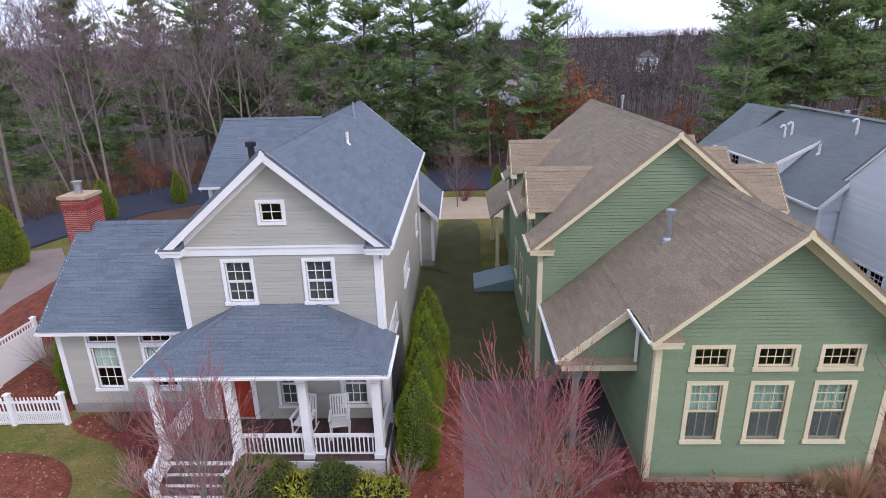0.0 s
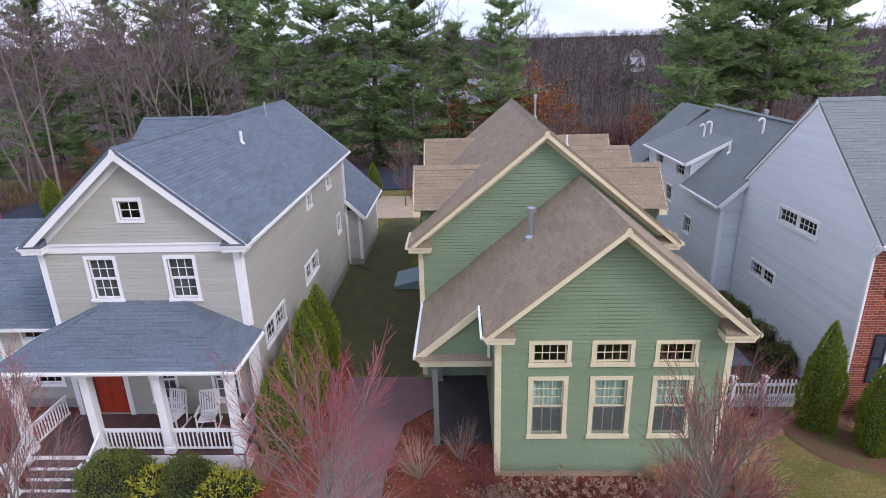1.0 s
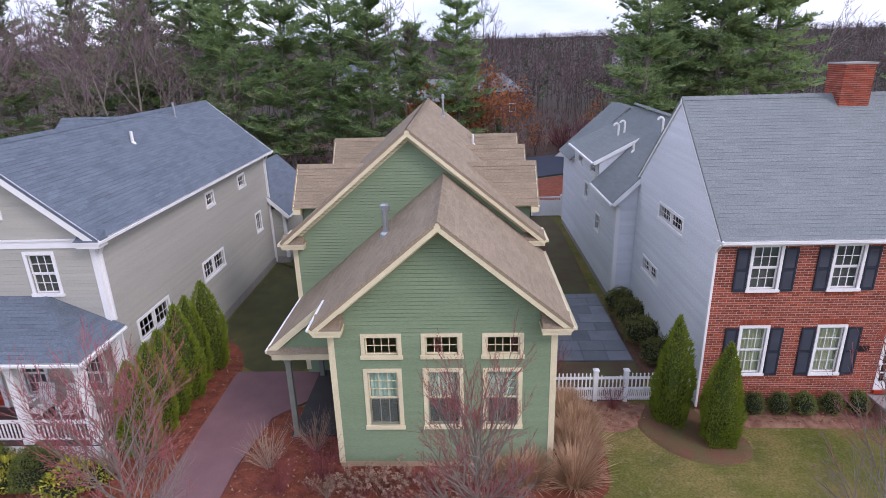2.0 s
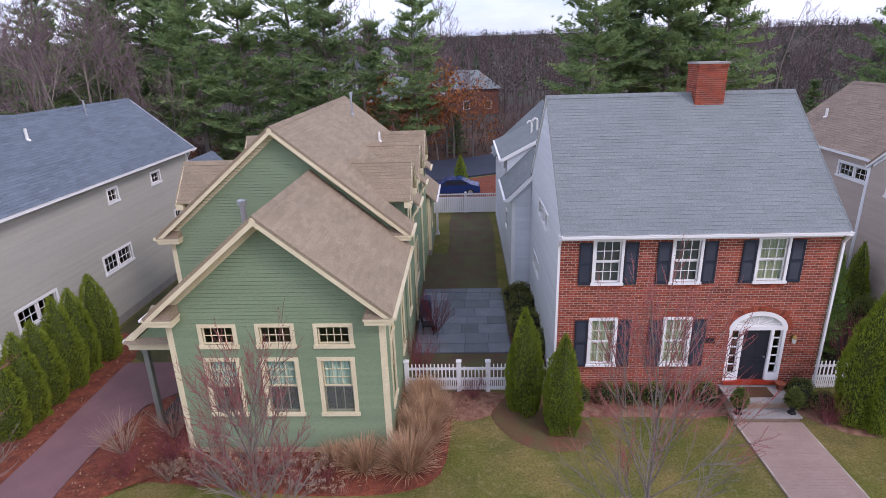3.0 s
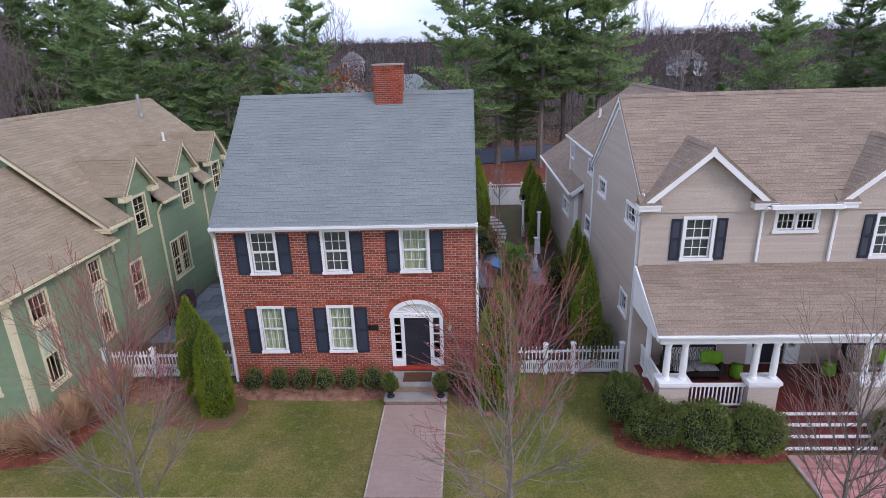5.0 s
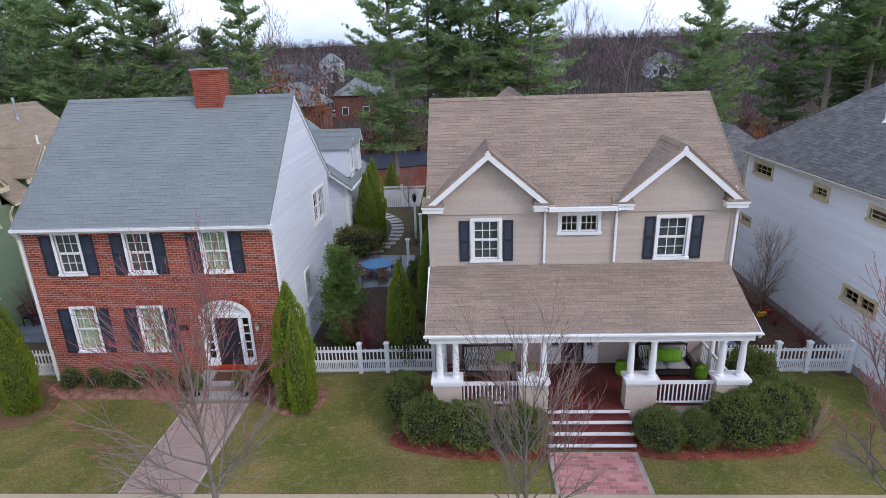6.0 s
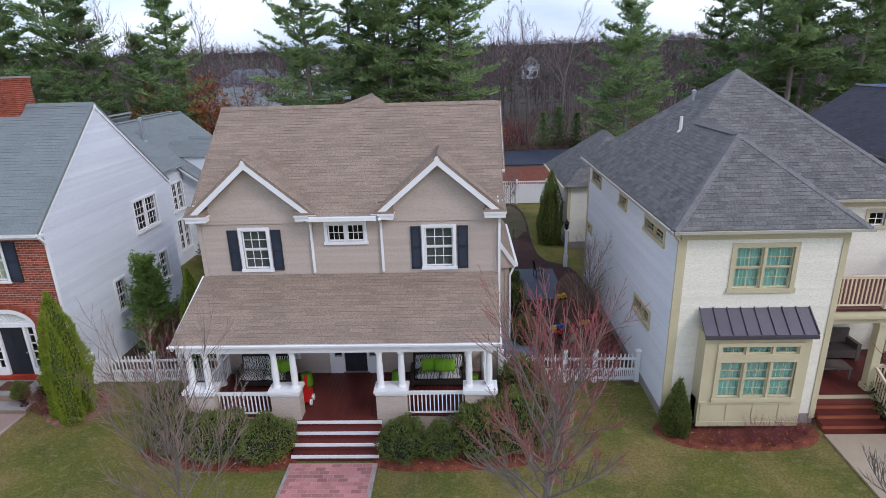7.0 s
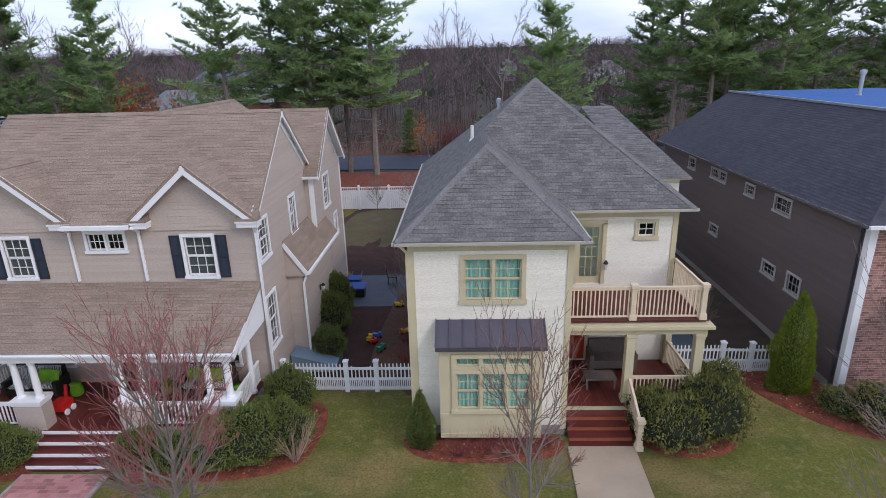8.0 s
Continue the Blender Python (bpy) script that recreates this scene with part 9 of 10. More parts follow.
ZEBRA = zebra_material()


def pillow(b, c, w, h, d, tilt=0.0, turn=0.0, mi=0):
    """A cushion: a box with swollen faces and thin rims."""
    m = Matrix.Translation(c) @ pose(0, 0, 0, tilt, 0, turn)
    n = 6
    for s in (-1, 1):
        k = [m @ V((w * (i / n - 0.5), s * d / 2 * (max(0.0, (1 - (2 * i / n - 1) ** 4) * (1 - (2 * j / n - 1) ** 4))) ** 0.6, h * (j / n - 0.5))) for j in range(n + 1) for i in range(n + 1)]
        b.add(k, [(j * (n + 1) + i, j * (n + 1) + i + 1, (j + 1) * (n + 1) + i + 1, (j + 1) * (n + 1) + i) for j in range(n) for i in range(n)], mi)


def rocking_chair(x, y, z, turn):
    ch = thing("rocking_chair", (0, 0, 0), "white painted slat-back rocking chair on the porch", "chair", "rocking chairs")
    seat = part("seat", Build().box((-0.26, -0.25, 0.375), (0.26, -0.21, 0.4)), WHITE, ch)
    for i in range(7):
        part("slat", Build().box((-0.26, -0.24 + i * 0.068, 0.4), (0.26, -0.24 + i * 0.068 + 0.055, 0.425)), WHITE, seat)
    b = Build()
    b.beam((-0.27, 0.44, 1.1), (0.27, 0.44, 1.1), 0.03, 0.07)
    back = part("backrest", b, WHITE, ch)
    b = Build()
    b.beam((-0.27, 0.245, 0.47), (0.27, 0.245, 0.47), 0.03, 0.07)
    part("rail", b, WHITE, back)
    for i in range(6):
        u = -0.2 + i * 0.08
        b = Build()
        b.beam((u, 0.24, 0.46), (u, 0.44, 1.1), 0.04, 0.015, up=V((0, 1, 0)))
        part("slat", b, WHITE, back)
    for sx in (-0.28, 0.28):
        b = Build()
        for i in range(8):
            t0, t1 = -0.75 + 1.5 * i / 8, -0.75 + 1.5 * (i + 1) / 8
            b.beam((sx, t0 * 0.62, 0.02 + 0.12 * t0 * t0), (sx, t1 * 0.62, 0.02 + 0.12 * t1 * t1), 0.035, 0.04)
        part("rocker", b, WHITE, ch)
        for y0, h in ((-0.25, 0.64), (0.24, 1.12)):
            b = Build()
            b.beam((sx, y0, 0.04), (sx, y0 + (0.2 if h > 1 else 0), h), 0.04, 0.04, up=V((0, 1, 0)))
            part("leg", b, WHITE, ch)
        b = Build()
        b.box((sx - 0.045, -0.32, 0.64), (sx + 0.045, 0.3, 0.665))
        part("armrest", b, WHITE, ch)
    ch.matrix_basis = Matrix.Translation((x, y, z)) @ pose(0, 0, 0, 0, 0, turn)
    return ch


first = rocking_chair(-4.2, 14.0, 0.72, 8)
copy_thing(first, Matrix.Translation((-5.35, 14.05, 0.72)) @ pose(0, 0, 0, 0, 0, -10))


def loveseat(x, y, z, w, group):
    s = thing("loveseat", (x, y, z), "dark wicker loveseat with zebra-striped cushions on the porch", "sofa", group)
    b = Build()
    b.box((x - w / 2, y - 0.32, z + 0.12), (x + w / 2, y + 0.38, z + 0.3))
    part("seat_frame", b, WICKER, s)
    b = Build()
    b.beam((x - w / 2, y + 0.36, z + 0.62), (x + w / 2, y + 0.36, z + 0.62), 0.08, 0.66)
    part("back_frame", b, WICKER, s)
    for sx in (-1, 1):
        b = Build()
        b.box((x + sx * w / 2 - 0.06, y - 0.34, z + 0.12), (x + sx * w / 2 + 0.06, y + 0.38, z + 0.6))
        part("armrest", b, WICKER, s)
    for sx in (-1, 1):
        for sy in (-0.28, 0.32):
            part("leg", Build().box((x + sx * (w / 2 - 0.05) - 0.03, y + sy - 0.03, z), (x + sx * (w / 2 - 0.05) + 0.03, y + sy + 0.03, z + 0.14)), WICKER, s)
    for sx in (-1, 1):
        b = Build()
        pillow(b, (x + sx * w * 0.23, y - 0.02, z + 0.38), w * 0.46, 0.66, 0.22, 90)
        part("seat_cushion", b, ZEBRA, s)
        b = Build()
        pillow(b, (x + sx * w * 0.23, y + 0.24, z + 0.68), w * 0.46, 0.5, 0.2, -12)
        part("back_cushion", b, ZEBRA, s)
    return s


loveseat(32.45, 14.6, 0.75, 1.75, "loveseats")
loveseat(38.4, 14.6, 0.75, 1.75, "loveseats")
for x, z, t in ((38.05, 1.5, 12), (38.45, 1.5, -8), (38.75, 1.48, 6), (32.9, 1.5, 10), (33.2, 1.47, -14)):
    b = Build()
    pillow(b, (x, 14.55, z - 0.02), 0.42, 0.42, 0.16, -18, t)
    solo("throw_pillow", b, LEAFGREEN, "lime green throw pillow on a zebra-striped loveseat", "pillow", "throw pillows", smooth=True)
for x, y in ((33.9, 14.5), (37.0, 14.6), (39.55, 14.3)):
    b = Build()
    b.lathe((x, y, 0.75), [(0.15, 0), (0.2, 0.04), (0.21, 0.22), (0.17, 0.4), (0.2, 0.44)], 14)
    solo("garden_stool", b, LEAFGREEN, "lime green ceramic garden stool on the porch", "stool", "garden stools", smooth=True)
# red ride-on toy by the pier
toy = thing("toy_wagon", (34.1, 13.4, 0.75), "red plastic toy wagon standing by the porch pier", "toy")
b = Build()
b.box((33.85, 13.25, 0.9), (34.3, 13.75, 1.15))
b.box((33.9, 13.3, 1.15), (34.25, 13.7, 1.18))
b.beam((34.08, 13.72, 1.1), (34.08, 13.85, 1.55), 0.1, 0.04, up=V((0, 1, 0)))
part("body", b, REDPLASTIC, toy)
for x, y in ((33.83, 13.35), (34.32, 13.35), (33.83, 13.65), (34.32, 13.65)):
    part("wheel", Build().tube((x - 0.03, y, 0.85), (x + 0.03, y, 0.85), 0.1, 0.1, 14), WHITE, toy)


def planter(x, y, z):
    p = thing("topiary_urn", (x, y, z), "dark urn with a small clipped evergreen on the step", "planter", "topiary urns")
    b = Build()
    b.lathe((x, y, z), [(0.13, 0), (0.13, 0.04), (0.06, 0.08), (0.08, 0.14), (0.17, 0.26), (0.19, 0.34), (0.16, 0.33)], 14)
    part("urn", b, IRON, p, smooth=True)
    for pn, (bb, mat) in thuja(0.62, 0.24, BOXLEAF, 420)(random.Random(5)).items():
        part(pn, bb, mat, p, at=(x, y, z + 0.3), kind="stuff" if pn == "leaves" else "")
    return p


planter(22.22, 14.25, 0.22)
planter(23.95, 14.25, 0.22)
b = Build()
b.lathe((24.0, 15.2, 0.5), [(0.1, 0), (0.15, 0.22), (0.17, 0.22), (0.17, 0.26), (0.13, 0.25)], 14)
solo("flower_pot", b, TERRACOTTA, "small terracotta pot beside the black door", "pot", smooth=True)
b = Build()
b.box((22.6, 14.72, 0.505), (23.6, 15.3, 0.525))
solo("doormat", b, COIR, "brown coir doormat in front of the black door", "mat")


def wall_lantern(fc, a, z, label, mat):
    l = thing("wall_lantern", fc.at(a, z, 0), label, "lamp", "wall lanterns")
    b = Build()
    fc.box(b, (a - 0.05, z - 0.1, a + 0.05, z + 0.12), 0, 0.025)
    b.beam(fc.at(a, z + 0.1, 0.02), fc.at(a, z + 0.16, 0.14), 0.02, 0.02)
    part("bracket", b, mat, l)
    b = Build()
    c = fc.at(a, z - 0.12, 0.14)
    b.lathe(c, [(0.05, 0), (0.085, 0.2), (0.09, 0.21), (0.03, 0.3), (0.012, 0.32)], 6)
    part("shade", b, mat, l)
    b = Build()
    b.lathe(c + V((0, 0, 0.015)), [(0.053, 0), (0.084, 0.17)], 6)
    part("glass", b, BLIND, l)
    return l


wall_lantern(Face((0, 15.5, 0), FRONT), 24.27, 2.28, "brass wall lantern beside the arched doorway", BRASS)
wall_lantern(Face((41.03, 0, 0), RIGHTSIDE), 20.2, 2.3, "black wall lantern on the side bay", IRON)
wall_lantern(Face((0, 16.65, 0), FRONT), 51.98, 4.45, "small wall lantern beside the balcony door", IRON)
b = Build()
b.box((21.35, 15.47, 2.13), (21.75, 15.492, 2.33))
solo("house_plaque", b, IRON, "small dark plaque on the brick wall", "plaque")


def lamp_post(x, y, h, lantern=True):
    l = thing("lamp_post", (x, y, 0), "white garden lamp post with a black lantern" if lantern else "white fence post standing in the yard", "lamp" if lantern else "post", "garden posts")
    b = Build()
    b.box((x - 0.1, y - 0.1, 0), (x + 0.1, y + 0.1, 0.7))
    b.box((x - 0.07, y - 0.07, 0.7), (x + 0.07, y + 0.07, h))
    b.box((x - 0.12, y - 0.12, h), (x + 0.12, y + 0.12, h + 0.05))
    part("pole", b, WHITE, l)
    if lantern:
        b = Build()
        b.lathe((x, y, h + 0.05), [(0.05, 0), (0.07, 0.06), (0.14, 0.36), (0.17, 0.38), (0.05, 0.52), (0.02, 0.6)], 6)
        part("lantern", b, IRON, l)


lamp_post(29.1, 29.3, 2.5, False)
lamp_post(28.5, 32.5, 2.4)
lamp_post(28.6, 26.4, 1.9, False)
lamp_post(44.97, 27.8, 2.1)


def wicker_sofa(x, y, z):
    s = thing("wicker_sofa", (x, y, z), "grey-brown wicker sofa on the cream house's porch", "sofa")
    part("seat", Build().box((x - 0.75, y - 0.35, z + 0.12), (x + 0.75, y + 0.3, z + 0.42)), GREYWICKER, s)
    b = Build()
    b.beam((x - 0.75, y + 0.32, z + 0.65), (x + 0.75, y + 0.32, z + 0.65), 0.09, 0.62)
    part("backrest", b, GREYWICKER, s)
    for sx in (-0.75, 0.75):
        part("armrest", Build().box((x + sx - 0.07, y - 0.36, z), (x + sx + 0.07, y + 0.35, z + 0.64)), GREYWICKER, s)


wicker_sofa(52.3, 16.15, 0.75)
tb = thing("wicker_table", (51.6, 14.9, 0.75), "low grey-brown wicker table on the porch", "table")
part("tabletop", Build().box((51.1, 14.6, 1.12), (52.1, 15.2, 1.17)), GREYWICKER, tb)
for x, y in ((51.15, 14.65), (52.05, 14.65), (51.15, 15.15), (52.05, 15.15)):
    part("leg", Build().box((x - 0.03, y - 0.03, 0.75), (x + 0.03, y + 0.03, 1.12)), GREYWICKER, tb)


def toy_truck(x, y, mat, label, turn, s=1.0):
    t = thing("toy_truck", (0, 0, 0), label, "toy", "scattered toys")
    b = Build()
    b.box((-0.25, -0.12, 0.1), (0.25, 0.12, 0.2))
    b.box((0.05, -0.11, 0.2), (0.22, 0.11, 0.36))
    b.prism([(-0.25, -0.12, 0.2), (0.02, -0.12, 0.2), (0.02, -0.12, 0.26), (-0.3, -0.12, 0.34)], (0, 0.24, 0))
    part("body", b, mat, t)
    for u in (-0.16, 0.16):
        for v in (-0.13, 0.13):
            part("wheel", Build().tube((u, v - 0.025, 0.08), (u, v + 0.025, 0.08), 0.08, 0.08, 12), IRON, t)
    t.matrix_basis = Matrix.Translation((x, y, 0.06)) @ pose(0, 0, 0, 0, 0, turn)
    t.scale = (s, s, s)


for x, y, mat, nm, turn, s in ((44.0, 23.1, YELLOWPLASTIC, "yellow", 20, 0.8), (43.1, 19.6, YELLOWPLASTIC, "yellow", 80, 0.75), (43.3, 19.4, REDPLASTIC, "red", 30, 0.6), (45.0, 20.7, REDPLASTIC, "red", 110, 0.7), (44.5, 20.2, YELLOWPLASTIC, "yellow", 200, 0.75), (43.7, 18.7, GREENPLASTIC, "green", 60, 0.8), (43.4, 19.9, BLUEPLASTIC, "blue", 10, 0.7)):
    toy_truck(x, y, mat, nm + " plastic toy truck lying in the side yard", turn, s)
wb = thing("wheelbarrow", (41.4, 25.6, 0), "blue wheelbarrow parked on the patio", "wheelbarrow")
b = Build()
b.prism([(41.05, 25.3, 0.62), (41.75, 25.3, 0.62), (41.62, 25.4, 0.3), (41.2, 25.4, 0.3)], (0, 0.7, 0))
part("tray", b, BLUEPLASTIC, wb)
part("wheel", Build().tube((41.37, 25.15, 0.2), (41.45, 25.15, 0.2), 0.2, 0.2, 14), IRON, wb)
for x in (41.15, 41.65):
    b = Build()
    b.beam((x, 25.2, 0.25), (x, 26.6, 0.6), 0.04, 0.04)
    b.beam((x, 26.0, 0.45), (x, 26.1, 0.02), 0.04, 0.04, up=V((0, 1, 0)))
    part("handle", b, GREYWICKER, wb)


def patio_chair(x, y, turn):
    c = thing("patio_chair", (0, 0, 0), "dark metal patio chair on the bluestone", "chair", "patio furniture")
    part("seat", Build().box((-0.24, -0.24, 0.4), (0.24, 0.24, 0.44)), IRON, c)
    b = Build()
    for i in range(5):
        b.beam((-0.2 + 0.1 * i, 0.24, 0.44), (-0.2 + 0.1 * i, 0.32, 0.95), 0.02, 0.02, up=V((0, 1, 0)))
    b.beam((-0.24, 0.32, 0.95), (0.24, 0.32, 0.95), 0.03, 0.03)
    part("backrest", b, IRON, c)
    for u in (-0.22, 0.22):
        for v in (-0.22, 0.22):
            part("leg", Build().box((u - 0.015, v - 0.015, 0), (u + 0.015, v + 0.015, 0.4)), IRON, c)
    c.matrix_basis = Matrix.Translation((x, y, 0.045)) @ pose(0, 0, 0, 0, 0, turn)
    return c


c1 = patio_chair(11.7, 20.4, 90)
for x, y, t in ((43.3, 26.2, 100),):
    copy_thing(c1, Matrix.Translation((x, y, 0.045)) @ pose(0, 0, 0, 0, 0, t))
FLAGSTONE = surface("blue_grey_flagstone", (0.185, 0.2, 0.215), (0.14, 0.155, 0.17), 0.5, 0.85, 0.4, 40, each=0.22)
y = 18.63
while y < 25.0:
    deep, x = min(R.choice((0.6, 0.75, 0.9)), 25.17 - y), 11.23
    while x < 15.1:
        w = R.uniform(0.6, 1.25)
        w = 15.17 - x if x + w > 14.7 else w
        part("flagstone", Build().box((x + 0.015, y + 0.015, 0.03), (x + w - 0.015, y + deep - 0.015, 0.06 + R.uniform(0, 0.008))), FLAGSTONE, side_patio)
        x += w
    y += deep
WOODCHAIR = surface("weathered_teak", (0.24, 0.15, 0.09), (0.17, 0.105, 0.065), 0.2, 0.8, 0.3, 60)


def garden_chair(turn):
    c = thing("garden_chair", (0, 0, 0), "weathered wooden garden chair round the table", "chair", "garden chairs")
    part("seat", Build().box((-0.25, -0.25, 0.4), (0.25, 0.25, 0.45)), WOODCHAIR, c)
    b = Build()
    b.beam((-0.24, 0.27, 0.9), (0.24, 0.27, 0.9), 0.04, 0.08)
    back = part("backrest", b, WOODCHAIR, c)
    for i in range(5):
        b = Build()
        b.beam((-0.2 + 0.1 * i, 0.25, 0.45), (-0.2 + 0.1 * i, 0.27, 0.88), 0.05, 0.02, up=V((0, 1, 0)))
        part("slat", b, WOODCHAIR, back)
    for u in (-0.22, 0.22):
        for v in (-0.22, 0.22):
            part("leg", Build().box((u - 0.022, v - 0.022, 0), (u + 0.022, v + 0.022, 0.4)), WOODCHAIR, c)
        part("armrest", Build().box((u - 0.03, -0.25, 0.62), (u + 0.03, 0.26, 0.65)), WOODCHAIR, c)
    return c


PALESTONE = surface("pale_stepping_stone", (0.45, 0.42, 0.38), (0.36, 0.33, 0.3), 0.3, 0.9, 0.4)
gc = garden_chair(0)
for i, a in enumerate((20, 110, 190, 250, 320)):
    m = Matrix.Translation((26.95 + 1.05 * math.sin(radians(a)), 25.9 - 1.05 * math.cos(radians(a)), 0.05)) @ pose(0, 0, 0, 0, 0, a + 180)
    if i:
        copy_thing(gc, m)
    else:
        gc.matrix_basis = m
tb = thing("garden_table", (26.95, 25.9, 0.05), "round garden table with a blue cover on the bluestone patio", "table")
part("tabletop", Build().lathe((26.95, 25.9, 0.72), [(0.02, 0.06), (0.8, 0.055), (0.83, 0.03), (0.82, -0.06), (0.78, -0.06), (0.02, 0.0)], 28), surface("blue_table_cover", (0.12, 0.27, 0.46), (0.1, 0.22, 0.39), 0.3, 0.5, 0.1), tb)
for a in (45, 135, 225, 315):
    u, v = 26.95 + 0.5 * math.cos(radians(a)), 25.9 + 0.5 * math.sin(radians(a))
    part("leg", Build().tube((u, v, 0.05), (u, v, 0.68), 0.03, 0.03, 8), WOODCHAIR, tb)
for i, (x, y, a) in enumerate(((26.3, 29.9, 10), (26.62, 30.7, 5), (26.85, 31.5, 0), (27.0, 32.3, -5), (27.08, 33.1, -8), (27.1, 33.9, -4), (27.05, 34.7, 5), (26.95, 35.5, 12), (26.75, 36.3, 20), (26.5, 37.0, 30), (26.1, 37.7, 40), (25.7, 38.3, 50))):
    st = tagged(new("stepping_stone", shape("stepping_stone", Build().box((-0.42, -0.24, -0.02), (0.42, 0.24, 0.05)), PALESTONE)), "pale square stepping stone in the lawn", "stepping stone", "stepping stones")
    st.matrix_basis = Matrix.Translation((x, y, 0.04)) @ pose(0, 0, 0, 0, 0, a)
gr = thing("barbecue_grill", (11.5, 22.05, 0.05), "covered barbecue grill on the patio", "grill")
b = Build()
b.box((11.25, 21.8, 0.1), (11.75, 22.3, 0.7))
b.prism([(11.25, 21.8, 0.7), (11.75, 21.8, 0.7), (11.68, 21.8, 0.98), (11.32, 21.8, 0.98)], (0, 0.5, 0))
part("cover", b, surface("faded_blue_cover", (0.05, 0.065, 0.11), (0.035, 0.045, 0.07), 0.3, 0.6, 0.2), gr)
for x in (11.3, 11.7):
    part("wheel", Build().tube((x - 0.03, 21.9, 0.12), (x + 0.03, 21.9, 0.12), 0.08, 0.08, 12), IRON, gr)
bk = thing("cellar_hatch", (1.3, 27.5, 0), "grey-green sloping cellar hatch beside the green house", "hatch")
b = Build()
b.prism([(0.3, 26.6, 0.05), (2.4, 26.6, 0.05), (2.4, 26.6, 0.75), (0.3, 26.6, 0.22)], (0, 2.2, 0))
part("frame", b, surface("hatch_paint", (0.2, 0.28, 0.29), (0.17, 0.24, 0.25), 0.5, 0.5, 0.1), bk)

sx = thing("storage_box", (41.55, 24.6, 0.05), "dark storage box with a bright blue lid on the patio", "box")
part("body", Build().box((41.1, 24.3, 0.05), (42.1, 24.8, 0.5)), IRON, sx)
part("lid", Build().prism([(41.05, 24.25, 0.5), (42.15, 24.25, 0.5), (42.15, 24.85, 0.62), (41.05, 24.85, 0.62)], (0, 0, 0.05)), BLUEPLASTIC, sx)
hb = thing("cellar_hatch", (41.4, 17.6, 0), "blue-grey sloping cellar hatch beside the tan house", "hatch")
b = Build()
b.prism([(40.5, 17.1, 0.05), (42.2, 17.1, 0.05), (42.2, 17.1, 0.3), (40.5, 17.1, 0.75)], (0, 1.2, 0))
part("frame", b, surface("blue_grey_hatch_paint", (0.2, 0.27, 0.33), (0.16, 0.22, 0.27), 0.5, 0.5, 0.1), hb)


# ---- far houses and the lane ----
def far_house(x, y, w, d, h, ridge, wall_mat, roof_mat, label):
    z = ground_height(x, y)
    t = thing("far_house", (x, y, z), label, "house", "far houses")
    b = Build()
    b.box((x - w / 2, y - d / 2, z - 0.5), (x + w / 2, y + d / 2, z + h))
    part("wall", b, wall_mat, t)
    a, k = [(x - w / 2 - 0.4, y - d / 2 - 0.4), (x + w / 2 + 0.4, y - d / 2 - 0.4), (x + w / 2 + 0.4, y + d / 2 + 0.4), (x - w / 2 - 0.4, y + d / 2 + 0.4)], d / 2
    b = Build()
    b.add([(*p, z + h) for p in a] + [(x - w / 2 + k * 0.8, y, z + ridge), (x + w / 2 - k * 0.8, y, z + ridge)], ((0, 1, 5, 4), (2, 3, 4, 5), (1, 2, 5), (3, 0, 4), (3, 2, 1, 0)))
    part("roof", b, roof_mat, t)
    f = Face((0, y - d / 2, z), FRONT)
    n = max(2, int(w / 3))
    for s in range(int(h / 2.8)):
        for i in range(n):
            u = x - w / 2 + w * (i + 0.5) / n
            b = Build()
            f.box(b, (u - 0.6, 0.9 + 2.8 * s, u + 0.6, 2.4 + 2.8 * s), 0.0, 0.06)
            wn_ = part("window", b, WHITE, t)
            b = Build()
            f.box(b, (u - 0.5, 1.0 + 2.8 * s, u + 0.5, 2.3 + 2.8 * s), 0.06, 0.08)
            part("pane", b, DARKROOM, wn_)


FARBRICK = surface("far_brown_brick", (0.19, 0.085, 0.062), (0.14, 0.062, 0.047), 1.5, 0.9, 0.3, 30)
far_house(13.8, 108, 11.5, 9, 4.4, 7.5, FARBRICK, ROOF["silver"], "far red brick house with grey hip roof among the trees")
far_house(5.3, 85, 11, 8, 4.8, 8.0, FARBRICK, ROOF["silver"], "red brick house with grey hip roof among the trees")
far_house(63, 203, 5.5, 6, 4.6, 7.0, SIDING["pale"], ROOF["charcoal"], "far white house among bare trees")
far_house(-12.5, 197, 7, 7, 6.0, 9.0, WHITE, ROOF["silver"], "far white house among bare trees")
far_house(-14, 150, 18, 10, 5, 8.5, SIDING["pale"], ROOF["slate"], "far pale house among the pines")
far_house(90, 176, 9, 8, 4.4, 7, SIDING["pale"], ROOF["charcoal"], "far pale house among the trees")


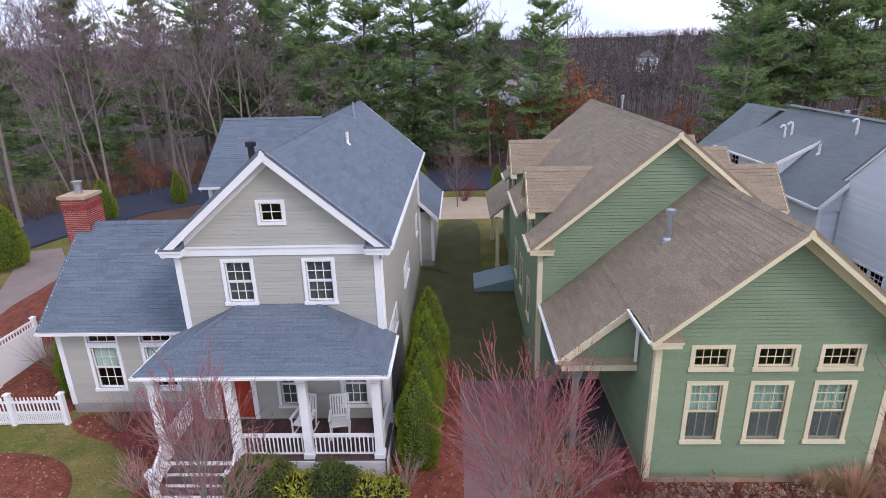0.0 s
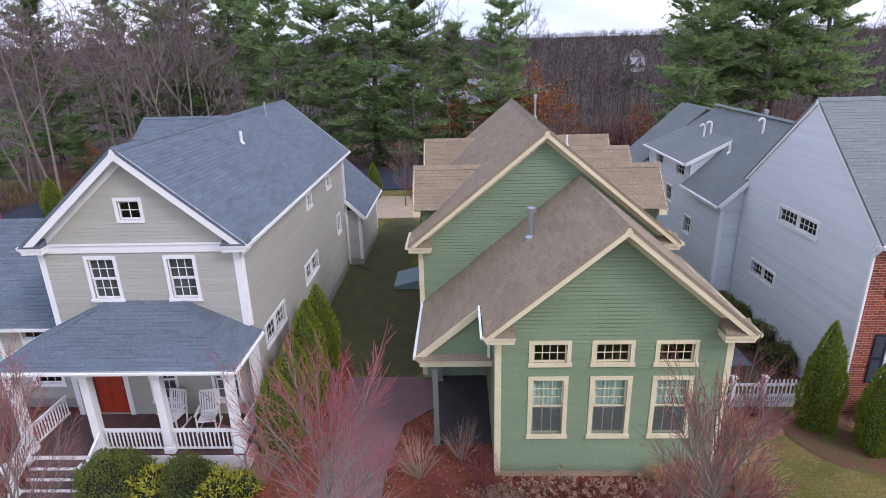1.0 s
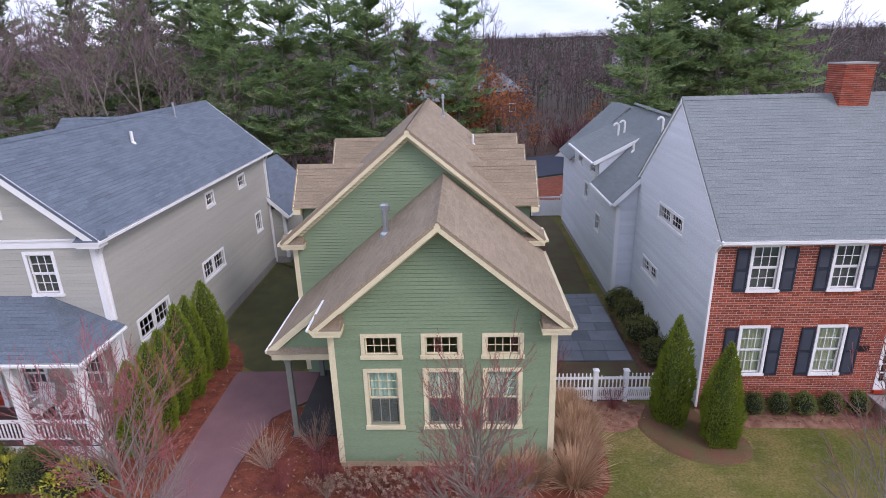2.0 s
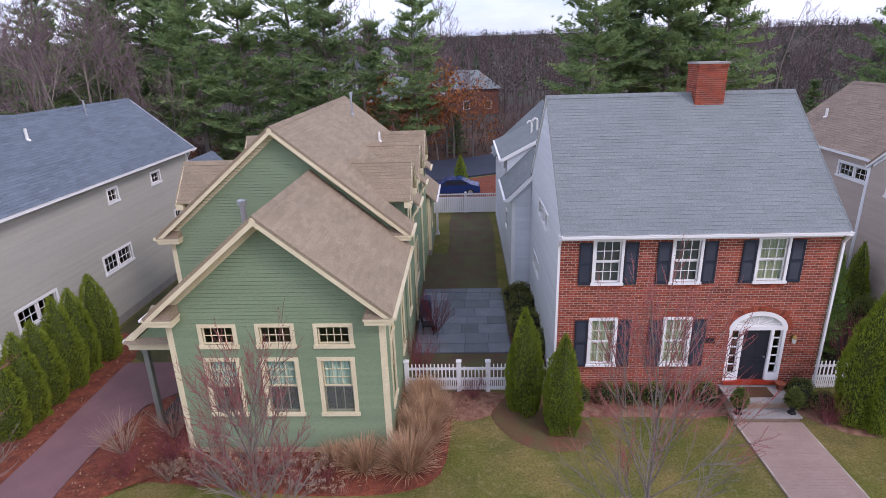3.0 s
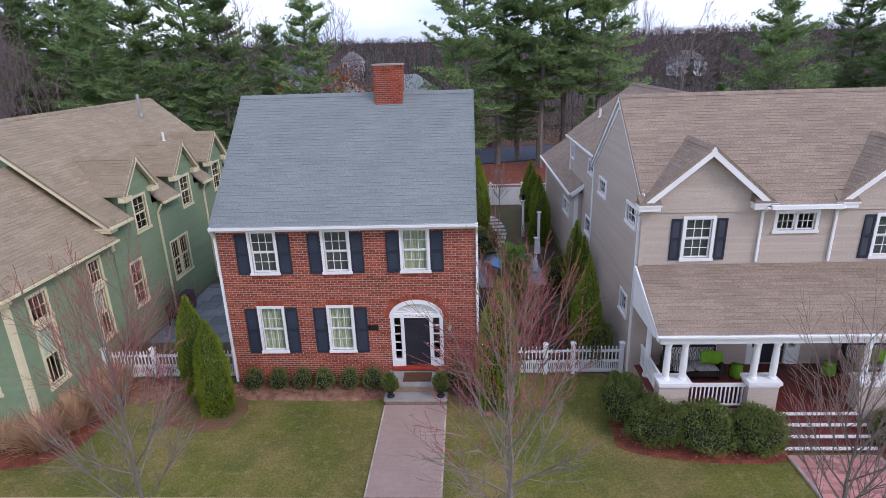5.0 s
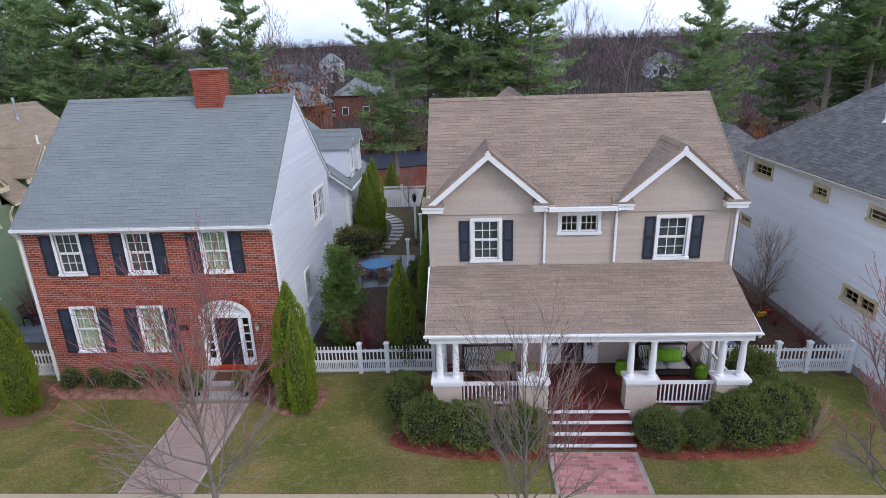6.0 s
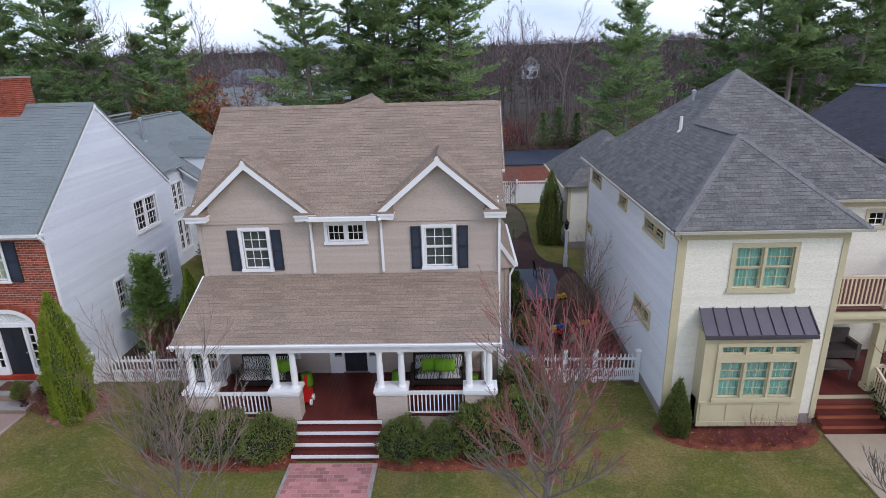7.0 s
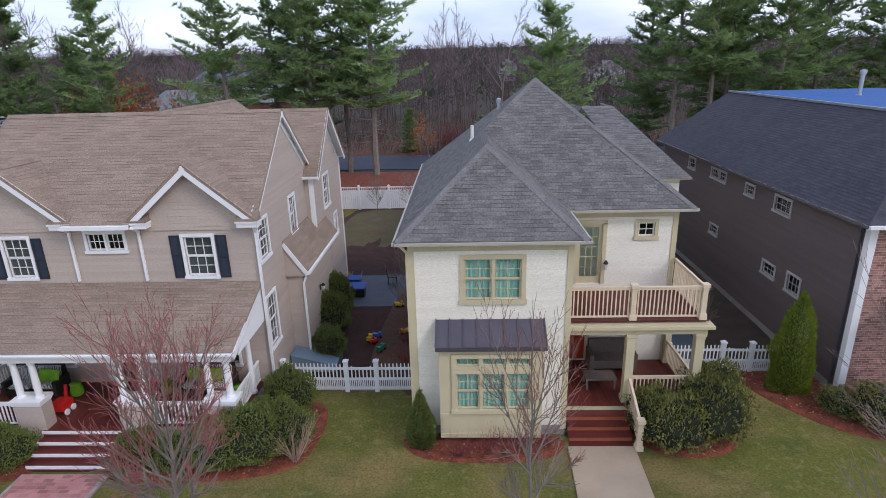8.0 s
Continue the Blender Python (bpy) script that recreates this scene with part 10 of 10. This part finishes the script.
def car(x, y, paint, label, turn=0):
    c = thing("car", (0, 0, 0), label, "car", "parked cars")
    prof = [(-2.2, 0.3), (-2.25, 0.65), (-2.1, 0.85), (-1.2, 0.95), (-0.55, 1.4), (0.75, 1.42), (1.5, 0.98), (2.15, 0.85), (2.25, 0.55), (2.2, 0.3)]
    b = Build()
    b.prism([(u, -0.85, v) for u, v in prof], (0, 1.7, 0))
    part("body", b, paint, c)
    for s in (-1, 1):
        b = Build()
        b.prism([(u, s * 0.855, v) for u, v in ((-1.05, 0.97), (-0.5, 1.34), (0.7, 1.35), (1.3, 0.99))], (0, s * 0.01, 0))
        part("side_window", b, BLACKPAINT, c)
        for u in (-1.4, 1.4):
            w = part("wheel", Build().tube((u, s * 0.7, 0.32), (u, s * 0.88, 0.32), 0.32, 0.32, 16), IRON, c)
            part("rim", Build().tube((u, s * 0.87, 0.32), (u, s * 0.895, 0.32), 0.2, 0.2, 12), METAL, w)
    c.matrix_basis = Matrix.Translation((x, y, ground_height(x, y) + 0.05)) @ pose(0, 0, 0, 0, 0, turn)


car(12.4, 45.4, surface("dark_blue_car_paint", (0.02, 0.04, 0.14), (0.016, 0.032, 0.11), 0.5, 0.25, 0.02), "dark blue car parked behind a white fence")
car(6.8, 108, WHITE, "white car parked in a clearing behind the woods", 20)
ub = thing("utility_box", (7.7, 49.4, 0.1), "pale green metal utility box beside the lane", "utility box")
part("body", Build().box((6.9, 48.9, 0.1), (8.5, 49.9, 0.85)), surface("pale_green_enamel", (0.4, 0.48, 0.45), (0.34, 0.41, 0.38), 0.4, 0.5, 0.1), ub)
part("lid", Build().prism([(6.85, 48.85, 0.85), (8.55, 48.85, 0.85), (8.55, 48.85, 0.9), (6.85, 48.85, 0.98)], (0, 1.1, 0)), surface("worn_enamel", (0.5, 0.56, 0.54), (0.42, 0.48, 0.46), 0.4, 0.5, 0.1), ub)

# ---- paving laid piece by piece ----
SAND = surface("joint_sand", (0.25, 0.18, 0.165), (0.2, 0.145, 0.13), 0.2, 0.95, 0.5)
PINKSAND = surface("pale_joint_sand", (0.35, 0.255, 0.212), (0.3, 0.215, 0.18), 0.2, 0.95, 0.4)
PALESTRIP = surface("pale_edge_strip", (0.45, 0.4, 0.33), (0.32, 0.27, 0.2), 0.3, 0.9, 0.4, 60, each=0.2)
PALEPAVER = surface("pale_pink_paver", (0.345, 0.25, 0.208), (0.29, 0.207, 0.172), 0.9, 0.85, 0.4, 60, each=0.04)


def paving(name, x0, x1, y0, y1, lx, ly, z, mat, label, edge=0.09, sand=SAND, strip=EDGING):
    p = tagged(new(name, shape(name, Build().box((x0, y0, z - 0.1), (x1, y1, z - (0.02 if sand == SAND else 0.004))), sand)), label, "path", kind="structure")
    me = shared(("paver", lx, ly, mat.name), lambda k: k.add([(0.005, 0.005, -0.05), (lx - 0.005, 0.005, -0.05), (lx - 0.005, ly - 0.005, -0.05), (0.005, ly - 0.005, -0.05), (0.01, 0.01, 0), (lx - 0.01, 0.01, 0), (lx - 0.01, ly - 0.01, 0), (0.01, ly - 0.01, 0)],
                                                       ((4, 5, 6, 7), (0, 1, 5, 4), (1, 2, 6, 5), (2, 3, 7, 6), (3, 0, 4, 7))), mat)
    half = shared(("half_paver", lx, ly, mat.name), lambda k: k.box((0.005, 0.005, -0.05), (lx / 2 - 0.005, ly - 0.005, 0)), mat)
    nx, ny = int((x1 - x0 - 2 * edge) / lx + 0.01), int((y1 - y0) / ly)
    for j in range(ny):
        for i in range(nx - (j % 2)):
            u = x0 + edge + i * lx + (lx / 2 if j % 2 else 0)
            part("paver", me, None, p, at=(u, y0 + j * ly, z + R.uniform(-0.003, 0.003)))
        if j % 2:
            for u in (x0 + edge, x0 + edge + nx * lx - lx / 2):
                part("paver", half, None, p, at=(u, y0 + j * ly, z + R.uniform(-0.003, 0.003)))
    ed = shared(("edge_stone", edge), lambda k: k.box((0.005, 0.005, -0.06), (edge - 0.01, 0.295, 0.006)), strip)
    for u in (x0, x1 - edge):
        for j in range(int((y1 - y0) / 0.3)):
            part("edge_stone", ed, None, p, at=(u, y0 + j * 0.3, z))
    return p


paving("path", 34.08, 36.7, 9.7, 11.38, 0.3, 0.15, 0.06, CLAYBRICK, "pink and red clay brick path to the tan house", sand=surface("pale_pink_joint", (0.42, 0.3, 0.27), (0.34, 0.24, 0.21), 0.2, 0.95, 0.4))
paving("path", 22.02, 24.16, 9.7, 13.98, 0.24, 0.12, 0.06, PALEPAVER, "pale pink brick path to the brick house", 0.06, PINKSAND, PALESTRIP)


# fallen leaves and bark chips on the mulch, past counting
fl = Build()
for pts, z in BEDS:
    xs_, ys_ = [p[0] for p in pts], [p[1] for p in pts]
    area = (max(xs_) - min(xs_)) * (max(ys_) - min(ys_))
    for i in range(min(1800, int(area * 55))):
        x, y = R.uniform(min(xs_), max(xs_)), R.uniform(min(ys_), max(ys_))
        inside = False
        for (xa, ya), (xb, yb) in zip(pts, pts[1:] + pts[:1]):
            if (ya > y) != (yb > y) and x < (xb - xa) * (y - ya) / (yb - ya) + xa:
                inside = not inside
        if inside:
            d = (V((R.uniform(-1, 1), R.uniform(-1, 1), R.uniform(-0.1, 0.5)))).normalized()
            sd = d.cross(UP).normalized() * R.uniform(0.015, 0.04)
            p = V((x, y, z + 0.025 + R.random() * 0.03))
            q = p + d * R.uniform(0.05, 0.13)
            fl.add((p, p.lerp(q, 0.5) + sd, q, p.lerp(q, 0.5) - sd), ((0, 1, 2, 3),), 0 if R.random() < 0.6 else 1)
solo("fallen_leaves", fl, [surface("red_bark_chip", (0.24, 0.075, 0.045), (0.15, 0.045, 0.03), 0.5, 0.95, 0.1, 20, island=0.5), surface("dry_tan_leaf", (0.34, 0.2, 0.12), (0.25, 0.13, 0.075), 0.5, 0.9, 0.1, 20, island=0.4)], "dry leaves and bark chips scattered over the mulch beds", "leaf litter", kind="stuff")
